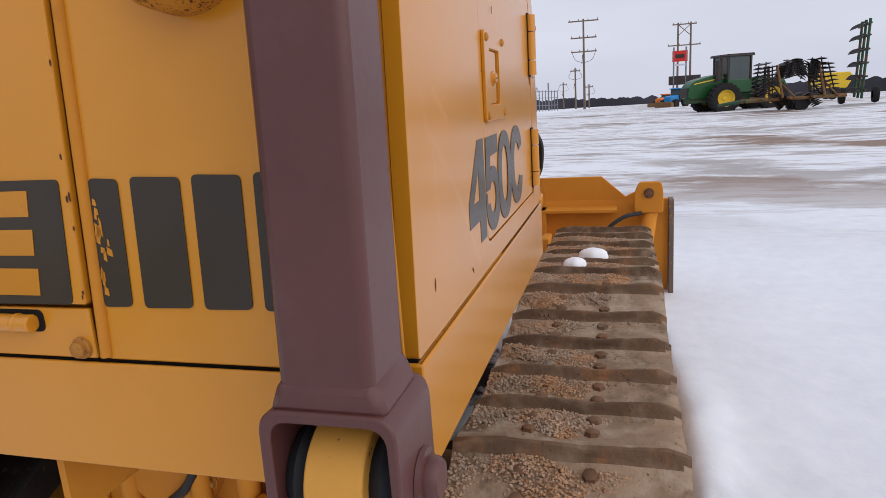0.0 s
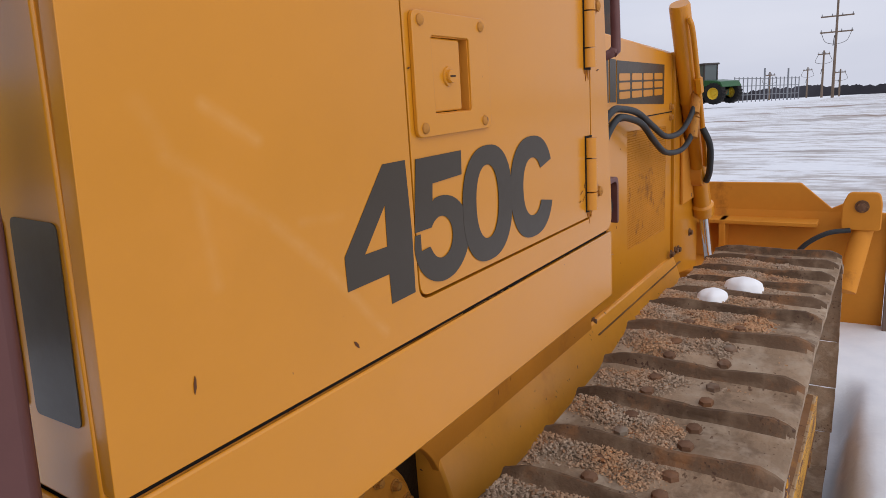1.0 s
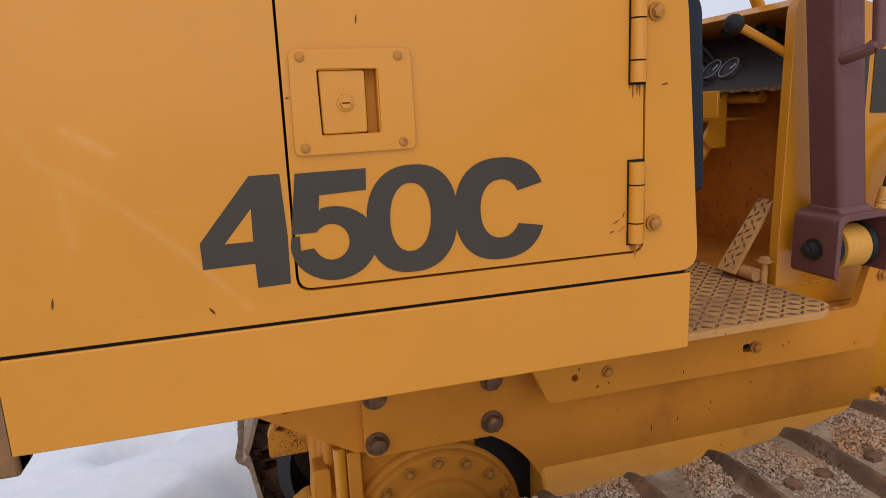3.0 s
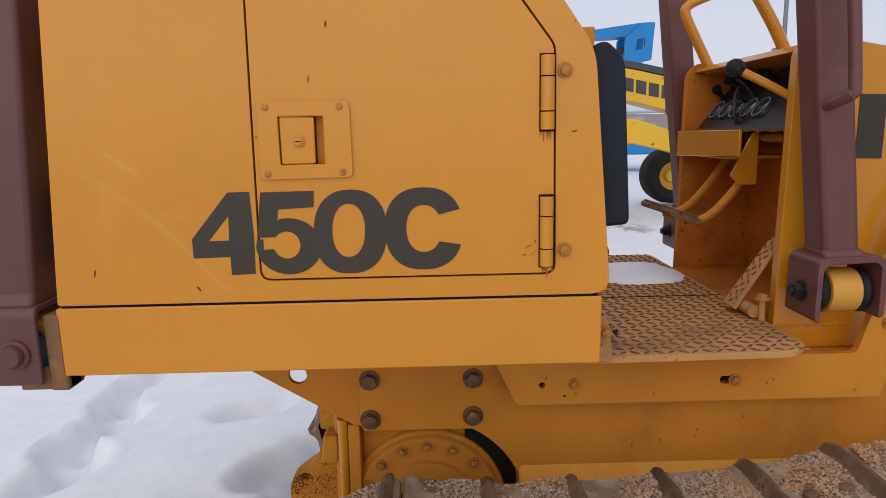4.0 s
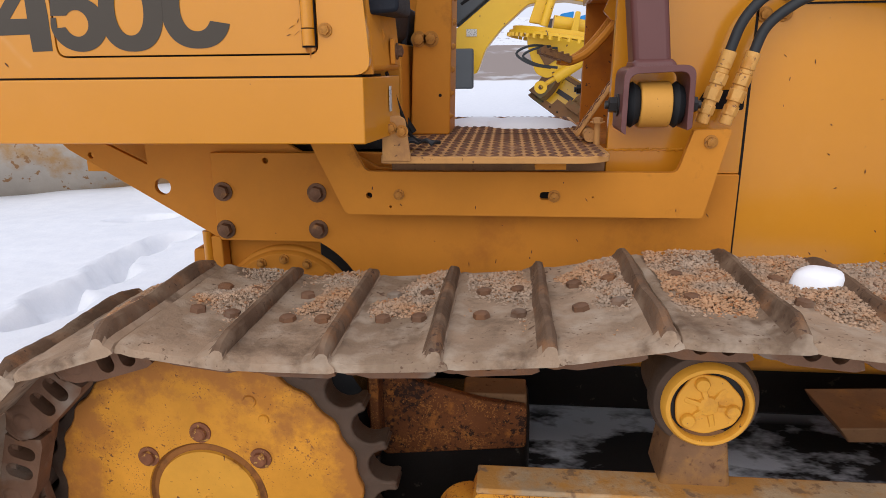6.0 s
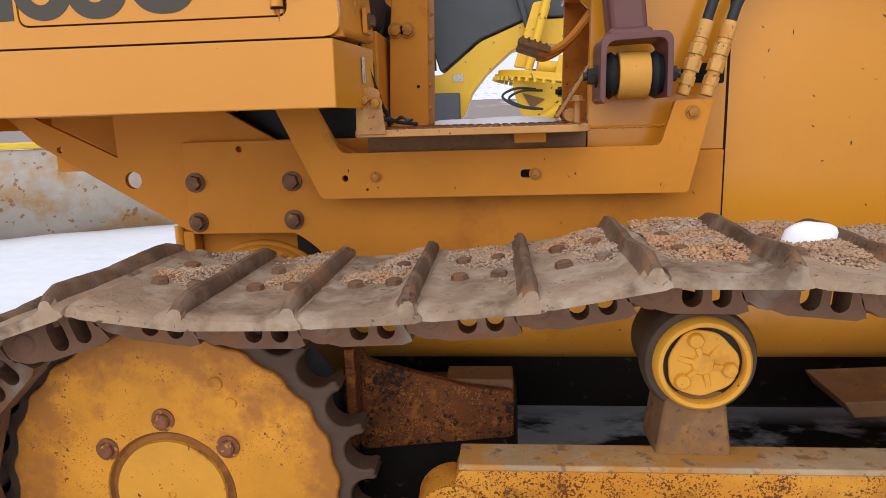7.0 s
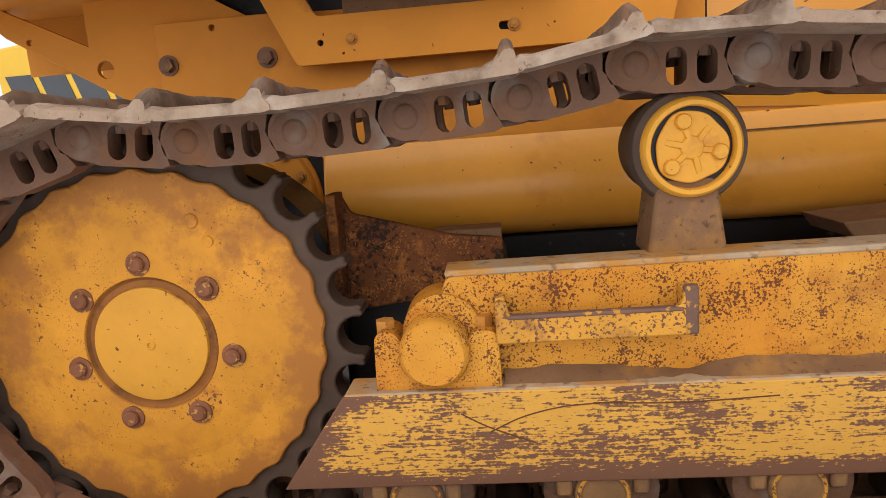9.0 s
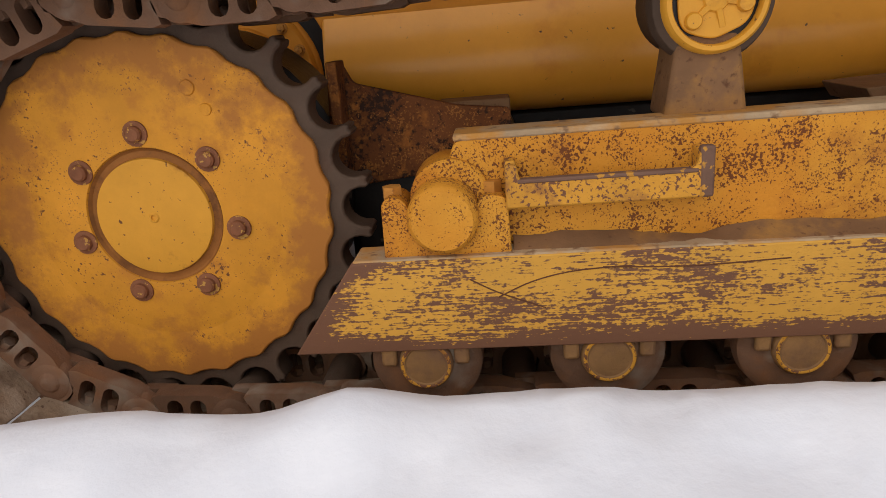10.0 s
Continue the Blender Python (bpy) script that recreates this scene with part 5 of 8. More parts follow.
for pts in ([(0.86, 0.70, 1.40), (0.82, 0.68, 1.42), (0.80, 0.66, 1.385), (0.815, 0.655, 1.345)], [(0.875, 0.72, 1.43), (0.83, 0.70, 1.45), (0.805, 0.675, 1.41), (0.81, 0.665, 1.35)], [(0.88, 0.80, 1.44), (0.85, 0.76, 1.47), (0.845, 0.70, 1.45), (0.86, 0.68, 1.42)]):
    bm = B()
    tube(bm, smooth_path(pts, 6), 0.0042, 7)
    part("loose_wire", bm, hose_mat, dash, "loose black wire hanging over the gauges")
bm = B()
for k in range(26):
    y = 0.362 + k * 0.0205
    box(bm, 0.7985, 0.8035, y, y + 0.017, 1.3405 - 0.0015 * (k % 3), 1.346)
part("torn_edging", bm, bracket_rust, dash, "torn rubber edging along the panel")
bm = B()
prism(bm, [(0.525, 1.283), (2 * MID - 0.330, 1.268), (2 * MID - 0.330, 1.340), (0.525, 1.344)], "x", 0.752, 0.760)
box(bm, 0.760, 0.93, 0.60, 2 * MID - 0.352, 1.272, 1.280)
part("dash_apron", bm, paint, dozer, "yellow apron below the gauges", bevel=0.002)
bm = B()
prism(bm, rounded([(0.790, 1.21), (0.832, 1.21), (0.832, 1.345), (0.822, 1.345), (0.768, 1.232)], 0.006), "y", 0.590, 0.599)
part("pedal_bracket", bm, paint, dozer, bevel=0.001)
bm = B()
cyl(bm, (0.852, 0.50, 1.325), (0.852, 0.60, 1.325), 0.013, n=14)
part("pedal_shaft", bm, paint, dozer)
for y in (0.62, 0.78):
    bm = B()
    tube(bm, smooth_path([(0.845, y, 1.275), (0.800, y, 1.205), (0.745, y, 1.142), (0.700, y, 1.118), (0.675, y, 1.120)], 6), 0.0105, 8)
    part("pedal_arm", bm, paint_dull, dozer)
    bm = B()
    prism(bm, rounded([(0.622, 1.138), (0.621, 1.148), (0.628, 1.153), (0.700, 1.128), (0.697, 1.112)], 0.003), "y", y - 0.034, y + 0.034)
    for k in range(5):
        x = 0.630 + k * 0.014
        box(bm, x, x + 0.006, y - 0.034, y + 0.034, 1.148 - k * 0.0049, 1.1555 - k * 0.0049)
    part("pedal", bm, bracket_rust, dozer, "ribbed worn foot pedal", bevel=0.001)
# decelerator treadle of chequer plate
bm = B()
ang = math.atan2(0.145, 0.095)
base_p = Vector((0.700, 0.405, 0.955))
u = Vector((math.cos(ang), 0, math.sin(ang)))
w = Vector((-math.sin(ang), 0, math.cos(ang)))
q = []
for a, b, c in ((0, -0.028, 0), (0.18, -0.022, 0), (0.18, 0.022, 0), (0, 0.028, 0), (0, -0.028, 0.008), (0.18, -0.022, 0.008), (0.18, 0.022, 0.008), (0, 0.028, 0.008)):
    q.append(bm.verts.new(base_p + u * a + Vector((0, b, 0)) + w * c))
for f in ((0, 1, 2, 3), (7, 6, 5, 4), (0, 4, 5, 1), (1, 5, 6, 2), (2, 6, 7, 3), (3, 7, 4, 0)):
    bm.faces.new([q[i] for i in f])
treadle = part("treadle", bm, deck_mat, dozer, "upright chequer-plate foot treadle", bevel=0.002)
bm = B()
for i in range(8):
    for j in (-1, 0, 1):
        c = base_p + u * (0.014 + i * 0.0215 + (0.01 if j else 0)) + Vector((0, j * 0.014, 0)) + w * 0.0082
        a = radians(40 if (i + j) % 2 else -40)
        l, k2 = (u * math.cos(a) + Vector((0, math.sin(a), 0))) * 0.009, (u * -math.sin(a) + Vector((0, math.cos(a), 0))) * 0.0028
        ring = [bm.verts.new(c + p) for p in (l, k2, -l, -k2)]
        top = [bm.verts.new(c + p * 0.6 + w * 0.002) for p in (l, k2, -l, -k2)]
        bm.faces.new(top)
        for m4 in range(4):
            bm.faces.new((ring[m4], ring[(m4 + 1) % 4], top[(m4 + 1) % 4], top[m4]))
tagged(part("treadle_pattern", bm, tread_mat, treadle, smooth=0), kind="stuff")
bm = B()
cyl(bm, (0.722, 0.34, 0.962), (0.722, 0.44, 0.962), 0.014, n=14)
cyl(bm, (0.735, 0.335, 0.944), (0.735, 0.335, 0.99), 0.007, n=10)
bolt(bm, (0.735, 0.335, 0.99), (0, 0, 1), 0.012, 0.007)
part("treadle_pivot", bm, deck_mat, dozer)
bm = B()
tube(bm, smooth_path([(0.80, 0.352, 1.395), (0.74, 0.362, 1.430), (0.672, 0.376, 1.467)], 6), 0.009, 10)
lever = part("lever", bm, paint, dozer, "yellow control lever")
bm = B()
lathe(bm, [(0.0, 0.019), (0.01, 0.0165), (0.017, 0.009), (0.0195, 0.0), (0.017, -0.009), (0.009, -0.018), (0.0, -0.019)], (0.668, 0.378, 1.470), (-0.4, 0.7, 0.35), 20)
part("knob", bm, rubber, lever, "round grey rubber knob")
for rail in ([(0.815, 0.850, 1.50), (0.770, 0.850, 1.585), (0.738, 0.850, 1.650), (0.742, 0.850, 1.672), (0.775, 0.850, 1.690), (0.86, 0.850, 1.72)],
             [(0.840, 0.500, 1.50), (0.800, 0.500, 1.575), (0.745, 0.500, 1.662), (0.705, 0.500, 1.73), (0.712, 0.500, 1.752), (0.76, 0.500, 1.77)]):
    bm = B()
    tube(bm, smooth_path(rail, 6), 0.0135, 12)
    part("grab_rail", bm, paint, dozer, "bent yellow grab rail")

# -- operator's seat and the pedestal beside it --
bm = B()
prism(bm, rounded([(0.298, 1.196), (0.360, 1.200), (0.346, 1.462), (0.315, 1.490), (0.292, 1.48)], [0.01, 0.012, 0.02, 0.015, 0.01]), "y", 0.045, 0.19)
part("arm_pad", bm, cushion, dozer, "black vinyl arm pad", bevel=0.006)
bm = B()
prism(bm, rounded([(0.0, 1.16), (0.30, 1.16), (0.31, 1.25), (0.05, 1.27), (0.03, 1.75), (-0.02, 1.75)], 0.03), "y", 0.30, 2 * MID - 0.3)
part("seat", bm, cushion, dozer, "black vinyl seat", bevel=0.01)
bm = B()
box(bm, 0.300, 0.318, 0.10, 0.19, 1.115, 1.195)
bolt(bm, (0.309, 0.0995, 1.165), (0, -1, 0), 0.012, 0.01)
part("arm_bracket", bm, paint_dull, dozer, bevel=0.002)
bm = B()
prism(bm, rounded([(0.303, 0.945), (0.400, 0.945), (0.416, 1.58), (0.350, 1.58), (0.312, 1.15)], 0.006), "y", 0.535, 0.70)
part("pedestal", bm, paint_dull, dozer, "yellow seat pedestal side", bevel=0.003)
for x, z, r in ((0.328, 1.172, 0.014), (0.357, 1.172, 0.014), (0.378, 1.040, 0.004), (0.375, 1.29, 0.006), (0.34, 1.29, 0.006)):
    bm = B()
    if r > 0.01:
        bolt(bm, (x, 0.5345, z), (0, -1, 0), r, 0.010)
        part("bolt", bm, bolt_yellow, dozer)
    else:
        prism(bm, circle(x, z, r, 10), "y", 0.5335, 0.5345)
        part("hole_shadow", bm, dark, dozer)
bm = B()
box(bm, 0.05, 0.30, 0.43, 2 * MID - 0.43, 0.945, 1.16)
part("seat_box", bm, paint_dull, dozer, bevel=0.004)
bm = B()
tube(bm, smooth_path([(0.425, 0.54, 1.32), (0.45, 0.53, 1.31), (0.455, 0.53, 1.27), (0.43, 0.54, 1.25)], 5), 0.004, 6)
part("cable", bm, rubber, dozer, "thin black cable")
bm = B()
tube(bm, smooth_path([(0.318, 0.14, 1.10), (0.335, 0.20, 1.02), (0.35, 0.26, 0.965), (0.40, 0.30, 0.952)], 6), 0.004, 6)
part("cable", bm, rubber, dozer, "thin black cable")
bm = B()
belt = smooth_path([(0.312, 0.205, 0.966), (0.328, 0.222, 0.972), (0.345, 0.236, 0.962), (0.362, 0.228, 0.958), (0.380, 0.220, 0.964), (0.396, 0.224, 0.957)], 5)
edges = [[bm.verts.new((p[0] + q * 0.004, p[1] + q * 0.013, p[2] + z + 0.003 * q * math.sin(k * 0.8))) for q, z in ((-1, 0.0), (1, 0.0), (1, 0.004), (-1, 0.004))] for k, p in enumerate(belt)]
for a, b in zip(edges, edges[1:]):
    for k in range(4):
        bm.faces.new((a[k], a[(k + 1) % 4], b[(k + 1) % 4], b[k]))
bm.faces.new(edges[0][::-1])
bm.faces.new(edges[-1])
part("strap", bm, rubber, dozer, "crumpled dark seat-belt end")
bm = B()
prism(bm, rounded([(0.120, 1.030), (0.165, 1.030), (0.165, 1.076), (0.120, 1.076)], 0.002), "x", 0.3252, 0.3262)
part("label_plate", bm, label_mat, dozer, "small grey maker's plate", smooth=0)

bm = B()
prism(bm, rounded([(0.118, 1.115), (0.158, 1.115), (0.158, 1.160), (0.118, 1.160)], 0.004), "x", 0.330, 0.338)
bracket = part("end_bracket", bm, paint_dull, dozer, "small square bracket with a bolt", bevel=0.001)
bm = B()
bolt(bm, (0.338, 0.138, 1.138), (1, 0, 0), 0.011, 0.008)
part("bolt", bm, bolt_steel, bracket)
bm = B()
tube(bm, smooth_path([(0.312, 0.52, 0.952), (0.290, 0.515, 0.992), (0.278, 0.515, 1.05), (0.280, 0.515, 1.10), (0.298, 0.515, 1.20), (0.300, 0.515, 1.26)], 6), 0.009, 8)
part("rubber_strip", bm, rubber, dozer, "curved black rubber edge strip")
for k in range(7):
    bm = B()
    bolt(bm, (0.4005 + 0.0025 * k, 0.547, 0.99 + 0.055 * k), (1, 0, 0), 0.006, 0.003)
    part("bolt", bm, bolt_yellow, dozer)

# chips and rust specks on the near sheets
def paint_chips():
    rng = random.Random(12)
    bm = B()
    for y, count, x0, x1, z0, z1 in ((-0.0003, 6, -0.50, 0.26, 1.12, 1.60), (-0.0003, 3, -0.5, 0.28, 1.0, 1.08), (0.3177, 11, 0.25, 1.0, 0.56, 0.80), (0.3297, 16, 1.06, 1.36, 0.68, 1.18), (0.2447, 5, 0.22, 0.93, 0.82, 0.89)):
        for _ in range(count):
            x, z = rng.uniform(x0, x1), rng.uniform(z0, z1)
            ln, w, a = rng.uniform(0.002, 0.007), rng.uniform(0.0007, 0.0016), rng.choice((1.4, 1.6, 2.2, -0.7, 0.2))
            pts = [(x + ln * q * math.cos(a) - w * h * math.sin(a), z + ln * q * math.sin(a) + w * h * math.cos(a)) for q, h in ((-1, 0), (-0.3, -1), (0.6, -0.7), (1, 0.2), (0.2, 0.9), (-0.6, 0.6))]
            prism(bm, pts, "y", y, y - 0.0004)
    tagged(part("paint_chip", bm, dark_chip, dozer, "scattered dark chips and rust specks", smooth=0), kind="stuff")


paint_chips()

# rust runs below the hinges and dark ticks rubbed beside them
rng = random.Random(31)
bm = B()
for z in (1.352, 1.143):
    for _ in range(5):
        x, ln, w = 0.216 + rng.uniform(-0.010, 0.010), rng.uniform(0.004, 0.020), rng.uniform(0.0008, 0.0024)
        prism(bm, [(x - w, z), (x + w, z + 0.001), (x + w * 0.6, z - ln * 0.6), (x + w * 0.1, z - ln), (x - w * 0.5, z - ln * 0.7)], "y", 0.0004, -0.0003)
tagged(part("rust_run", bm, rust_run, dozer, "brown rust runs below the hinges", smooth=0), kind="stuff")
bm = B()
for x, z, ln, a in ((0.188, 1.176, 0.006, 0.5), (0.196, 1.166, 0.007, 0.7), (0.182, 1.163, 0.004, 0.3), (0.199, 1.185, 0.004, 1.2), (0.206, 1.395, 0.003, 1.4), (-0.222, 1.353, 0.0025, 0.2)):
    c, d = math.cos(a), math.sin(a)
    prism(bm, [(x - ln * c, z - ln * d), (x - 0.0008 * d, z - 0.0008 * c), (x + ln * c, z + ln * d), (x + 0.0010 * d, z + 0.0012 * c)], "y", -0.0002, -0.0007)
tagged(part("rubbed_tick", bm, dark_chip, dozer, "small dark scratches beside the hinge", smooth=0), kind="stuff")


# -- engine hood, grille, nose, stack --
HY = 0.330
bm = B()
prism(bm, rounded([(1.0385, 0.66), (1.93, 0.60), (1.93, 1.437), (1.0385, 1.484)], [0.002, 0.002, 0.03, 0.002]), "y", HY, HY + 0.012, holes=[[(1.395, 0.790), (1.850, 0.773), (1.850, 1.172), (1.395, 1.185)]])
part("hood_side", bm, hood_paint, dozer, "yellow engine side sheet", bevel=0.002)
bm = B()
prism(bm, rounded([(1.0385, 0.66), (1.93, 0.60), (1.93, 1.437), (1.0385, 1.484)], [0.002, 0.002, 0.03, 0.002]), "y", 2 * MID - HY - 0.012, 2 * MID - HY)
part("hood_side", bm, hood_paint, dozer, bevel=0.002)
bm = B()
prism(bm, [(1.0385, 1.46), (1.0385, 1.494), (1.93, 1.448), (1.93, 1.42)], "y", HY + 0.004, 2 * MID - HY - 0.004)
part("hood_top", bm, hood_paint, dozer, bevel=0.008)
bm = B()
box(bm, 1.05, 1.92, HY + 0.03, 2 * MID - HY - 0.03, 0.64, 1.40)
part("engine_core", bm, dark, dozer)
bm = B()
box(bm, 1.0331, 1.0384, HY - 0.0035, HY + 0.02, 0.63, 1.475)
part("cowl_seam", bm, dark, dozer)
# perforated grille: rows of slats
bm = B()
for k in range(52):
    z = 0.770 + k * 0.0081
    box(bm, 1.393, 1.852, HY + 0.001, HY + 0.006, z, z + 0.0040)
for k in range(57):
    x = 1.393 + k * 0.0081
    box(bm, x, x + 0.0040, HY + 0.0015, HY + 0.0065, 0.770, 1.187)
tagged(part("grille_mesh", bm, grille_paint, dozer, "fine punched grille with rust patches"), kind="stuff")
bm = B()
box(bm, 1.10, 1.925, HY - 0.0015, HY + 0.001, 1.2205, 1.2245)
part("hood_joint", bm, dark, dozer)
for x in (1.050, 1.088, 1.908):
    for z in (1.203, 1.242):
        bm = B()
        bolt(bm, (x, HY - 0.0005, z), (0, -1, 0), 0.011, 0.008)
        part("bolt", bm, bolt_yellow, dozer)
for x0 in (0.898, 0.9665, 1.0405, 1.1025, 1.1695, 1.2345):
    w = 0.0545
    bm = B()
    yy = 0.3245 if x0 < 1.034 else HY - 0.0005
    x1 = min(x0 + w, 1.031) if x0 < 1.034 else x0 + w
    prism(bm, rounded([(x0, 1.284), (x1, 1.282), (x1, 1.409), (x0, 1.411)], 0.004), "y", yy, yy - 0.0012)
    part("stripe_decal", bm, decal, dozer, "dark grey stripe decal", smooth=0)
bm = B()
prism(bm, rounded([(1.298, 1.277), (1.815, 1.256), (1.819, 1.398), (1.298, 1.407)], 0.004), "y", HY - 0.0004, HY - 0.0016)
plate = part("brand_decal", bm, decal, dozer, "dark decal with plain yellow blocks", smooth=0)
for x0, x1 in ((1.315, 1.420), (1.440, 1.545), (1.562, 1.668), (1.688, 1.790)):
    for z0, z1 in ((1.290, 1.312), (1.318, 1.340), (1.346, 1.368)):
        bm = B()
        prism(bm, rounded([(x0, z0), (x1, z0), (x1, z1), (x0, z1)], 0.008), "y", HY - 0.0018, HY - 0.0028)
        part("bar", bm, paint, plate, smooth=0)
# nose
bm = B()
prism(bm, rounded([(1.940, 0.56), (2.34, 0.50), (2.33, 1.39), (1.940, 1.445)], [0.002, 0.02, 0.04, 0.002]), "y", HY - 0.010, 2 * MID - HY + 0.010)
part("nose", bm, paint, dozer, "yellow radiator guard", bevel=0.012)
for x, z in ((1.965, 0.66), (2.01, 0.655), (2.20, 0.69), (2.17, 0.86), (1.90, 0.66)):
    bm = B()
    bolt(bm, (x, HY - 0.0105, z), (0, -1, 0), 0.013, 0.010)
    part("bolt", bm, bolt_steel, dozer)
bm = B()
lathe(bm, [(0.052, 0.0), (0.052, 0.02), (0.045, 0.03), (0.045, 0.9), (0.04, 0.9), (0.04, 0.0)], (1.55, 0.48, 1.44), (0, 0, 1), 24)
part("exhaust_pipe", bm, stack_steel, dozer, "dark sooty upright exhaust pipe")
bm = B()
lathe(bm, [(0.0, 0.03), (0.010, 0.026), (0.012, 0.0)], (1.66, 0.42, 1.443), (0, 0, 1), 12)
part("radiator_cap", bm, black_paint, dozer)
# headlight bracket and lift-cylinder trunnion
bm = B()
prism(bm, [(2.02, 1.12), (2.19, 1.02), (2.245, 0.84), (2.03, 0.84)], "y", 0.306, 0.3195)
cyl(bm, (2.195, 0.262, 0.95), (2.195, 0.3195, 0.95), 0.055, n=24)
part("trunnion", bm, paint_dull, dozer, bevel=0.004)

# -- lift cylinder and its hoses --
CT, CB = Vector((1.840, 0.284, 1.606)), Vector((2.300, 0.284, 0.757))
ax = (CB - CT).normalized()
bm = B()
lathe(bm, [(0.0, 0.0), (0.034, 0.0), (0.0375, 0.008), (0.0375, 0.38), (0.0405, 0.385), (0.0405, 0.40), (0.0375, 0.405), (0.0375, (CB - CT).length - 0.06), (0.047, (CB - CT).length - 0.05), (0.047, (CB - CT).length - 0.01), (0.045, (CB - CT).length), (0.0, (CB - CT).length)], CT, ax, 32)
lift = part("lift_cylinder", bm, paint, dozer, "yellow hydraulic lift cylinder")
bm = B()
cyl(bm, CB - ax * 0.02, CB + ax * 0.27, 0.021, n=20)
part("rod", bm, chrome, lift, "bright chrome piston rod")
bm = B()
side = Vector((-0.045, -0.045, 0))
tube(bm, smooth_path([CT + ax * 0.06 + side * 0.8, CT + ax * 0.12 + side * 1.05, CT + ax * 0.35 + side * 1.05, CT + ax * 0.60 + side * 1.0, CT + ax * 0.70 + side * 0.9], 5), 0.010, 10)
cyl(bm, CT + ax * 0.30 + side * 1.05, CT + ax * 0.36 + side * 1.05, 0.017, n=6)
part("steel_pipe", bm, paint, lift, "painted steel hydraulic pipe")
bm = B()
tube(bm, smooth_path([CT + ax * 0.52 + side, CT + ax * 0.60 + side * 1.6, CT + ax * 0.72 + side * 1.3, CT + ax * 0.78 + side * 0.8], 6), 0.013, 10)
part("short_hose", bm, hose_mat, lift, "black hydraulic hose")


def hose(points):
    bm = B()
    tube(bm, smooth_path(points, 9), 0.0102, 14, caps=True)
    return part("hydraulic_hose", bm, hose_mat, dozer, "black rubber hydraulic hose with crimped fittings")


def fitting(p, d):
    """Crimp sleeve and three hexagon nuts along d."""
    p, d = Vector(p), Vector(d).normalized()
    bm = B()
    cyl(bm, p, p + d * 0.034, 0.0138, n=18)
    cyl(bm, p + d * 0.034, p + d * 0.044, 0.013, n=14)
    for a, b, r in ((0.044, 0.066, 0.0160), (0.074, 0.098, 0.0168), (0.106, 0.126, 0.0152)):
        cyl(bm, p + d * a, p + d * b, r, n=6)
    cyl(bm, p + d * 0.066, p + d * 0.145, 0.0125, n=14)
    return part("hose_fitting", bm, fitting_paint, dozer, "yellow painted hexagon hose fittings", bevel=0.0015)


d1 = Vector((-0.30, 0.0, -1.0))
f1, f2 = Vector((0.974, 0.275, 1.133)), Vector((1.020, 0.277, 1.130))
fitting(f1, d1)
fitting(f2, d1)
hose([f1 + Vector((-0.004, 0, -0.012)), f1 + Vector((0.018, -0.001, 0.055)), (1.030, 0.273, 1.233), (1.085, 0.271, 1.260), (1.145, 0.270, 1.266), (1.310, 0.270, 1.247), (1.47, 0.270, 1.197), (1.63, 0.270, 1.150), (1.80, 0.266, 1.150), (1.90, 0.258, 1.190), (1.970, 0.250, 1.252)])
hose([f2 + Vector((-0.004, 0, -0.012)), f2 + Vector((0.016, -0.001, 0.045)), (1.077, 0.272, 1.213), (1.120, 0.271, 1.234), (1.175, 0.270, 1.241), (1.350, 0.270, 1.212), (1.48, 0.269, 1.150), (1.62, 0.268, 1.096), (1.80, 0.262, 1.085), (1.90, 0.255, 1.115), (1.945, 0.250, 1.160)])
for p in ((1.970, 0.250, 1.252), (1.945, 0.250, 1.160)):
    bm = B()
    q = Vector(p)
    cyl(bm, q - Vector((0.02, 0, 0.04)), q + Vector((0.012, 0, 0.03)), 0.0185, n=16)
    cyl(bm, q + Vector((0.012, 0, 0.03)), q + Vector((0.03, 0.01, 0.05)), 0.020, n=6)
    part("hose_end", bm, bolt_yellow, dozer)

# -- blade and push arms --
bm = B()
prof = [(2.99 + 0.11 * (1 - math.cos(radians(a * 0.9))), 0.06 + 0.60 * k / 10) for k, a in enumerate(range(-50, 60, 10))]
prism(bm, prof + [(x - 0.022, z) for x, z in reversed(prof)], "y", -0.415, 2 * MID + 0.415)
blade = part("blade", bm, paint_dull, dozer, "scraped yellow dozer blade", bevel=0.003)
bm = B()
top = [(-0.24, 0.71), (-0.17, 0.675), (-0.03, 0.80), (2 * MID + 0.03, 0.80), (2 * MID + 0.17, 0.675), (2 * MID + 0.24, 0.71), (2 * MID + 0.24, 0.61), (-0.24, 0.61)]
prism(bm, top, "x", 3.00, 3.022)
box(bm, 2.87, 3.00, -0.12, 2 * MID + 0.12, 0.60, 0.62)
part("spill_guard", bm, paint_dull, blade, bevel=0.003)
bm = B()
prism(bm, [(2.87, 0.62), (3.00, 0.62), (3.00, 0.30), (2.89, 0.30)], "y", 0.30, 0.33)
part("blade_rib", bm, paint_dull, blade, bevel=0.003)
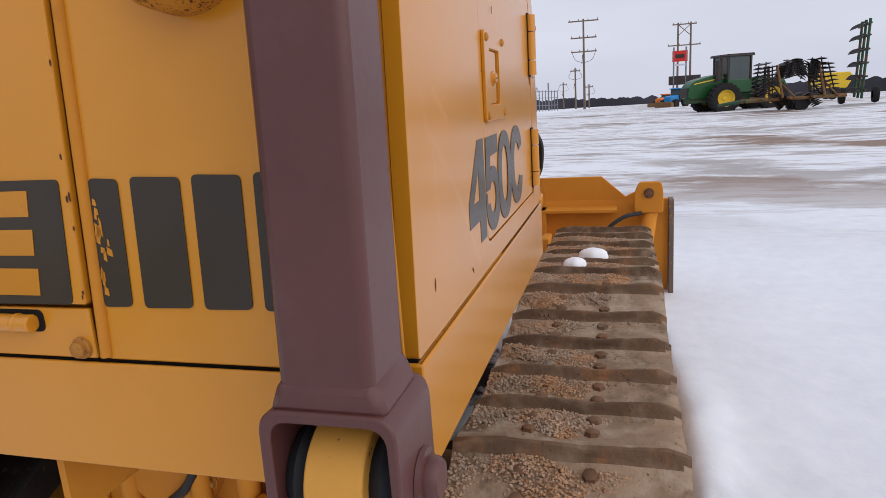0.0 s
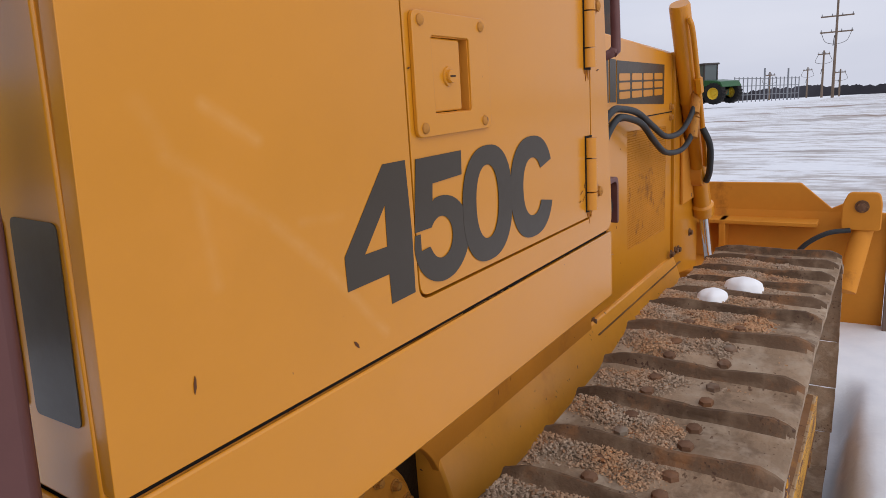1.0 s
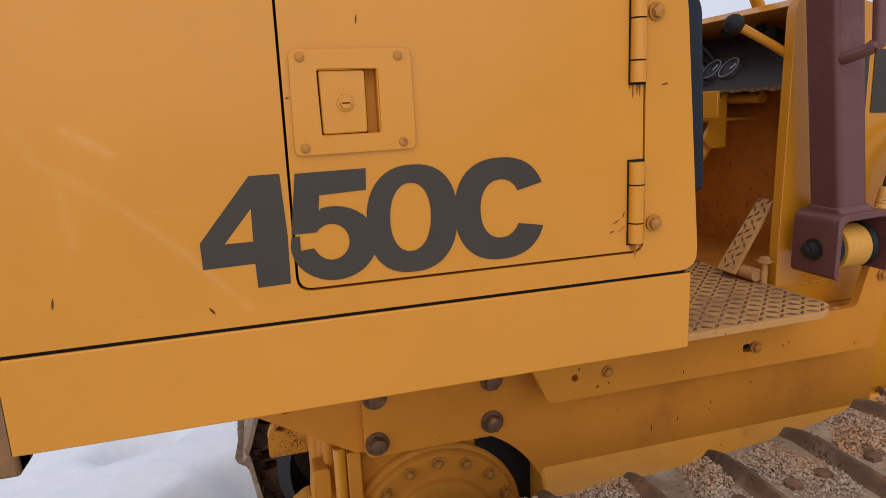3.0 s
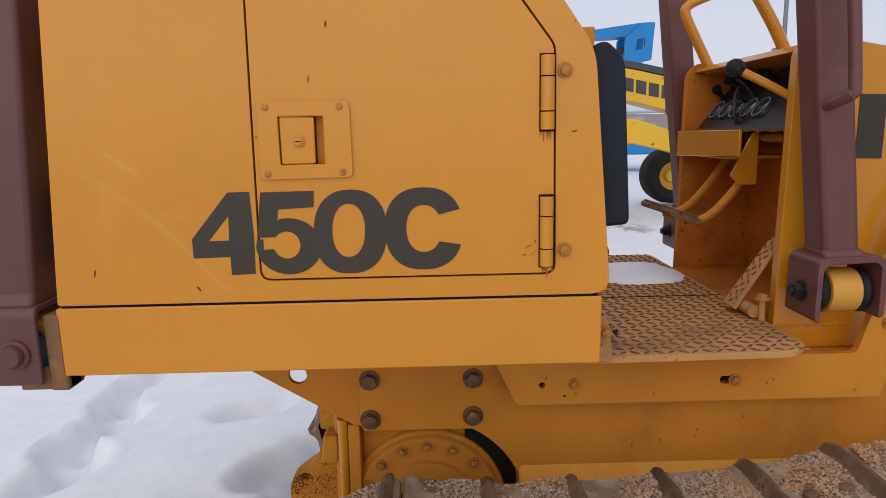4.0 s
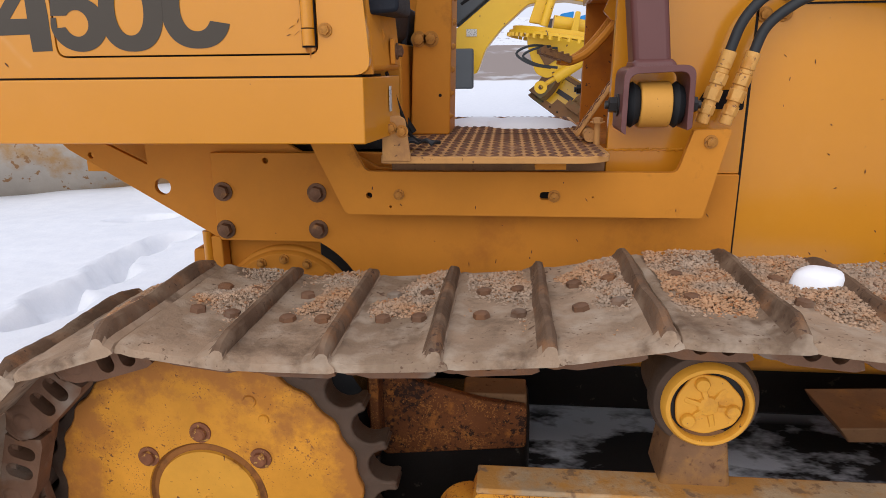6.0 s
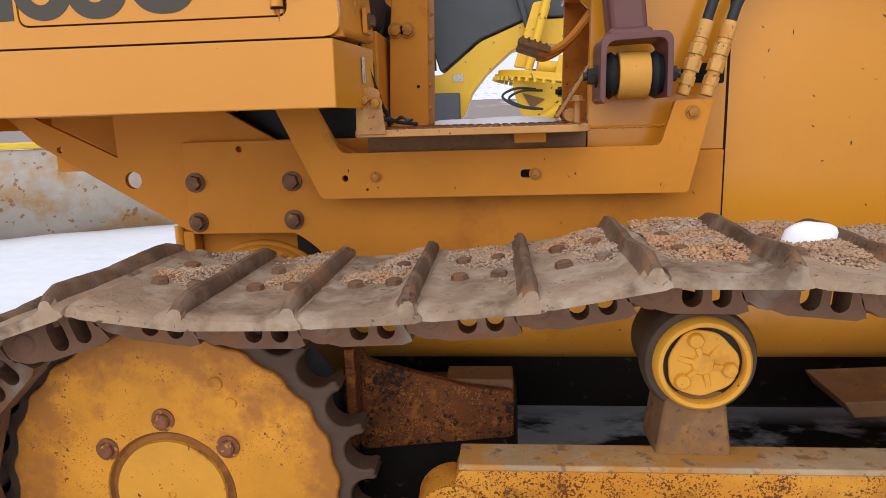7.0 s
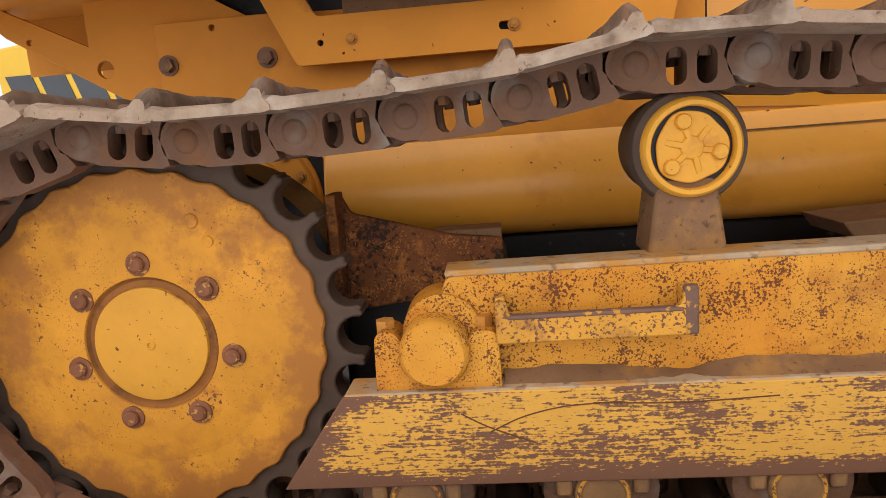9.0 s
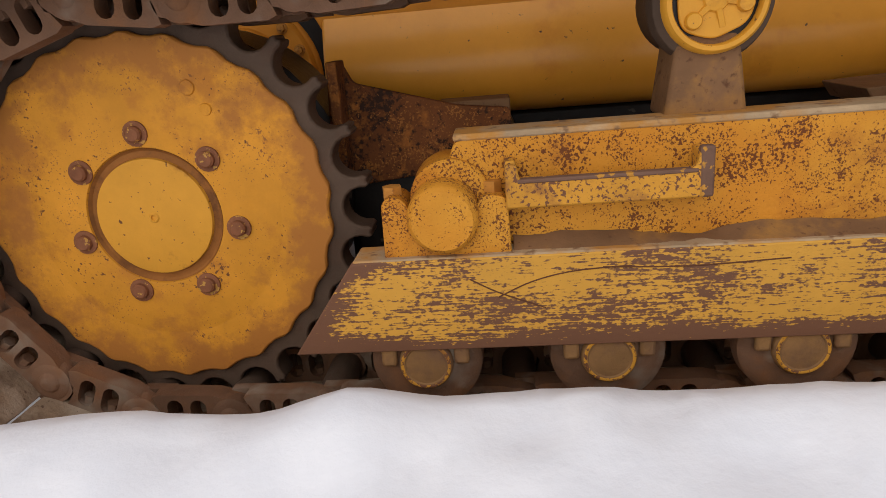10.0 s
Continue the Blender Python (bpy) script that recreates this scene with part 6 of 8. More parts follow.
for s2, y in ((1, -0.38), (-1, 2 * MID + 0.38)):
    bm = B()
    y0, y1 = sorted((y, y + 0.16 * s2))
    prism(bm, rounded([(y0, 0.60), (y1, 0.60), (y1, 0.72), (y1 - 0.025, 0.78), (y0 + 0.012, 0.78), (y0, 0.73)], 0.02), "x", 2.85, 2.88)
    box(bm, 2.88, 3.01, y0, y1, 0.60, 0.635)
    ear = part("tilt_ear", bm, paint_dull, blade, "yellow lug with a rusty pin", bevel=0.005)
    bm = B()
    bolt(bm, (2.849, (y0 + y1) / 2, 0.715), (-1, 0, 0), 0.022, 0.02)
    part("ear_pin", bm, bolt_steel, blade)
    bm = B()
    prism(bm, rounded([(2.91, 0.0), (3.015, 0.0), (3.07, 0.66), (2.95, 0.66)], 0.02), "y", *sorted((y - 0.065 * s2, y - 0.037 * s2)))
    part("end_bit", bm, guard_edge, blade, "worn brown steel end plate", bevel=0.003)
    bm = B()
    cyl(bm, (2.91, y + 0.07 * s2, 0.60), (2.77, y + 0.12 * s2, 0.32), 0.045, n=24)
    part("tilt_brace", bm, paint_dull, blade)
    bm = B()
    tube(bm, smooth_path([(2.85, y + 0.12 * s2, 0.60), (2.83, y + 0.22 * s2, 0.58), (2.83, y + 0.32 * s2, 0.50), (2.87, y + 0.38 * s2, 0.36)], 6), 0.012, 8)
    part("tilt_hose", bm, hose_mat, blade)
bm = B()
box(bm, 1.9, 2.97, 0.165, 0.265, 0.22, 0.36)
box(bm, 1.9, 2.97, 2 * MID - 0.265, 2 * MID - 0.165, 0.22, 0.36)
box(bm, 2.62, 2.97, 0.1, 2 * MID - 0.1, 0.22, 0.40)
part("push_frame", bm, paint_dull, dozer, "yellow push frame of box section", bevel=0.008)
bm = B()
box(bm, 2.50, 2.64, 0.235, 0.285, 0.36, 0.53)
part("rod_eye", bm, paint_dull, dozer, bevel=0.01)

# ==== the tracks ====
R_PIN = 0.343
HUB = Vector((0.0, 0, 0.340))
IDL = Vector((1.690, 0, 0.340))


def track_curve():
    out = []
    for a in range(270, 67, -4):
        out.append((HUB.x + R_PIN * math.cos(radians(a)), HUB.z + R_PIN * math.sin(radians(a))))
    top = [(0.133, 0.664), (0.294, 0.665), (0.468, 0.674), (0.624, 0.687), (0.787, 0.719), (0.950, 0.716), (1.12, 0.702), (1.30, 0.691), (1.50, 0.686)]
    start = len(out)
    out += top
    for a in range(92, -91, -4):
        out.append((IDL.x + R_PIN * math.cos(radians(a)), IDL.z + R_PIN * math.sin(radians(a))))
    out = out[start:] + out[:start]
    return out


curve = track_curve()
lens_c = [math.dist(curve[i], curve[(i + 1) % len(curve)]) for i in range(len(curve))]
TOTAL = sum(lens_c)
COUNT = round(TOTAL / 0.1630)
PITCH = TOTAL / COUNT


def along(s):
    s %= TOTAL
    for i, l in enumerate(lens_c):
        if s <= l:
            a, b = curve[i], curve[(i + 1) % len(curve)]
            return Vector((a[0] + (b[0] - a[0]) * s / l, a[1] + (b[1] - a[1]) * s / l))
        s -= l
    return Vector(curve[0])


PINS = [along(i * PITCH) for i in range(COUNT)]
SHOE_IN, SHOE_OUT = 0.120, -0.275
CHAIN_Y = -0.063


def shoe_mesh():
    """One shoe in its own space: u along the chain, y across, w outwards; the grouser at the leading edge."""
    bm = B()
    prof = [(-0.083, 0.036), (-0.080, 0.0445), (-0.070, 0.046), (-0.056, 0.042), (0.040, 0.041), (0.043, 0.0433), (0.0545, 0.0480), (0.0610, 0.0560), (0.0645, 0.0655), (0.0688, 0.0718), (0.0760, 0.0718), (0.0805, 0.0665), (0.0820, 0.0560), (0.082, 0.046), (0.090, 0.037), (0.0905, 0.031), (0.080, 0.028), (-0.060, 0.029), (-0.074, 0.031), (-0.082, 0.032)]
    ys = [SHOE_OUT, SHOE_OUT + 0.012, SHOE_OUT + 0.035] + [SHOE_OUT + 0.035 + (SHOE_IN - SHOE_OUT - 0.065) * k / 22 for k in range(1, 22)] + [SHOE_IN - 0.03, SHOE_IN - 0.01, SHOE_IN]
    rings = []
    for k, y in enumerate(ys):
        cut = min(0.42 + 0.58 * smoothstep(-0.012, 0.034, y - SHOE_OUT), 0.5 + 14 * (SHOE_IN - y))
        ring = []
        for u, w in prof:
            if w > 0.047:
                w = 0.0445 + (w - 0.0445) * cut
            bow = -0.004 if k == 0 else 0.0
            wear = 0.0022 * noise.noise((u * 30, y * 16, 0.4)) + 0.0012 * noise.noise((u * 80, y * 55, 2.4))
            if w > 0.06:
                wear -= 0.004 * (0.5 + noise.noise((y * 11, 3.3, 1.0)))
            edge = 0.003 * noise.noise((u * 22, 1.5, y)) if k == 0 else 0.0
            ring.append(bm.verts.new((u + wear * 0.8, y + edge, w + bow + wear)))
        rings.append(ring)
    for a, b in zip(rings, rings[1:]):
        for i in range(len(prof)):
            j = (i + 1) % len(prof)
            bm.faces.new((a[i], a[j], b[j], b[i]))
    bm.faces.new(rings[0])
    bm.faces.new(rings[-1][::-1])
    me = finish(bm, "track_shoe", shoe_steel, 30)
    me.materials.append(grouser_steel)
    for f in me.polygons:
        if f.center.z > 0.049 and f.center.x > 0.05:
            f.material_index = 1
    return me


def bolt_mesh():
    bm = B()
    cyl(bm, (0, 0, 0), (0, 0, 0.0085), 0.0148, 0.0132, n=6)
    cyl(bm, (0, 0, 0.0085), (0, 0, 0.0108), 0.0124, 0.0075, n=8)
    return finish(bm, "shoe_bolt", chain_steel, 30)


def link_mesh(outer):
    """A chain link's side plate with two windows and a pin boss at its rear end."""
    h = 0.0775
    bm = B()
    out = arc(-h, 0.0, 0.040, 100, 215, 8) + [(-0.05, -0.040), (0.045, -0.041), (0.058, -0.036), (h - 0.028, -0.012), (h - 0.036, 0.004), (h - 0.030, 0.030), (-0.06, 0.030)]
    prism(bm, out, "y", -0.018, 0.018, holes=[slot(-0.0215, -0.005, 0.0285, 0.052), slot(0.0195, -0.005, 0.0275, 0.052)])
    lathe(bm, [(0.0, 0.0262), (0.0125, 0.0256), (0.0165, 0.0236), (0.0185, 0.0212), (0.0215, 0.0206), (0.030, 0.0202), (0.0345, 0.0175), (0.0360, 0.010), (0.0362, 0.0)], (-h, 0, 0), (0, -1, 0), 24)
    for u in (-0.0215, 0.0195):
        cyl(bm, (u, 0, 0.008), (u, 0, 0.030), 0.0105, 0.0115, n=6)
    box(bm, h - 0.045, h + 0.012, 0.012, 0.030, -0.036, 0.030)
    return finish(bm, "chain_link", chain_steel, 35)


SHOE, SBOLT, LINK = shoe_mesh(), bolt_mesh(), link_mesh(True)
bmx = B()
cyl(bmx, (0, -0.075, 0), (0, 0.075, 0), 0.030, n=18)
BUSH = finish(bmx, "bushing", tooth_steel, 35)


def link_pose(i, y):
    a, b = PINS[i], PINS[(i + 1) % COUNT]
    u = (b - a).normalized()
    m = (a + b) / 2
    return Matrix(((u.x, 0, -u.y, m.x), (0, 1, 0, y), (u.y, 0, u.x, m.y), (0, 0, 0, 1)))


def run_track(s, my):
    y_shift = 0.0 if s == 1 else 2 * MID - 2 * CHAIN_Y
    for i in range(COUNT):
        wob = Matrix.Rotation(radians(RNG.uniform(-0.8, 0.8)), 4, "Y") @ Matrix.Translation((0, RNG.uniform(-0.002, 0.002), 0))
        shoe = part("track_shoe", SHOE, shoe_steel, dozer, "worn steel track shoe with one grouser", at=link_pose(i, y_shift) @ wob)
        for bu in (-0.029, 0.031):
            for by in (-0.118, -0.004):
                part("shoe_bolt", SBOLT, grouser_steel, shoe, at=Matrix.Translation((bu, by, 0.041)) @ Matrix.Rotation(RNG.uniform(0, 1), 4, "Z"))
        for y in (CHAIN_Y - 0.082, CHAIN_Y + 0.082):
            part("chain_link", LINK, chain_steel, dozer, at=link_pose(i, y_shift + y) @ (Matrix.Rotation(math.pi, 4, "Z") @ Matrix.Scale(1, 4) if y > CHAIN_Y and False else Matrix.Identity(4)))
        part("bushing", BUSH, tooth_steel, dozer, at=Matrix.Translation((PINS[i].x, y_shift + CHAIN_Y, PINS[i].y)))


both_sides(run_track)


def sprocket(s, my):
    c = CHAIN_Y if s == 1 else 2 * MID - CHAIN_Y
    n = 26
    phase = math.degrees(math.atan2(0.664 - 0.34, 0.133))
    pts = []
    for k in range(n):
        a0 = phase + k * 360 / n
        ring = [(-6.75, 0.355), (-6.0, 0.3585)]
        ring += [(math.degrees(math.atan2(0.0325 * math.sin(radians(q)), R_PIN - 0.0325 * math.cos(radians(q)))), math.hypot(0.0325 * math.sin(radians(q)), R_PIN - 0.0325 * math.cos(radians(q)))) for q in range(-100, 101, 20)]
        ring += [(6.0, 0.3585), (6.75, 0.355)]
        for da, r in ring:
            pts.append((HUB.x + r * math.cos(radians(a0 + da)), HUB.z + r * math.sin(radians(a0 + da))))
    bm = B()
    prism(bm, pts, "y", c - 0.026, c + 0.026, holes=[circle(0, 0.34, 0.2, 48)])
    part("sprocket_rim", bm, tooth_steel, dozer, "toothed dark steel sprocket rim", bevel=0.004)
    bm = B()
    disc = []
    for k in range(104):
        a = 360 * k / 104
        r = 0.294 - 0.008 * (0.5 + 0.5 * math.cos(radians((a - phase) * n))) + 0.003 * math.sin(radians(a * 3 + 40))
        disc.append((r * math.cos(radians(a)), 0.34 + r * math.sin(radians(a))))
    prism(bm, disc, "y", my(-0.099), my(-0.06), holes=[circle(0, 0.34, 0.112, 64)])
    part("sprocket_disc", bm, disc_paint, dozer, "yellow sprocket disc streaked with rust", bevel=0.004)
    bm = B()
    lathe(bm, [(0.222, 0.0975), (0.200, 0.1005), (0.168, 0.1035), (0.119, 0.1055), (0.1150, 0.1050), (0.1130, 0.1010), (0.1125, 0.096)], (0, 0 if s == 1 else 2 * MID, 0.34), (0, -s, 0), 64)
    part("hub_ring", bm, disc_paint, dozer)
    bm = B()
    lathe(bm, [(0.0, 0.1055), (0.004, 0.1055), (0.005, 0.1085), (0.007, 0.1085), (0.009, 0.1065), (0.092, 0.1070), (0.0965, 0.1055), (0.0985, 0.0965)], (0.0, 0 if s == 1 else 2 * MID, 0.34), (0, -s, 0), 64)
    part("hub_cap", bm, cap_paint, dozer, "round yellow hub cap")
    bm = B()
    lathe(bm, [(0.0980, 0.1000), (0.1020, 0.0975), (0.1085, 0.0975), (0.1130, 0.1025), (0.113, 0.095), (0.0980, 0.095)], (0.0, 0 if s == 1 else 2 * MID, 0.34), (0, -s, 0), 64)
    part("hub_groove", bm, groove_rust, dozer)
    for k in range(7):
        a = radians(92 + k * 360 / 7)
        bm = B()
        p = (0.137 * math.cos(a) + 0.004, my(-0.1045), 0.34 + 0.137 * math.sin(a))
        lathe(bm, [(0.0, 0.013), (0.010, 0.013), (0.013, 0.010), (0.0135, 0.004), (0.020, 0.003), (0.0205, 0.0)], p, (0, -s, 0), 18)
        part("hub_bolt", bm, sprocket_bolt, dozer, "rust-red hub bolt with a washer")
    for x, z, r in ((0.095, 0.540, 0.011), (0.118, 0.505, 0.009)):
        bm = B()
        lathe(bm, [(0.0, 0.001), (r * 0.7, 0.002), (r, 0.003), (r * 1.15, 0.0)], (x, my(-0.099), z), (0, -s, 0), 18)
        part("plug", bm, disc_paint, dozer)


both_sides(sprocket)


def undercarriage(s, my):
    # track frame
    bm = B()
    prism(bm, rounded([(0.47, 0.300), (0.49, 0.40), (0.505, 0.447), (1.62, 0.449), (1.62, 0.262), (0.47, 0.262)], [0.004, 0.02, 0.018, 0.018, 0.01, 0.004]), "y", my(-0.192), my(-0.120))
    part("track_frame", bm, paint_worn, dozer, "yellow track frame eaten by rust spots", bevel=0.008)
    bm = B()
    prism(bm, rounded([(0.503, 0.4520), (1.62, 0.4540), (1.62, 0.4440), (0.503, 0.4420)], 0.004), "y", my(-0.1935), my(-0.124))
    part("frame_dust", bm, dust_mat, dozer, "grey dust lying on the frame", bevel=0.003)
    bm = B()
    prism(bm, [(0.247, 0.147), (0.348, 0.287), (1.62, 0.280), (1.62, 0.139)], "y", my(-0.240), my(-0.226))
    part("roller_guard", bm, paint_scraped, dozer, "long yellow guard plate scraped to brown steel", bevel=0.002)
    bm = B()
    prism(bm, [(0.345, 0.274), (0.350, 0.2895), (1.62, 0.2825), (1.62, 0.268)], "y", my(-0.238), my(-0.17))
    part("guard_top", bm, dust_mat, dozer, bevel=0.003)
    # long curved scratches across the guard
    if s == 1:
        for pts in ([(0.515, 0.255), (0.55, 0.235), (0.585, 0.220), (0.62, 0.206)], [(0.555, 0.226), (0.60, 0.246), (0.65, 0.258), (0.70, 0.262), (0.74, 0.263)], [(0.70, 0.263), (0.82, 0.258), (0.95, 0.262)]):
            bm = B()
            tube(bm, smooth_path([(x, -0.2402, z) for x, z in pts], 6), 0.0011, 5)
            part("scratch", bm, dark_chip, dozer, "fine dark scratch")
    # pivot cap
    bm = B()
    prism(bm, rounded([(0.395, 0.274), (0.398, 0.368), (0.410, 0.378), (0.430, 0.372), (0.438, 0.352), (0.530, 0.356), (0.540, 0.372), (0.574, 0.368), (0.577, 0.274)], [0.002, 0.01, 0.01, 0.01, 0.01, 0.01, 0.01, 0.012, 0.002]), "y", my(-0.226), my(-0.16))
    part("pivot_block", bm, paint_worn, dozer, "cast yellow pivot block", bevel=0.006)
    bm = B()
    lathe(bm, [(0.0, 0.062), (0.042, 0.062), (0.047, 0.057), (0.050, 0.05), (0.052, 0.0)], (0.484, my(-0.19), 0.345), (0, -s, 0), 32)
    part("pivot_cap", bm, paint_worn, dozer, "round pivot cap with worn rim")
    bm = B()
    lathe(bm, [(0.0, 0.074), (0.054, 0.074), (0.058, 0.070), (0.060, 0.0)], (0.494, my(-0.130), 0.362), (0, -s, 0), 36)
    part("pivot_tube", bm, paint_worn, dozer)
    for x in (0.411, 0.553):
        bm = B()
        cyl(bm, (x, my(-0.195), 0.365), (x, my(-0.195), 0.386), 0.0145, n=6)
        part("bolt", bm, bolt_yellow, dozer)
    # step bar welded on the frame
    bm = B()
    prism(bm, rounded([(0.572, 0.352), (0.842, 0.352), (0.845, 0.418), (0.828, 0.420), (0.824, 0.392), (0.592, 0.388), (0.588, 0.412), (0.572, 0.414)], [0.004, 0.004, 0.008, 0.004, 0.012, 0.012, 0.004, 0.008]), "y", my(-0.2365), my(-0.2245))
    box_y = sorted((my(-0.2245), my(-0.184)))
    for x0 in (0.572, 0.828):
        box(bm, x0, x0 + 0.015, *box_y, 0.354, 0.416)
    step = part("step_bar", bm, step_paint, dozer, "flat step bar worn to bare steel", bevel=0.003)
    bm = B()
    ybox(bm, my, 0.588, 0.826, -0.2378, -0.2225, 0.3865, 0.3925)
    part("worn_edge", bm, bare_edge, step, "bare brown upper edge", bevel=0.002)
    bm = B()
    ybox(bm, my, 0.827, 0.8462, -0.2378, -0.2225, 0.352, 0.4215)
    part("worn_edge", bm, bare_edge, step, "bare brown end", bevel=0.004)
    # carrier roller on its bracket
    cx, cz = 0.861, 0.600
    bm = B()
    lathe(bm, [(0.0, -0.06), (0.070, -0.06), (0.076, -0.05), (0.076, 0.04), (0.084, 0.045), (0.085, 0.062), (0.080, 0.075), (0.070, 0.08)], (cx, my(-0.075), cz), (0, -s, 0), 40)
    part("carrier_roller", bm, tooth_steel, dozer, "polished steel carrier roller", bevel=0.001)
    bm = B()
    lathe(bm, [(0.0572, 0.079), (0.0574, 0.091), (0.0592, 0.0945), (0.065, 0.0945), (0.069, 0.090), (0.071, 0.078)], (cx, my(-0.075), cz), (0, -s, 0), 48)
    part("roller_rim", bm, cap_yellow, dozer, "yellow rim with scuffed edge")
    bm = B()
    lathe(bm, [(0.0, 0.0795), (0.0582, 0.0795)], (cx, my(-0.075), cz), (0, -s, 0), 40)
    part("roller_gap", bm, greasy, dozer)
    bm = B()
    star = []
    for k in range(72):
        a = k * 5
        lobe = max(math.cos(radians(a - b)) for b in (108, -12, 222))
        r = 0.0478 + 0.0050 * max(0.0, lobe) ** 5 + 0.0009 * math.sin(radians(a * 7))
        star.append((cx + r * math.cos(radians(a)), cz + r * math.sin(radians(a))))
    prism(bm, star, "y", my(-0.155), my(-0.161))
    cap = part("roller_cap", bm, cap_yellow, dozer, "cast yellow roller cap with ribs and three bolts", bevel=0.002)
    bm = B()
    lathe(bm, [(0.0, 0.0925), (0.008, 0.092), (0.017, 0.0895), (0.020, 0.0855)], (cx, my(-0.075), cz), (0, -s, 0), 6)
    part("cap_boss", bm, cap_yellow, cap)
    for a in (108, 48, -12, 222, 165, 285):
        e, f = Vector((math.cos(radians(a)), 0, math.sin(radians(a)))), Vector((-math.sin(radians(a)), 0, math.cos(radians(a)))) * 0.0055
        c0, c1 = Vector((cx, my(-0.160), cz)) + e * 0.014, Vector((cx, my(-0.160), cz)) + e * 0.037
        up = Vector((0, my(-0.006) - my(0), 0))
        bm = B()
        loft(bm, [c0 - f, c1 - f, c1 + f, c0 + f], [c0 - f * 0.6 + up, c1 - f * 0.6 + up * 0.3, c1 + f * 0.6 + up * 0.3, c0 + f * 0.6 + up])
        part("cap_rib", bm, cap_yellow, cap)
    for a in (108, -12, 222):
        bm = B()
        lathe(bm, [(0.0, 0.0075), (0.0095, 0.0072), (0.0112, 0.005), (0.0118, 0.0)], (cx + 0.0385 * math.cos(radians(a)), my(-0.161), cz + 0.0385 * math.sin(radians(a))), (0, -s, 0), 16)
        part("roller_bolt", bm, cap_yellow, cap)
    bm = B()
    prism(bm, rounded([(cx - 0.062, 0.445), (cx - 0.046, 0.56), (cx + 0.036, 0.56), (cx + 0.052, 0.445)], 0.01), "y", my(-0.155), my(-0.06))
    part("roller_bracket", bm, bracket_rust, dozer, "rusty carrier roller bracket", bevel=0.006)
    # bottom rollers
    for x in (0.440, 0.710, 0.980, 1.25, 1.50):
        bm = B()
        lathe(bm, [(0.0, 0.0), (0.046, 0.0), (0.050, -0.002), (0.062, -0.003), (0.078, -0.006), (0.084, -0.012), (0.086, -0.034), (0.074, -0.046), (0.071, -0.21), (0.086, -0.22), (0.084, -0.25), (0.0, -0.26)], (x, my(-0.226), 0.119), (0, -s, 0), 40)
        roller = part("track_roller", bm, chain_steel, dozer, "brown steel bottom roller")
        bm = B()
        lathe(bm, [(0.0, 0.009), (0.030, 0.009), (0.032, 0.011), (0.037, 0.011), (0.040, 0.007), (0.041, 0.0)], (x, my(-0.226), 0.119), (0, -s, 0), 32)
        part("roller_cap", bm, cap_mat, roller, "small yellow end cap worn brown")
        bm = B()
        lathe(bm, [(0.0325, 0.0108), (0.034, 0.0118), (0.0365, 0.0118), (0.038, 0.0104)], (x, my(-0.226), 0.119), (0, -s, 0), 32)
        part("cap_ring", bm, step_paint, roller, "thin worn yellow ring")
        bm = B()
        ybox(bm, my, x - 0.066, x - 0.043, -0.236, -0.224, 0.118, 0.160)
        part("roller_yoke", bm, cap_mat, roller, bevel=0.005)
        bm = B()
        ybox(bm, my, x + 0.043, x + 0.066, -0.236, -0.224, 0.118, 0.160)
        part("roller_yoke", bm, cap_mat, roller, bevel=0.005)
    # front idler
    bm = B()
    lathe(bm, [(0.0, 0.05), (0.06, 0.05), (0.07, 0.03), (0.24, 0.02), (0.25, 0.045), (0.300, 0.045), (0.305, 0.0), (0.300, -0.045), (0.25, -0.045), (0.0, -0.03)], (IDL.x, my(CHAIN_Y), IDL.z), (0, -s, 0), 48)
    part("idler", bm, paint_worn, dozer)
    # rusted plate and greasy recess between sprocket and frame
    bm = B()
    prism(bm, rounded([(0.272, 0.545), (0.298, 0.552), (0.315, 0.515), (0.50, 0.463), (0.592, 0.452), (0.592, 0.36), (0.30, 0.33), (0.262, 0.40)], 0.01), "y", my(0.075), my(0.095))
    box(bm, 0.284, 0.302, *sorted((my(0.02), my(0.09))), 0.36, 0.556)
    part("rust_plate", bm, rusty, dozer, "deeply rusted brown guard plate", bevel=0.003)
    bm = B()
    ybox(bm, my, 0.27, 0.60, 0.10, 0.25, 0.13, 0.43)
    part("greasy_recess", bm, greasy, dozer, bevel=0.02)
    bm = B()
    ybox(bm, my, 0.462, 0.592, 0.097, 0.17, 0.36, 0.468)
    part("stop_block", bm, bracket_rust, dozer, bevel=0.004)
    bm = B()
    prism(bm, [(1.200, 0.412), (1.62, 0.428), (1.62, 0.462), (1.180, 0.442)], "y", my(0.06), my(0.22))
    part("frame_plank", bm, bracket_rust, dozer, bevel=0.003)
    # dirt caked in the corner between frame and guard
    bm = B()
    grid = []
    for i in range(90):
        x = 0.580 + i * 0.0115
        top = 0.014 + 0.013 * noise.noise((x * 9, 0.5, 2.0)) + 0.006 * noise.noise((x * 40, 1.5, 2.0))
        grid.append([bm.verts.new((x, my(-0.193 - q), 0.2855 + z)) for q, z in ((0.0, max(0.003, top)), (0.008, max(0.002, top * 0.75)), (0.020, max(0.001, top * 0.35)), (0.036, 0.0))])
    for a, b in zip(grid, grid[1:]):
        for k in range(3):
            bm.faces.new((a[k], a[k + 1], b[k + 1], b[k]))
    part("caked_dirt", bm, bracket_rust, dozer, "brown dirt caked along the frame", smooth=180)


both_sides(undercarriage)

# black guard block below the belly
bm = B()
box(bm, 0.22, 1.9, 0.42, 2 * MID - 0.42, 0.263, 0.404)
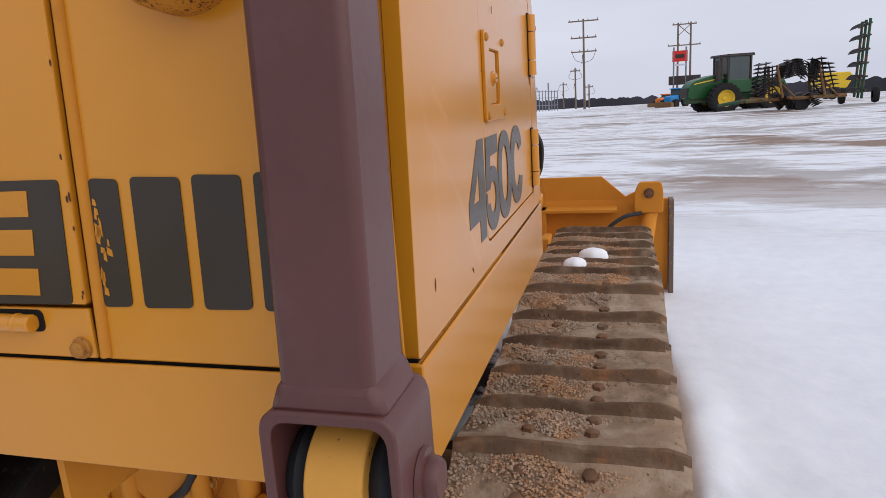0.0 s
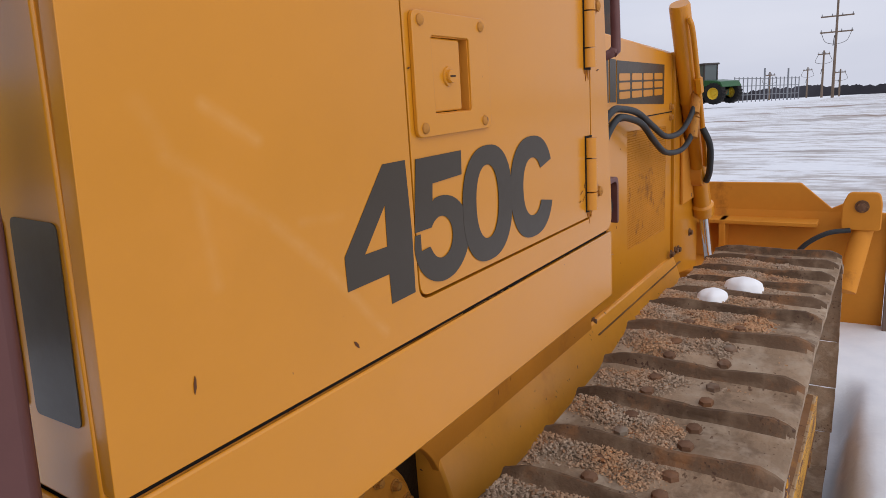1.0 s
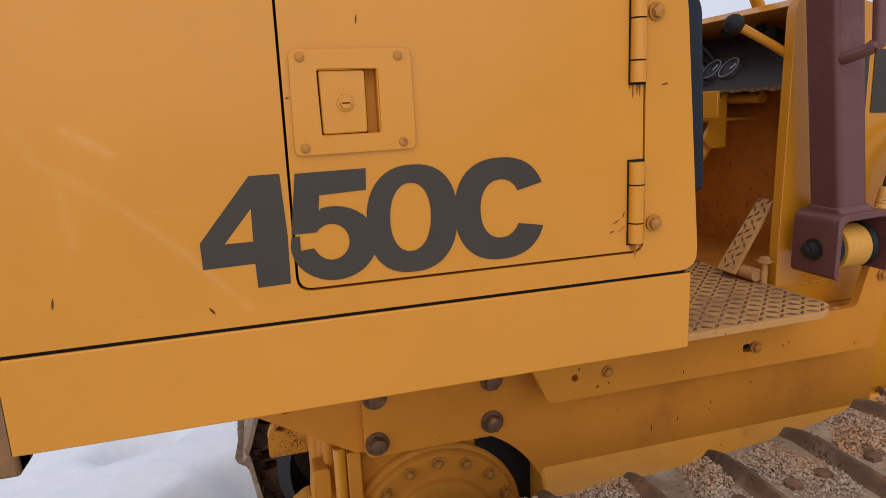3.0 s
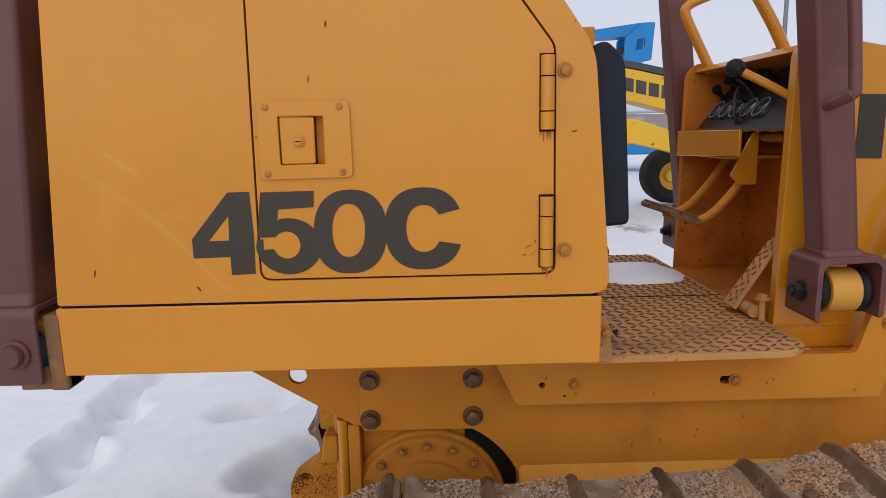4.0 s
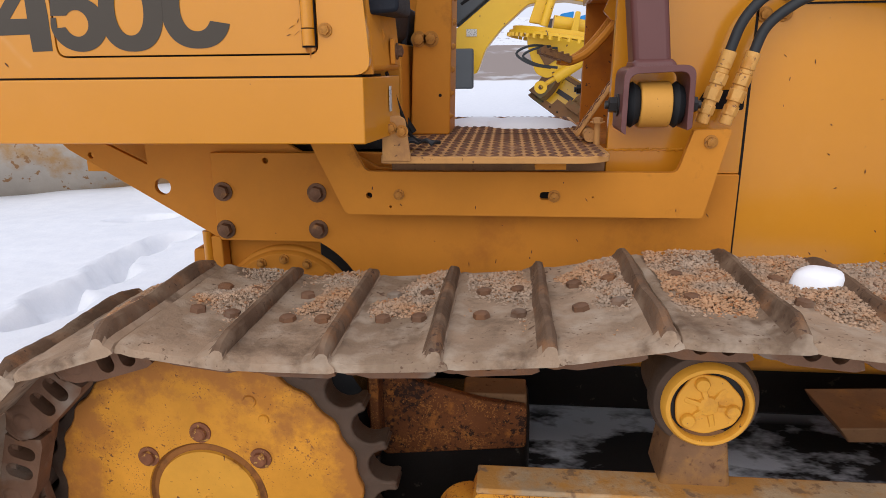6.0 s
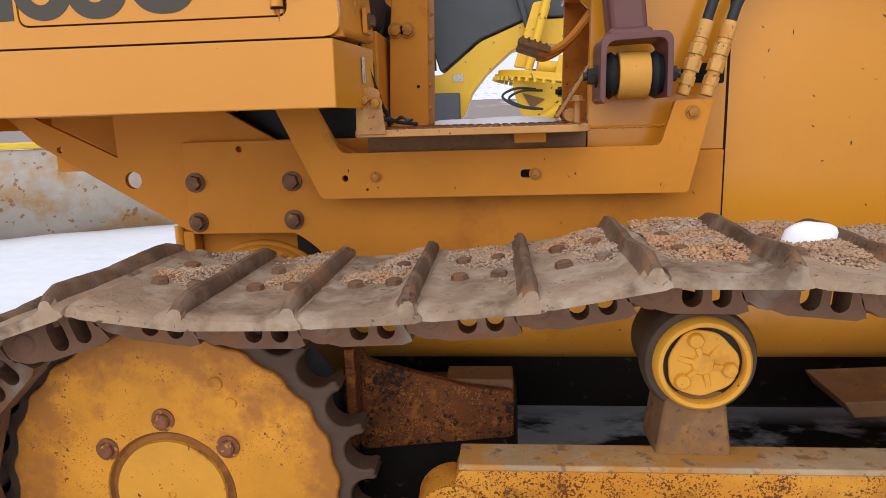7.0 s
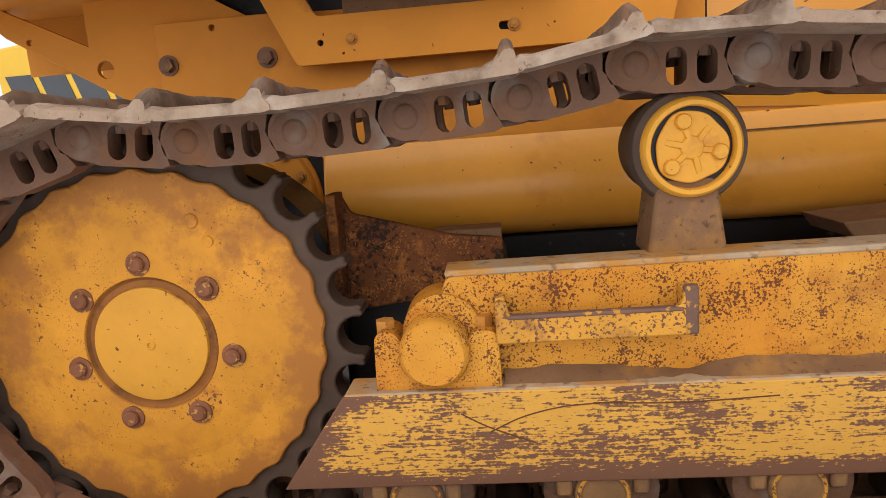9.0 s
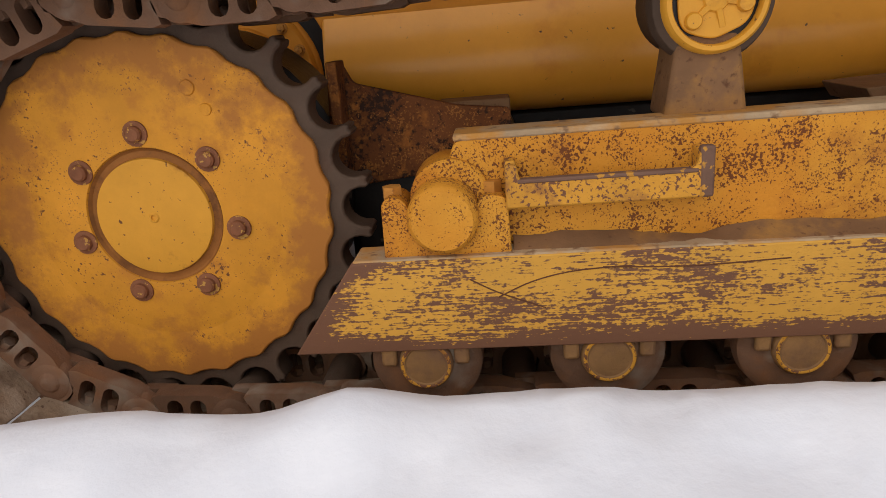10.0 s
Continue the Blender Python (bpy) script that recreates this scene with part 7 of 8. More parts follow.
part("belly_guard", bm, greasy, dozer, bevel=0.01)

# ==== loose dirt, gravel and snow on the machine ====
def dirt_on_shoes():
    bm = B()
    gv, gf = [], []
    rng = random.Random(21)
    octa = [(1, 0, 0), (-1, 0, 0), (0, 1, 0), (0, -1, 0), (0, 0, 1), (0, 0, -1)]
    of = [(0, 2, 4), (2, 1, 4), (1, 3, 4), (3, 0, 4), (2, 0, 5), (1, 2, 5), (3, 1, 5), (0, 3, 5)]
    for i in range(COUNT):
        m = link_pose(i, 0.0)
        if m[2][2] < 0.80 or m[2][3] < 0.5 or m[0][3] > 1.65:
            continue
        seed = i * 3.7
        far = m[0][3]

        def cover(u, y):
            inner = smoothstep(-0.20, -0.03, y + 0.05 * noise.noise((u * 20, seed, 1)))
            front = smoothstep(-0.05, 0.045, u + 0.05 * noise.noise((y * 9, seed, 2)))
            c = 0.25 + 0.55 * inner + 0.55 * front * smoothstep(-0.25, -0.12, y) - 0.36 + 0.60 * noise.noise((u * 11, y * 11, seed))
            if far > 0.86:
                c += 0.30 * smoothstep(-0.255, -0.2, y)
            c -= 0.14 * (1 - smoothstep(0.35, 0.8, far))
            return c * smoothstep(-0.272, -0.235, y)

        # packed dirt
        nu, ny = 14, 36
        grid = []
        for a in range(nu + 1):
            row = []
            for b in range(ny + 1):
                u, y = -0.066 + 0.128 * a / nu, SHOE_OUT + 0.008 + (SHOE_IN - SHOE_OUT - 0.012) * b / ny
                h = 0.0375 + max(-0.003, 0.015 * (cover(u, y) - 0.30)) * (0.7 + 0.6 * noise.noise((u * 40, y * 40, seed)))
                if a in (0,) or b in (0, ny):
                    h = 0.036
                row.append(bm.verts.new(m @ Vector((u, y, h))))
            grid.append(row)
        for a in range(nu):
            for b in range(ny):
                bm.faces.new((grid[a][b], grid[a + 1][b], grid[a + 1][b + 1], grid[a][b + 1]))
        # pebbles
        for _ in range(8200):
            u, y = rng.uniform(-0.064, 0.062), rng.uniform(SHOE_OUT + 0.012, SHOE_IN - 0.005)
            c = cover(u, y)
            if c < 0.22 + 0.35 * rng.random():
                if rng.random() > 0.012:
                    continue
            r = 0.0009 + 0.0034 * rng.random() ** 3
            p = m @ Vector((u, y, 0.0385 + max(-0.002, 0.015 * (c - 0.30)) + r * 0.5))
            k = len(gv)
            rot = Euler((rng.uniform(0, 6), rng.uniform(0, 6), rng.uniform(0, 6))).to_matrix()
            sq = [rng.uniform(0.5, 1.5) for _ in range(6)]
            for o, q in zip(octa, sq):
                v = rot @ Vector(o) * r * q
                gv.append((p.x + v.x, p.y + v.y, p.z + v.z * 0.75))
            gf += [tuple(k + j for j in f) for f in of]
    dirt = new("dirt", finish(bm, "dirt", dirt_mat, 180))
    tagged(dirt, "packed brown dirt caked on the track shoes", "dirt", kind="stuff")
    me = bpy.data.meshes.new("gravel")
    me.from_pydata(gv, [], gf)
    me.materials.append(gravel_mat)
    tagged(new("gravel", me), "loose grey and reddish gravel lying on the track shoes", "gravel", kind="stuff")


dirt_on_shoes()


def snow_lump(x, y, z, rx, ry, h, seed, rot=0.0, label="small lump of white snow on a track shoe"):
    bm = B()
    n, rings = 28, 7
    rows = []
    for k in range(rings + 1):
        f = k / rings
        row = []
        for i in range(n):
            a = 2 * math.pi * i / n
            e = 1 + 0.16 * noise.noise((math.cos(a) * 1.3, math.sin(a) * 1.3, seed)) + 0.06 * noise.noise((math.cos(a) * 4, math.sin(a) * 4, seed))
            px, py = rx * f * e * math.cos(a), ry * f * e * math.sin(a)
            pz = h * math.sqrt(max(0.0, 1 - f ** 2.6)) * (1 + 0.12 * noise.noise((px * 30, py * 30, seed)))
            row.append(bm.verts.new((px, py, pz - (0.004 if k == rings else 0))))
        rows.append(row)
    for a, b in zip(rows, rows[1:]):
        for i in range(n):
            bm.faces.new((a[i], a[(i + 1) % n], b[(i + 1) % n], b[i]))
    bmesh.ops.remove_doubles(bm, verts=bm.verts, dist=0.0005)
    ob = new("snow_lump", finish(bm, "snow_lump", snow_mat, 180))
    ob.matrix_basis = Matrix.Translation((x, y, z)) @ Matrix.Rotation(rot, 4, "Z")
    tagged(ob, label, "snow", group="snow lumps on the machine")


snow_lump(1.068, -0.010, 0.752, 0.048, 0.042, 0.030, 1.1)
snow_lump(1.215, -0.064, 0.745, 0.050, 0.052, 0.034, 2.4)
snow_lump(0.60, 0.80, 0.943, 0.135, 0.145, 0.020, 4.2, -0.25, "thin crust of snow lying on the chequer-plate floor")
snow_lump(0.46, 0.86, 0.943, 0.10, 0.13, 0.016, 5.2, -0.2, "thin crust of snow lying on the chequer-plate floor")


# ==== the yard around ====
def polar(az, dist, z):
    """A place seen from the walk's start at that bearing from straight ahead (to the left) and distance."""
    return Vector((-1.04 + dist * math.cos(radians(az)), -0.17 + dist * math.sin(radians(az)), z))


def ground_at(p):
    return ground_height(p.x, p.y)


def placed(p, turn=0.0):
    return Matrix.Translation(p) @ Matrix.Rotation(radians(turn), 4, "Z")


# -- big green tractor with dual wheels, drawn in its own space: x to its front --
def cab(parent, x0, x1, y0, y1, z0, z1, post_mat, roof_mat, t=0.07):
    for x in (x0, x1):
        for y in (y0, y1):
            bm = B()
            loft(bm, [(x - t / 2, y - t / 2, z0), (x + t / 2, y - t / 2, z0), (x + t / 2, y + t / 2, z0), (x - t / 2, y + t / 2, z0)],
                 [(x * 0.97 + (x0 + x1) * 0.015 - t / 2, y - t / 2, z1), (x * 0.97 + (x0 + x1) * 0.015 + t / 2, y - t / 2, z1), (x * 0.97 + (x0 + x1) * 0.015 + t / 2, y + t / 2, z1), (x * 0.97 + (x0 + x1) * 0.015 - t / 2, y + t / 2, z1)])
            part("cab_post", bm, post_mat, parent)
    for y in (y0, y1):
        bm = B()
        box(bm, x0 + t / 2, x1 - t / 2, y - 0.01, y + 0.01, z0 + 0.1, z1 - 0.02)
        part("cab_window", bm, glass_dark, parent)
    for x in (x0, x1):
        bm = B()
        box(bm, x - 0.01, x + 0.01, y0 + t / 2, y1 - t / 2, z0 + 0.1, z1 - 0.02)
        part("cab_window", bm, glass_dark, parent)
    bm = B()
    prism(bm, rounded([(x0 - 0.10, z1), (x1 + 0.14, z1), (x1 + 0.10, z1 + 0.16), (x0 - 0.05, z1 + 0.18)], 0.06), "y", y0 - 0.08, y1 + 0.08)
    part("cab_roof", bm, roof_mat, parent, bevel=0.03)
    bm = B()
    box(bm, x0 - 0.02, x1 + 0.02, y0 - 0.02, y1 + 0.02, z0 - 0.35, z0 + 0.12)
    part("cab_base", bm, post_mat, parent, bevel=0.02)


def tractor(p, turn, k, label, duals=False):
    """Axles along the tractor's own y, front along x; built at scale k."""
    t = thing("tractor", placed(p, turn), label, "tractor", group="tractors in the yard")
    m = placed(p, turn)

    def add(name, bm, mat, parent=t, lab="", bevel=0.0):
        bm.transform(m @ Matrix.Diagonal((k, k, k * 0.86, 1)))
        return part(name, bm, mat, parent, lab, bevel=bevel * k)

    bm = B()
    prism(bm, rounded([(0.35, 1.15), (0.35, 2.62), (1.2, 2.56), (2.35, 2.28), (2.68, 1.95), (2.78, 1.20), (2.5, 1.02)], [0.05, 0.1, 0.2, 0.25, 0.2, 0.1, 0.05]), "y", -0.46, 0.46)
    hood = add("hood", bm, green_paint, t, "dark green sloping hood", 0.06)
    bm = B()
    prism(bm, [(0.5, 2.34), (2.40, 2.02), (2.41, 2.08), (0.5, 2.42)], "y", -0.475, 0.475)
    add("hood_stripe", bm, rim_yellow, t)
    bm = B()
    box(bm, 2.70, 2.80, -0.36, 0.36, 1.15, 1.80)
    add("front_grille", bm, disc_steel, t)
    bm = B()
    box(bm, -2.7, 2.6, -0.35, 0.35, 0.75, 1.3)
    add("chassis", bm, green_dull, t, bevel=0.05)
    bm = B()
    cyl(bm, (0.78, 0.62, 2.3), (0.78, 0.62, 3.85), 0.09, n=16)
    add("exhaust", bm, disc_steel, t)
    bm = B()
    cyl(bm, (0.95, 0.55, 2.2), (0.95, 0.55, 3.5), 0.17, n=16)
    add("air_cleaner", bm, disc_steel, t)
    # cab
    for x, y in ((-1.05, -0.75), (0.40, -0.70), (-1.05, 0.75), (0.40, 0.70)):
        bm = B()
        box(bm, x - 0.05, x + 0.05, y - 0.05, y + 0.05, 2.1, 3.75)
        add("cab_post", bm, disc_steel, t)
    for y in (-0.73, 0.73):
        bm = B()
        box(bm, -0.98, 0.33, y - 0.012, y + 0.012, 2.2, 3.72)
        add("cab_window", bm, glass_dark, t)
    for x in (-1.05, 0.40):
        bm = B()
        box(bm, x - 0.012, x + 0.012, -0.68, 0.68, 2.2, 3.72)
        add("cab_window", bm, glass_dark, t)
    bm = B()
    prism(bm, rounded([(-1.25, 3.73), (0.62, 3.73), (0.55, 3.9), (-1.2, 3.92)], 0.06), "y", -0.85, 0.85)
    add("cab_roof", bm, disc_steel, t, bevel=0.04)
    bm = B()
    box(bm, -1.15, 0.45, -0.8, 0.8, 1.3, 2.2)
    add("cab_base", bm, green_paint, t, bevel=0.05)
    ys = (-0.80, 0.80, -1.45, 1.45) if duals else (-0.95, 0.95)
    for x, r in ((0.75, 1.0), (-2.35, 1.0)):
        for y in ys:
            w = 0.52
            bm = B()
            lathe(bm, [(r * 0.56, -w * 0.42), (r * 0.80, -w * 0.5), (r * 0.96, -w * 0.42), (r, -w * 0.15), (r, w * 0.15), (r * 0.96, w * 0.42), (r * 0.80, w * 0.5), (r * 0.56, w * 0.42)], (x, y, r), (0, -1 if y < 0 else 1, 0), 80)
            for v in bm.verts:
                out = Vector((v.co.x - x, 0, v.co.z - r))
                if out.length > r * 0.9:
                    turn_at = math.degrees(math.atan2(out.z, out.x)) + 9 * (v.co.y - y) / w
                    v.co += out * (0.05 if turn_at % 18 < 9 else -0.02)
            tyre = add("tyre", bm, tyre_mat, t)
            bm = B()
            lathe(bm, [(0.0, w * 0.16), (r * 0.15, w * 0.18), (r * 0.2, w * 0.05), (r * 0.45, w * 0.08), (r * 0.52, w * 0.36), (r * 0.58, w * 0.42)], (x, y, r), (0, -1 if y < 0 else 1, 0), 32)
            add("rim", bm, rim_yellow, tyre)
    bm = B()
    prism(bm, rounded([(-3.3, 1.55), (-3.0, 2.1), (-1.3, 2.3), (-1.3, 1.75)], 0.1), "y", -1.1, 1.1)
    add("rear_fender", bm, green_paint, t, bevel=0.05)
    return t


G1 = Vector((36.4, -5.15, 1.321 - 0.0447 * 36.9))
tractor(G1, 116, 0.86, "big green articulated tractor with yellow rims")
G2 = polar(12.2, 50.0, 0)
G2.z = 1.32 - 0.0280 * 50.0
tractor(G2 + Vector((0, 0.1, 0)), 60, 0.80, "older green tractor with a cab, parked far off")


# -- folded disc harrow --
def disc_harrow(p, turn, k):
    t = thing("disc_harrow", placed(p, turn), "folded disc harrow with rusty frame and dark discs", "harrow")
    m = placed(p, turn) @ Matrix.Scale(k, 4)

    def add(name, bm, mat, parent=t):
        bm.transform(m)
        return part(name, bm, mat, parent)

    for y in (-0.9, 0.9):
        bm = B()
        tube(bm, [(-2.3, y, 0.75), (2.6, y * 0.5, 0.70)], 0.10, 8)
        add("frame_rail", bm, rust_frame)
    for x in (-1.8, -0.6, 0.6, 1.8):
        bm = B()
        tube(bm, [(x, -1.3, 0.78), (x, 1.3, 0.78)], 0.08, 8)
        add("cross_bar", bm, rust_frame)
    for sgn in (-1, 1):
        for x in (-1.2, 0.9):
            bm = B()
            tube(bm, [(x, sgn * 1.0, 0.8), (x + 0.25, sgn * 0.65, 2.5)], 0.07, 8)
            tube(bm, [(x - 0.6, sgn * 1.0, 0.8), (x + 0.3, sgn * 0.6, 1.9)], 0.05, 8)
            add("wing_frame", bm, rust_frame)
        for gx, lean, z0, z1 in ((1.75, -0.04, 1.0, 2.7), (1.35, 0.0, 0.9, 2.5), (0.55, -0.10, 1.8, 2.6), (-0.1, 0.12, 1.9, 2.75), (-0.6, -0.12, 1.7, 2.6), (-1.35, 0.14, 0.9, 2.8), (-1.8, 0.18, 0.8, 2.5), (0.3, 0.3, 0.3, 0.9), (-1.0, 0.3, 0.3, 0.9)):
            gang = B()
            a, b = Vector((gx, sgn * 0.75, z0)), Vector((gx + lean * 2, sgn * 0.55, z1))
            tube(gang, [a, b], 0.035, 6)
            gg = add("gang_bar", gang, disc_steel)
            for q in range(8):
                c = a.lerp(b, (q + 0.5) / 8)
                bm = B()
                lathe(bm, [(0.0, 0.06), (0.15, 0.045), (0.29, 0.0), (0.295, 0.008), (0.15, 0.055), (0.0, 0.07)], c, (b - a) + Vector((0.35 * (1 if gx > 0 else -1), 0, 0)), 16)
                add("disc", bm, disc_steel, gg)
    bm = B()
    tube(bm, [(2.6, 0.45, 0.7), (3.9, 0.0, 0.55)], 0.09, 8)
    tube(bm, [(2.6, -0.45, 0.7), (3.9, 0.0, 0.55)], 0.09, 8)
    add("drawbar", bm, green_dull)
    for y in (-0.55, 0.55):
        bm = B()
        lathe(bm, [(0.18, -0.13), (0.36, -0.14), (0.40, 0.0), (0.36, 0.14), (0.18, 0.13), (0.0, 0.10)], (-0.2, y, 0.40), (0, 1, 0), 24)
        add("tyre", bm, tyre_mat)


H1 = Vector((31.2, -7.18, 1.321 - 0.0469 * 33.0))
disc_harrow(H1, 98, 0.80)


# -- tall folded green cultivator --
def cultivator(p, turn, k):
    t = thing("cultivator", placed(p, turn), "tall green folded cultivator with many spring tines", "cultivator")
    m = placed(p, turn) @ Matrix.Scale(k, 4)

    def add(name, bm, mat, parent=t):
        bm.transform(m)
        return part(name, bm, mat, parent)

    for x in (-1.2, 0.0, 1.2):
        bm = B()
        tube(bm, [(x, 0, 0.3), (x + 0.3, 0.1, 4.4)], 0.07, 8)
        add("mast", bm, green_dull)
    for z in (0.7, 1.4, 2.1, 2.8, 3.5, 4.1):
        bm = B()
        tube(bm, [(-1.5 + z * 0.07, 0, z), (1.6 + z * 0.07, 0.1, z + 0.05)], 0.055, 8)
        bar = add("tool_bar", bm, green_dull)
        for q in range(9):
            x = -1.4 + q * 0.36 + z * 0.07
            bm = B()
            tube(bm, smooth_path([(x, 0, z), (x - 0.12, -0.12, z + 0.14), (x - 0.24, -0.3, z + 0.05), (x - 0.22, -0.42, z - 0.12)], 3), 0.022, 6)
            add("tine", bm, disc_steel, bar)
    for y in (-0.8, 0.8):
        bm = B()
        lathe(bm, [(0.2, -0.14), (0.40, -0.15), (0.45, 0.0), (0.40, 0.15), (0.2, 0.14), (0.0, 0.10)], (0.2, y, 0.45), (0, 1, 0), 24)
        add("tyre", bm, tyre_mat)
    bm = B()
    tube(bm, [(1.2, 0, 0.7), (-2.6, 0, 0.6)], 0.10, 8)
    add("drawbar", bm, green_dull)


C1 = polar(-16.4, 36.0, 0)
C1.z = 1.32 - 0.040 * 36.0
cultivator(C1, 172, 0.82)

# yellow grain box between the implements
bx = polar(-14.6, 46.0, 0)
bx.z = 1.32 - 0.035 * 44
t = thing("grain_cart", placed(bx, 90), "yellow seed cart behind the implements", "cart")
bm = B()
prism(bm, rounded([(-1.0, 0.9), (1.0, 0.9), (1.5, 1.8), (1.3, 2.2), (-1.2, 2.2), (-1.5, 1.8)], 0.1), "y", -1.0, 1.0)
bm.transform(placed(bx, 90) @ Matrix.Scale(0.7, 4))
part("hopper", bm, rim_yellow, t, bevel=0.05)
for y in (-0.9, 0.9):
    bm = B()
    lathe(bm, [(0.2, -0.15), (0.45, -0.17), (0.5, 0.0), (0.45, 0.17), (0.2, 0.15), (0.0, 0.1)], (0, y, 0.5), (0, 1, 0), 24)
    bm.transform(placed(bx, 90) @ Matrix.Scale(0.7, 4))
    part("tyre", bm, tyre_mat, t)

# small blue tractor, orange machine and red pickup shapes beside the big tractor
for az, dist, col, w, h, lab, nm in ((-3.75, 58, blue_paint, 0.9, 1.5, "small blue utility tractor far off", "small_tractor"), (-3.0, 66, orange_paint, 1.3, 1.25, "small orange loader far off", "loader")):
    q = polar(az, dist, 0)
    q.z = 1.32 - 0.0345 * dist
    t = thing(nm, placed(q, 150), lab, nm.split("_")[-1])
    m = placed(q, 150)
    bm = B()
    prism(bm, rounded([(-0.2, 0.45), (1.3, 0.45), (1.3, 0.95), (-0.1, 1.05)], 0.08), "y", -0.3, 0.3)
    bm.transform(m)
    part("hood", bm, col, t, bevel=0.03)
    bm = B()
    prism(bm, rounded([(-1.1, 0.6), (-0.2, 0.6), (-0.15, h), (-0.95, h)], 0.06), "y", -0.45, 0.45)
    bm.transform(m)
    part("cab", bm, glass_dark, t, bevel=0.03)
    bm = B()
    box(bm, -1.15, -0.05, -0.5, 0.5, h, h + 0.08)
    bm.transform(m)
    part("roof", bm, col, t, bevel=0.02)
    for x, r in ((-0.75, 0.55), (0.9, 0.38)):
        for y in (-0.55, 0.55):
            bm = B()
            lathe(bm, [(0.0, 0.08), (r * 0.55, 0.1), (r * 0.9, 0.13), (r, 0.0), (r * 0.9, -0.13), (r * 0.5, -0.1)], (x, y, r), (0, -1 if y < 0 else 1, 0), 24)
            bm.transform(m)
            part("tyre", bm, tyre_mat, t)
    bm = B()
    prism(bm, rounded([(1.5, 0.15), (2.0, 0.12), (2.0, 0.6), (1.6, 0.5)], 0.04), "y", -0.7, 0.7)
    bm.transform(m)
    part("bucket", bm, rust_frame, t, bevel=0.02)

# -- red dealer sign on two posts, dark board below --
q = polar(-4.1, 62, 0)
q.z = ground_at(q)
t = thing("yard_sign", placed(q, -4), "red yard sign board with a plain dark emblem on posts", "sign")
for nm, (y0, y1, z0, z1), mt in (("board", (-0.62, 0.62, 2.70, 3.60), red_sign), ("emblem", (-0.36, 0.36, 3.0, 3.30), disc_steel), ("lower_board", (-1.7, 0.9, 0.75, 1.5), disc_steel), ("caption_bar", (-0.5, 0.5, 2.35, 2.5), white_paint)):
    bm = B()
    x0 = -0.06 if nm == "emblem" else 0.0
    box(bm, x0, x0 + 0.05 if nm == "emblem" else 0.12, y0, y1, 1.0 + z0, 1.0 + z1)
    bm.transform(placed(q, -4))
    part(nm, bm, mt, t)
for y in (-0.5, 0.5):
    bm = B()
    cyl(bm, (0.06, y, -0.3), (0.06, y, 4.9), 0.07, n=10)
    bm.transform(placed(q, -4))
    part("post", bm, galv, t)


# -- power poles --
def pole_line(p, h, arms, twin=0.0, label=""):
    t = thing("utility_pole", placed(p, 4), label, "utility pole", group="power poles")
    m = placed(p, 4)

    def add(name, bm, mat, parent=t):
        bm.transform(m)
        return part(name, bm, mat, parent)

    for y in ((-twin / 2, twin / 2) if twin else (0,)):
        bm = B()
        cyl(bm, (0, y, -1), (0, y, h), 0.20, 0.13, n=12)
        add("pole", bm, timber)
    for z, half in arms:
        bm = B()
        box(bm, -0.15, -0.03, -half, half, z - 0.09, z + 0.09)
        arm = add("crossarm", bm, timber)
        for k in range(4):
            y = -half + 0.15 + (2 * half - 0.3) * k / 3
            bm = B()
            cyl(bm, (-0.09, y, z + 0.09), (-0.09, y, z + 0.35), 0.07, 0.04, n=8)
            add("insulator", bm, galv, arm)
    if twin:
        for s in (1, -1):
            bm = B()
            tube(bm, [(0, -s * twin / 2, arms[-1][0] - 1.8), (0, s * twin / 2, arms[-1][0])], 0.06, 6)
            add("brace", bm, timber)
    else:
        for s in (1, -1):
            bm = B()
            tube(bm, smooth_path([(0, s * 0.05, arms[0][0] - 1.6), (0, s * 1.2, arms[0][0] - 1.2), (0, s * arms[0][1] * 0.9, arms[0][0] - 0.1)], 4), 0.03, 6)
            add("jumper_wire", bm, disc_steel)
        bm = B()
        tube(bm, [(0, 0, 0.6 * h), (0, 0.2, 0.6 * h + 0.01), (0, 0.3, 0.5 * h)], 0.05, 6)
        add("riser", bm, disc_steel)
    return t


P1 = polar(3.38, 105, 0)
P1.z = 1.32 - 0.026 * 105
pole_line(P1, 12.9, ((8.2, 1.9), (10.2, 1.9), (12.6, 2.2)), label="tall timber utility pole with three crossarms")
P2 = polar(-4.4, 120, 0)
P2.z = 1.32 - 0.03 * 120
pole_line(P2, 13.2, ((9.6, 2.6), (12.9, 1.9)), twin=2.0, label="twin-pole timber power structure with braces")
for az, dist, h in ((4.1, 130, 7.5), (3.0, 150, 5), (5.1, 170, 6.5), (7.6, 140, 5)):
    q = polar(az, dist, 0)
    q.z = 1.32 - 0.027 * dist
    pole_line(q, h, ((h - 0.6, 0.9),), label="slim distant utility pole")

# -- chain-link fence of the far compound --
q0, q1 = polar(10.0, 100, 0), polar(5.6, 115, 0)
t = thing("chain_fence", placed(q0), "grey wire fence round the far compound", "fence")
for k in range(17):
    f = k / 16
    q = q0.lerp(q1, f)
    q.z = 1.32 - 0.029 * (100 + 15 * f)
    bm = B()
    cyl(bm, q, q + Vector((0, 0, 3.4 + (1.2 if k in (7, 13) else 0))), 0.07 if k not in (7, 13) else 0.12, n=8)
    part("post", bm, galv, t)
for h in (1.0, 2.2, 3.2):
    bm = B()
    a, b = q0.copy(), q1.copy()
    a.z, b.z = 1.32 - 2.9 + h, 1.32 - 0.029 * 115 + h
    tube(bm, [a, b], 0.05, 6)
    part("rail", bm, galv, t)

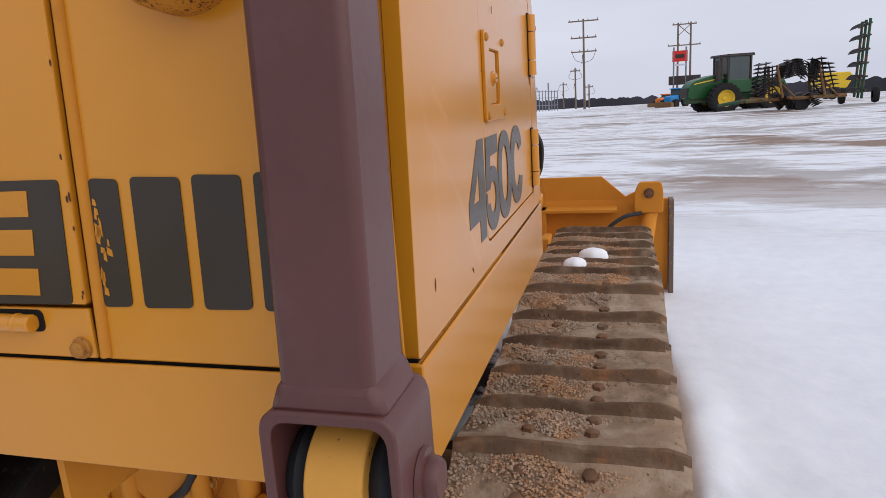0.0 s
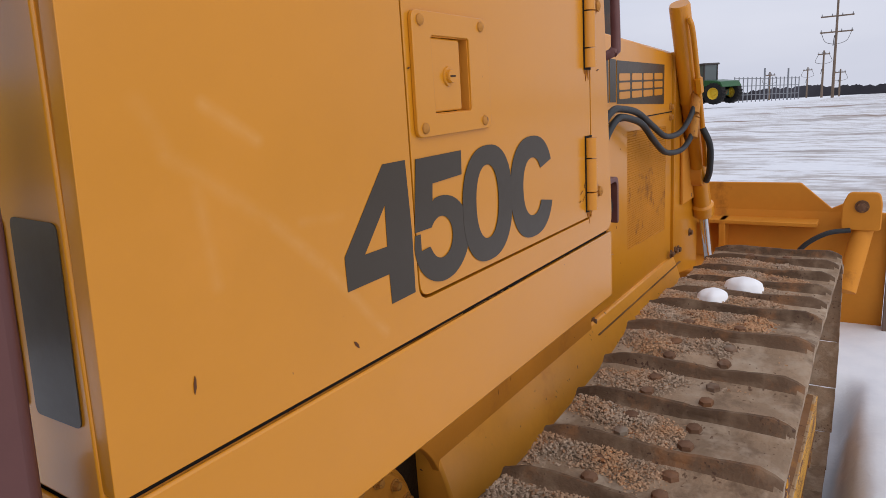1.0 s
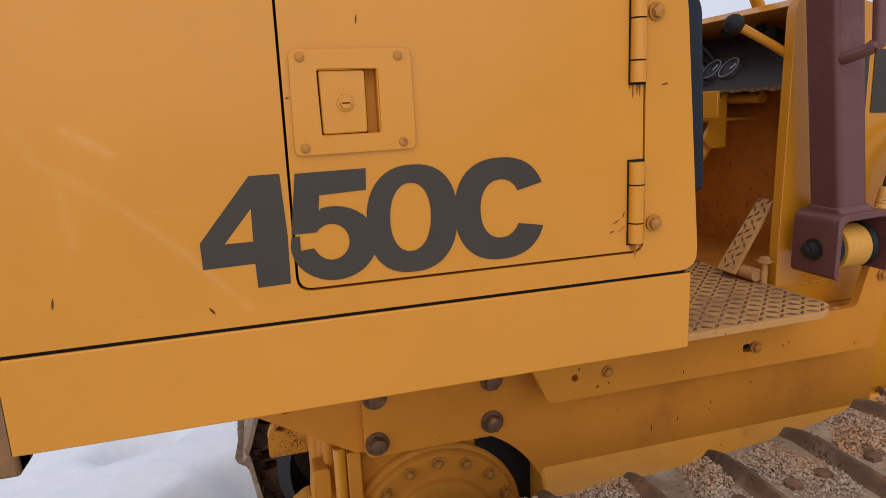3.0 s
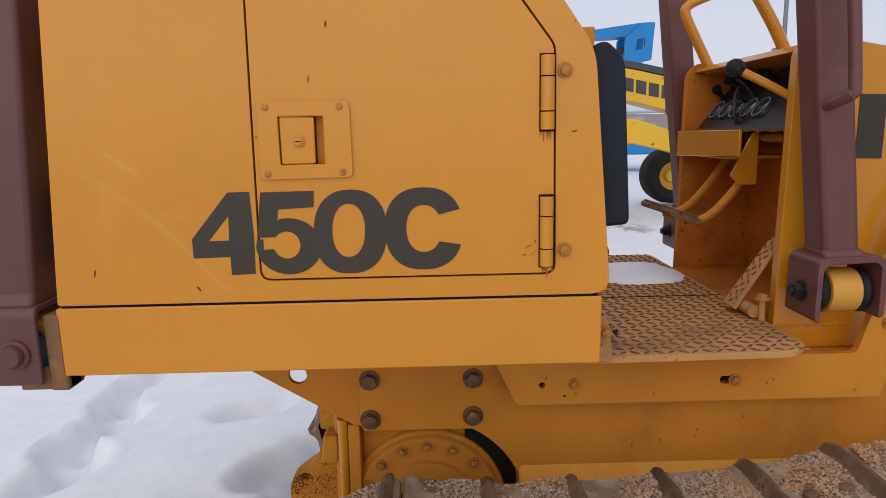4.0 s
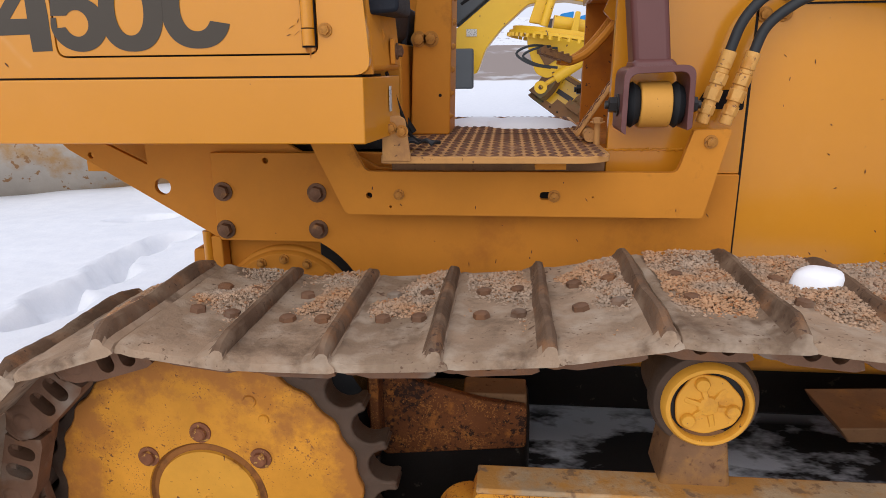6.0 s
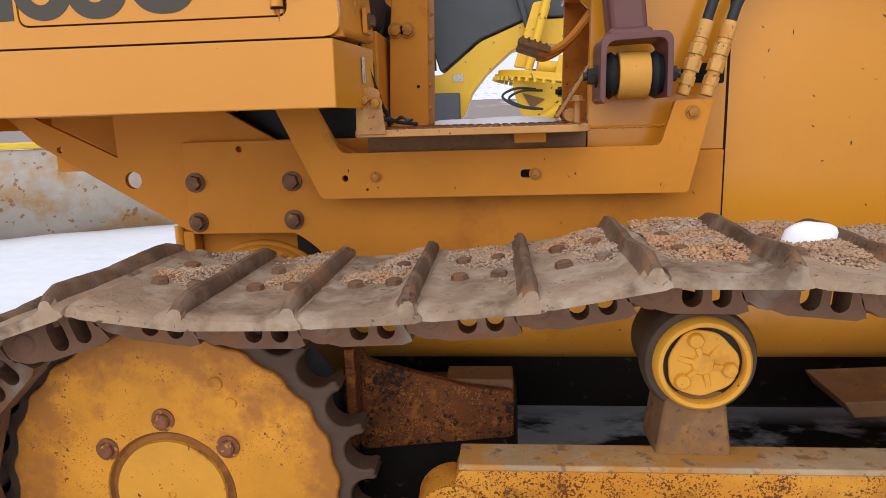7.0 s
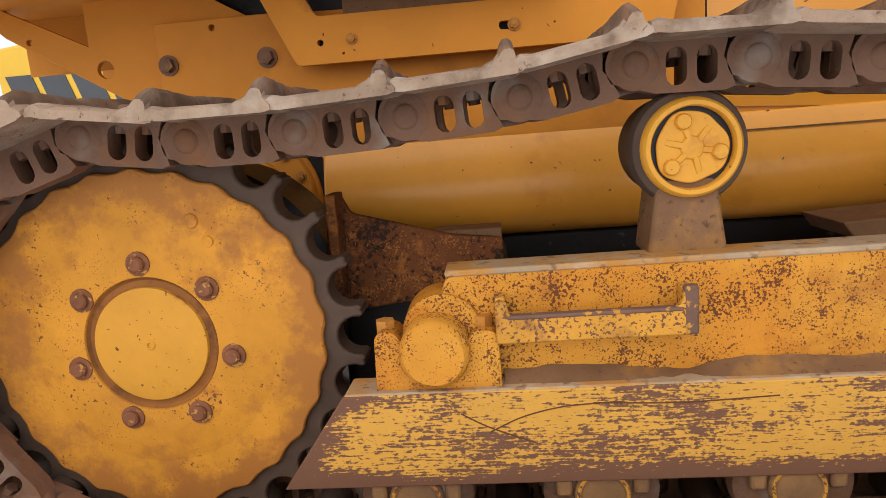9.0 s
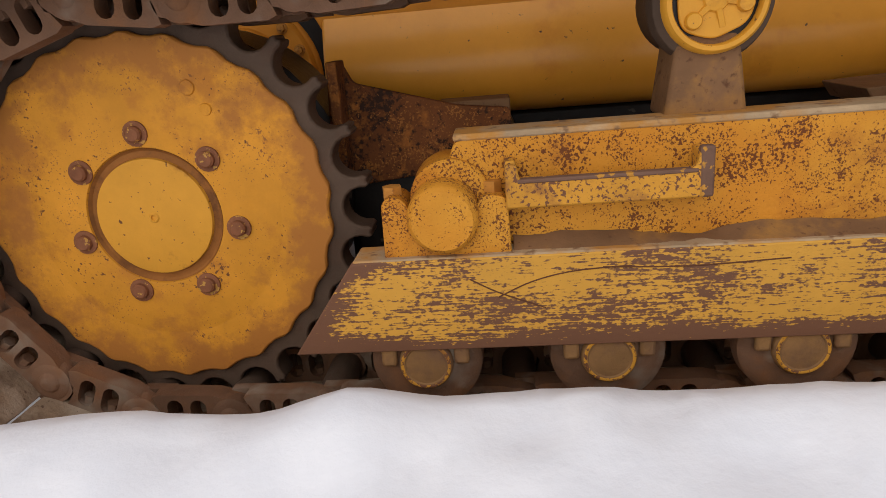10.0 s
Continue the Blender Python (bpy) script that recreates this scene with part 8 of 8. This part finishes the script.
# -- far woods: a ragged low ridge on the horizon --
def woods():
    bm = B()
    rng = random.Random(3)
    az = -35.0
    prev = None
    while az < 150:
        d = 260.0
        lift = 0.0 if az > -1 else 1.6 * smoothstep(-1, -12, az)
        h = 1.9 + lift + 0.8 * noise.noise((az * 0.11, 0, 0)) + 0.9 * noise.noise((az * 1.7, 3, 0)) + rng.uniform(0, 0.5)
        if 4 < az < 9:
            h += 0.6
        p = polar(az, d, 0)
        a, b, c = bm.verts.new((p.x, p.y, -9)), bm.verts.new((p.x, p.y, -5.0 + h)), bm.verts.new((p.x + 25, p.y + 12, -9))
        if prev:
            bm.faces.new((prev[0], a, b, prev[1]))
            bm.faces.new((prev[1], b, c, prev[2]))
        prev = (a, b, c)
        az += 0.09
    tagged(new("far_woods", finish(bm, "far_woods", woods_mat, 0)), "dark line of distant bare woods on the horizon", "woods", kind="structure")


woods()


# -- tracked excavator parked at the yard's edge --
def excavator(p, turn, k, body_mat, label):
    t = thing("excavator", placed(p, turn), label, "excavator", group="excavators")
    m = placed(p, turn) @ Matrix.Scale(k, 4)

    def add(name, bm, mat, parent=t, bevel=0.0):
        bm.transform(m)
        return part(name, bm, mat, parent, bevel=bevel)

    for y in (-1.0, 1.0):
        bm = B()
        prism(bm, rounded([(-1.8, 0.0), (1.8, 0.0), (2.0, 0.4), (1.8, 0.8), (-1.8, 0.8), (-2.0, 0.4)], 0.25), "y", y - 0.28, y + 0.28)
        add("crawler_track", bm, tyre_mat, bevel=0.03)
    bm = B()
    prism(bm, rounded([(-2.1, 1.0), (1.3, 1.0), (1.3, 1.75), (-0.2, 1.9), (-2.1, 1.9), (-2.3, 1.4)], 0.12), "y", -1.3, 1.3)
    add("house", bm, body_mat, bevel=0.05)
    bm = B()
    box(bm, -1.6, 0.0, -1.32, -1.305, 1.2, 1.8)
    add("side_grille", bm, disc_steel)
    bm = B()
    prism(bm, rounded([(0.0, 1.8), (1.45, 1.8), (1.5, 2.6), (1.2, 3.1), (0.0, 3.1)], 0.12), "y", 0.35, 1.3)
    add("cab", bm, glass_dark, bevel=0.04)
    bm = B()
    prism(bm, rounded([(0.9, 1.6), (1.3, 1.5), (3.2, 3.6), (5.0, 3.0), (5.1, 3.3), (3.2, 4.1), (2.6, 3.9)], 0.1), "y", -0.25, 0.2)
    add("boom", bm, body_mat, bevel=0.03)
    bm = B()
    prism(bm, rounded([(4.8, 3.4), (5.3, 3.3), (5.0, 1.2), (4.7, 1.2)], 0.08), "y", -0.2, 0.15)
    add("stick", bm, body_mat, bevel=0.03)
    bm = B()
    prism(bm, rounded([(4.4, 1.2), (5.2, 1.25), (5.1, 0.4), (4.5, 0.25), (4.1, 0.7)], 0.12), "y", -0.5, 0.45)
    add("bucket", bm, rust_frame, bevel=0.03)


E1 = polar(14.6, 47, 0)
E1.z = 1.32 - 0.038 * 47
excavator(E1, 10, 0.78, rim_yellow, "yellow excavator with a dark cab, far across the snow")
E2 = Vector((17.5, 10.3, 0.0))
E2.z = ground_at(E2)
excavator(E2, 200, 0.80, orange_paint, "orange excavator standing behind the bulldozer")


# ==== the motor grader beyond the bulldozer: long yellow beam, circle, moldboard ====
GY = 7.0
grader = thing("motor_grader", (1.0, GY, GROUND), "yellow motor grader with its moldboard lowered on the snow", "grader")
bm = B()
neck = [(-2.3, 1.0), (-0.62, 1.0), (0.14, 1.0), (0.24, 1.28), (0.42, 1.50), (0.72, 1.76), (1.15, 1.80), (1.50, 1.74), (2.47, 1.60), (2.91, 1.48), (4.8, 1.20), (5.2, 1.0), (5.2, 1.4), (4.8, 1.55), (2.91, 1.87), (2.47, 1.97), (1.7, 2.12), (1.30, 2.08), (0.9, 2.08), (0.35, 1.86), (-0.10, 1.50), (-0.45, 1.50), (-2.3, 1.60)]
prism(bm, rounded(neck, 0.05, 3), "y", GY - 0.20, GY + 0.20)
part("main_beam", bm, grader_yellow, grader, "yellow arched main beam", bevel=0.02)
bm = B()
prism(bm, rounded([(-0.12, 1.52), (0.33, 1.88), (0.90, 2.10), (1.32, 2.10), (1.34, 2.22), (0.95, 2.50), (0.30, 2.62), (-0.2, 2.75), (-0.35, 2.3)], 0.05), "y", GY - 0.23, GY + 0.23)
part("beam_cover", bm, grader_grey, grader, "dark grey cover above the gooseneck", bevel=0.02)
for x0 in (2.16, 2.31, 2.46, 2.61, 2.76):
    bm = B()
    zc = 1.80 - 0.22 * (x0 - 2.4)
    prism(bm, [(x0, zc - 0.075), (x0 + 0.12, zc - 0.10), (x0 + 0.12, zc + 0.05), (x0, zc + 0.075)], "y", GY - 0.204, GY - 0.2005)
    part("brand_bar", bm, grader_grey, grader, "plain dark bar in place of a name", smooth=0)
# cab
cab(grader, -2.2, -0.30, GY - 0.75, GY + 0.75, 1.62, 3.25, grader_grey, grader_grey, 0.09)
bm = B()
tube(bm, [(0.55, GY - 0.28, 3.1), (0.95, GY - 0.30, 1.78)], 0.035, 8)
part("stay_rod", bm, grader_grey, grader)
bm = B()
box(bm, -0.40, 0.12, GY - 0.62, GY - 0.50, 0.85, 1.28)
part("step_box", bm, grader_grey, grader, bevel=0.02)
bm = B()
box(bm, 0.02, 0.14, GY - 0.215, GY - 0.202, 1.42, 1.50)
part("label_plate", bm, label_mat, grader)
bm = B()
prism(bm, [(1.62, 2.13), (1.72, 2.20), (2.50, 2.05), (2.95, 1.95), (2.92, 1.875), (2.48, 1.975), (1.71, 2.125)], "y", GY - 0.21, GY + 0.21)
part("beam_band", bm, grader_grey, grader, "dark grey band along the beam", bevel=0.006)
# engine house to the rear with dark louvres
bm = B()
prism(bm, rounded([(-5.14, 1.30), (-4.85, 1.26), (-4.4, 1.12), (-2.35, 1.12), (-2.35, 2.0), (-4.2, 2.2), (-5.18, 2.1)], 0.04), "y", GY - 0.55, GY + 0.55)
part("engine_house", bm, grader_yellow, grader, bevel=0.04)
for k in range(4):
    bm = B()
    x = -4.94 + k * 0.40
    prism(bm, [(x, 1.41), (x + 0.32, 1.41), (x + 0.32 - 0.12, 1.78), (x - 0.12, 1.78)], "y", GY - 0.565, GY - 0.551)
    part("louvre", bm, grader_grey, grader, "dark slanting louvre panel")
bm = B()
box(bm, -5.38, -5.22, GY - 0.10, GY + 0.10, 0.55, 1.95)
part("rear_post", bm, galv, grader, "grey upright at the tail", bevel=0.02)
for x in (-2.45, -1.05, 3.30):
    for y in (GY - 0.95, GY + 0.95):
        bm = B()
        r = 0.66 if x < 0 else 0.38
        lathe(bm, [(r * 0.5, -0.18), (r * 0.8, -0.2), (r * 0.97, -0.14), (r, 0.0), (r * 0.97, 0.14), (r * 0.8, 0.2), (r * 0.5, 0.18)], (x, y, GROUND + 0.16 + r), (0, -1, 0), 32)
        w5 = part("tyre", bm, tyre_mat, grader)
        bm = B()
        lathe(bm, [(0.0, 0.12), (r * 0.2, 0.12), (r * 0.25, 0.05), (r * 0.45, 0.06), (r * 0.52, 0.17)], (x, y, GROUND + 0.16 + r), (0, -1, 0), 24)
        part("rim", bm, grader_yellow, w5)
# circle with teeth, yoke, shift cylinders; drawn in the yard's own metres, then brought to the grader's drawing scale
far_pivot = Matrix.Translation((0.3, -1.0, 1.2))
to_grader = (far_pivot @ Matrix.Scale(1.15, 4) @ far_pivot.inverted()).inverted()
ring_pose = Matrix.Translation((1.60, 8.1, 1.33)) @ Matrix.Rotation(radians(9), 4, "Y")


def grader_part(name, bm, mat, parent, label="", bevel=0.0, at=Matrix.Identity(4)):
    bm.transform(to_grader @ at)
    return part(name, bm, mat, parent, label, bevel=bevel)


bm = B()
lathe(bm, [(0.90, 0.0), (1.08, 0.0), (1.08, 0.035), (1.04, 0.04), (1.04, 0.09), (0.90, 0.09)], (0, 0, 0), (0, 0, 1), 64)
circle_ring = grader_part("circle", bm, grader_yellow, grader, "large yellow turntable ring", at=ring_pose)
for k in range(56):
    a = 2 * math.pi * k / 56
    bm = B()
    e = Vector((math.cos(a), math.sin(a), 0))
    cyl(bm, e * 1.075 + Vector((0, 0, -0.045)), e * 1.075 + Vector((0, 0, 0.0)), 0.028, n=6)
    grader_part("tooth", bm, grader_yellow, circle_ring, at=ring_pose)
bm = B()
prism(bm, rounded([(-0.85, 0.0), (-0.82, -0.14), (-0.66, -0.46), (-0.50, -0.50), (-0.10, -0.20), (0.95, -0.22), (1.0, 0.0)], [0.01, 0.05, 0.06, 0.06, 0.1, 0.05, 0.01]), "y", -0.62, -0.50)
grader_part("yoke", bm, grader_yellow, grader, "yellow yoke plate below the turntable ring", 0.015, ring_pose)
bm = B()
prism(bm, [(-0.70, -0.18), (-0.40, -0.22), (-0.55, -0.36)], "y", -0.64, -0.625)
grader_part("yoke_label", bm, rust_frame, grader, at=ring_pose)
for x0, x1, z, rr in ((-0.55, 0.05, 0.18, 0.09), (0.10, 1.0, 0.17, 0.10)):
    bm = B()
    cyl(bm, (x0, -0.45, z), (x1, -0.40, z), rr, n=18)
    cyl(bm, (x1, -0.40, z), (x1 + 0.4, -0.38, z), rr * 0.55, n=14)
    grader_part("shift_cylinder", bm, grader_yellow, grader, at=ring_pose)
for x in (-0.28, -0.02, 0.22):
    bm = B()
    prism(bm, rounded([(x - 0.05, 0.05), (x + 0.05, 0.05), (x + 0.03, 0.34), (x - 0.03, 0.34)], 0.02), "y", -0.62, -0.56)
    grader_part("shift_lug", bm, grader_yellow, grader, bevel=0.006, at=ring_pose)
bm = B()
lathe(bm, [(0.0, 0.0), (0.10, 0.0), (0.12, 0.05), (0.12, 0.30), (0.0, 0.34)], (-0.15, -0.3, 0.14), (1, 0, 0.1), 18)
grader_part("swing_motor", bm, rust_frame, grader, at=ring_pose)
# saddle plate with lift rams beside the beam
bm = B()
prism(bm, rounded([(-0.85, 0.14), (-0.60, 0.14), (-0.50, 0.95), (-0.62, 0.98), (-0.72, 0.95)], 0.03), "y", -0.40, -0.30)
grader_part("saddle_plate", bm, grader_yellow, grader, bevel=0.01, at=ring_pose)
bm = B()
cyl(bm, (-0.66, -0.46, 0.12), (-0.56, -0.44, 1.0), 0.055, n=16)
grader_part("lift_ram", bm, grader_yellow, grader, at=ring_pose)
bm = B()
cyl(bm, (1.12, 7.5, 0.920), (1.52, 7.5, 1.175), 0.072, n=18)
cyl(bm, (0.95, 7.5, 0.815), (1.14, 7.5, 0.932), 0.030, n=12)
lathe(bm, [(0.03, -0.05), (0.08, -0.05), (0.08, 0.05), (0.03, 0.05)], (0.945, 7.5, 0.812), (0, 1, 0), 18)
grader_part("tilt_cylinder", bm, grader_yellow, grader)
bm = B()
prism(bm, rounded([(2.36, 1.45), (2.60, 1.44), (4.2, 0.92), (4.2, 0.72), (2.60, 1.13), (2.38, 1.14)], 0.02), "y", 7.35, 7.50)
grader_part("drawbar", bm, grader_yellow, grader, "yellow drawbar", 0.01)
for k in range(2):
    bm = B()
    x = 0.75 + k * 0.08
    tube(bm, smooth_path([(x + 0.3, 7.4, 1.30 - k * 0.02), (x + 0.05, 7.3, 1.31 - k * 0.03), (x - 0.12, 7.25, 1.22 - k * 0.03), (x + 0.05, 7.2, 1.10 - k * 0.01), (x + 0.3, 7.25, 1.05)], 5), 0.016, 6)
    grader_part("hydraulic_hose", bm, hose_mat, grader, "black looped hydraulic hose")


# moldboard: a curved plate, banked with its far end raised
def board_point(u, v, off=0.0):
    """u along the board from its low end, v from the cutting edge to the top, off out of its face."""
    out = off - 0.07 * math.sin(math.pi * v)
    return Vector((1.655 - 0.795 * u + 0.34 * v - 0.634 * out, 6.9 + 2.1 * u + 0.2 * v - 0.404 * out, 0.10 + 0.523 * u + 0.45 * v + 0.659 * out))


def board_patch(bm, u0, u1, v0, v1, o0, o1, nu=8, nv=8):
    rows = [[[bm.verts.new(board_point(u0 + (u1 - u0) * a / nu, v0 + (v1 - v0) * b / nv, o)) for b in range(nv + 1)] for a in range(nu + 1)] for o in (o0, o1)]
    for sheet in rows:
        for a in range(nu):
            for b in range(nv):
                bm.faces.new((sheet[a][b], sheet[a + 1][b], sheet[a + 1][b + 1], sheet[a][b + 1]))
    lo, hi = rows
    for a in range(nu):
        for b in (0, nv):
            bm.faces.new((lo[a][b], lo[a + 1][b], hi[a + 1][b], hi[a][b]))
    for b in range(nv):
        for a in (0, nu):
            bm.faces.new((lo[a][b], lo[a][b + 1], hi[a][b + 1], hi[a][b]))


bm = B()
board_patch(bm, 0.0, 1.0, 0.10, 1.0, -0.03, 0.0)
board = grader_part("moldboard", bm, grader_yellow, grader, "curved yellow moldboard caked with mud")
for nm, u0, u1, v0, v1, o, mt in (("cutting_edge", -0.01, 1.02, 0.0, 0.17, 0.02, rust_frame), ("mud_cake", 0.02, 0.72, 0.16, 0.36, 0.02, rust_frame), ("slide_rail", 0.02, 0.95, 0.86, 0.94, 0.05, rust_frame), ("end_rib", -0.02, 0.02, 0.05, 1.0, 0.06, grader_yellow), ("wear_plate", 0.22, 0.36, 0.50, 0.72, 0.03, grader_grey), ("dark_slot", 0.58, 0.80, 0.48, 0.60, 0.006, disc_steel), ("slide_block", 0.38, 0.55, 0.30, 0.50, 0.09, rust_frame), ("back_bracket", 0.82, 1.02, 0.1, 1.1, 0.08, rust_frame)):
    bm = B()
    board_patch(bm, u0, u1, v0, v1, -0.04 if nm in ("cutting_edge", "end_rib") else 0.0015, o)
    grader_part(nm, bm, mt, board)
bm = B()
lathe(bm, [(0.0, 0.07), (0.04, 0.07), (0.05, 0.05), (0.07, 0.05), (0.11, 0.03), (0.12, 0.0)], board_point(0.50, 0.62), (-0.634, -0.404, 0.659), 20)
grader_part("pivot_pin", bm, rust_frame, board)
for k in range(9):
    bm = B()
    p0 = board_point(0.04 + k * 0.11, 0.09, 0.02)
    cyl(bm, p0, p0 + Vector((-0.634, -0.404, 0.659)) * 0.02, 0.012, n=6)
    grader_part("edge_bolt", bm, disc_steel, board)
for u, v in ((0.04, 0.3), (0.04, 0.55), (0.04, 0.8)):
    bm = B()
    p0 = board_point(u + 0.06, v, 0.0)
    cyl(bm, p0, p0 + Vector((-0.634, -0.404, 0.659)) * 0.02, 0.022, n=6)
    grader_part("rib_bolt", bm, disc_steel, board)

# the whole grader stands larger and further off than drawn above
grader.matrix_basis = far_pivot @ Matrix.Scale(1.15, 4) @ far_pivot.inverted() @ grader.matrix_basis

# -- blue lift truck and white box behind the grader --
t = thing("blue_truck", placed((4.3, 17.5, ground_at(Vector((4.3, 17.5, 0))))), "blue boom lift truck parked behind the grader", "truck")
TZ = ground_at(Vector((4.3, 17.5, 0)))
bm = B()
box(bm, 3.5, 8.0, 17.0, 18.4, TZ + 0.45, TZ + 0.95)
part("chassis", bm, blue_paint, t, bevel=0.03)
bm = B()
prism(bm, rounded([(4.35, 1.70), (8.2, 1.70), (8.2, 2.16), (4.35, 2.16)], 0.1), "y", 17.0, 18.4)
part("tank", bm, white_paint, t, "silver-grey tank", bevel=0.06)
bm = B()
prism(bm, rounded([(4.10, 3.62), (4.36, 3.86), (5.55, 4.01), (5.90, 4.03), (5.95, 3.80), (5.20, 3.66)], 0.03), "y", 16.9, 17.5)
part("crane_boom", bm, blue_paint, t, "blue folded crane boom", bevel=0.02)
for y0 in (16.75, 17.55):
    bm = B()
    prism(bm, rounded([(5.16, 3.64), (5.62, 3.99), (5.92, 4.00), (5.85, 3.05), (5.52, 2.98), (5.52, 2.55), (5.10, 2.55)], 0.03), "y", y0, y0 + 0.10, holes=[[(5.42, 3.30), (5.66, 3.34), (5.68, 3.62), (5.46, 3.58)]])
    part("crane_cheek", bm, blue_paint, t, "blue crane cheek plate", bevel=0.015)
bm = B()
cyl(bm, (4.45, 17.1, 3.0), (5.5, 17.1, 3.5), 0.08, n=14)
part("crane_ram", bm, disc_steel, t)
for k, (z0, z1) in enumerate(((1.90, 2.36), (1.84, 2.30), (1.95, 2.42), (1.86, 2.22), (1.88, 2.30))):
    bm = B()
    prism(bm, rounded([(1.75 + k * 0.5, z0), (2.13 + k * 0.5, z0 + 0.05), (2.17 + k * 0.5, z1), (1.83 + k * 0.5, z1 - 0.06)], 0.04), "y", 16.80 - 0.04 * (k % 2), 16.9)
    part("side_locker", bm, blue_paint, t, bevel=0.02)
bm = B()
box(bm, 1.5, 4.3, 16.95, 17.9, 1.72, 2.20)
part("deck_frame", bm, disc_steel, t, bevel=0.02)
for x in (3.85, 7.4):
    for y in (16.95, 18.3):
        bm = B()
        lathe(bm, [(0.0, 0.08), (0.15, 0.06), (0.18, 0.12), (0.28, 0.12), (0.32, 0.0), (0.28, -0.12), (0.0, -0.08)], (x, y, TZ + 0.32), (0, -1, 0), 28)
        w6 = part("tyre", bm, tyre_mat, t)
        bm = B()
        lathe(bm, [(0.0, 0.10), (0.06, 0.10), (0.08, 0.07), (0.15, 0.075), (0.19, 0.125)], (x, y, TZ + 0.32), (0, -1, 0), 24)
        part("rim", bm, white_paint, w6)

# slim service mast seen over the dash
mz = Vector((9.2, 16.5, 0))
mz.z = ground_at(mz)
t = thing("light_mast", placed(mz), "slim grey mast with a lamp head", "mast")
bm = B()
cyl(bm, mz, mz + Vector((0, 0, 5.2)), 0.07, 0.05, n=10)
part("pole", bm, galv, t)
bm = B()
prism(bm, rounded([(8.9, mz.z + 2.8), (9.4, mz.z + 2.8), (9.3, mz.z + 3.2), (9.0, mz.z + 3.2)], 0.05), "y", 16.3, 16.7)
part("lamp_head", bm, galv, t, bevel=0.01)

# -- spare plow blade lying on edge behind the machine --
def plow(p, turn):
    t = thing("plow_blade", placed(p, turn), "pale scuffed steel plow blade with a yellow top edge", "plow blade")
    m = placed(p, turn)
    prof = [(0.30 * (1 - math.sin(radians(a))), 0.73 * k / 12) for k, a in enumerate(range(25, 146, 10))]
    bm = B()
    prism(bm, prof + [(x + 0.03, z) for x, z in reversed(prof)], "x", -1.9, 1.9)
    bm.transform(m)
    part("moldboard", bm, blade_steel, t, "scuffed pale steel face", bevel=0.004)
    bm = B()
    box(bm, -1.9, 1.9, prof[-1][0] - 0.02, prof[-1][0] + 0.08, 0.734, 0.785)
    bm.transform(m)
    part("top_edge", bm, rim_yellow, t, bevel=0.01)
    for x in (-1.3, -0.4, 0.5, 1.4):
        bm = B()
        prism(bm, [(0.33, 0.05), (0.50, 0.05), (0.36, 0.70), (0.335, 0.70)], "x", x, x + 0.03)
        bm.transform(m)
        part("rib", bm, rim_yellow, t)


PB = Vector((-2.98, 3.90, 0))
PB.z = ground_at(PB) - 0.03
plow(PB, 30.5)
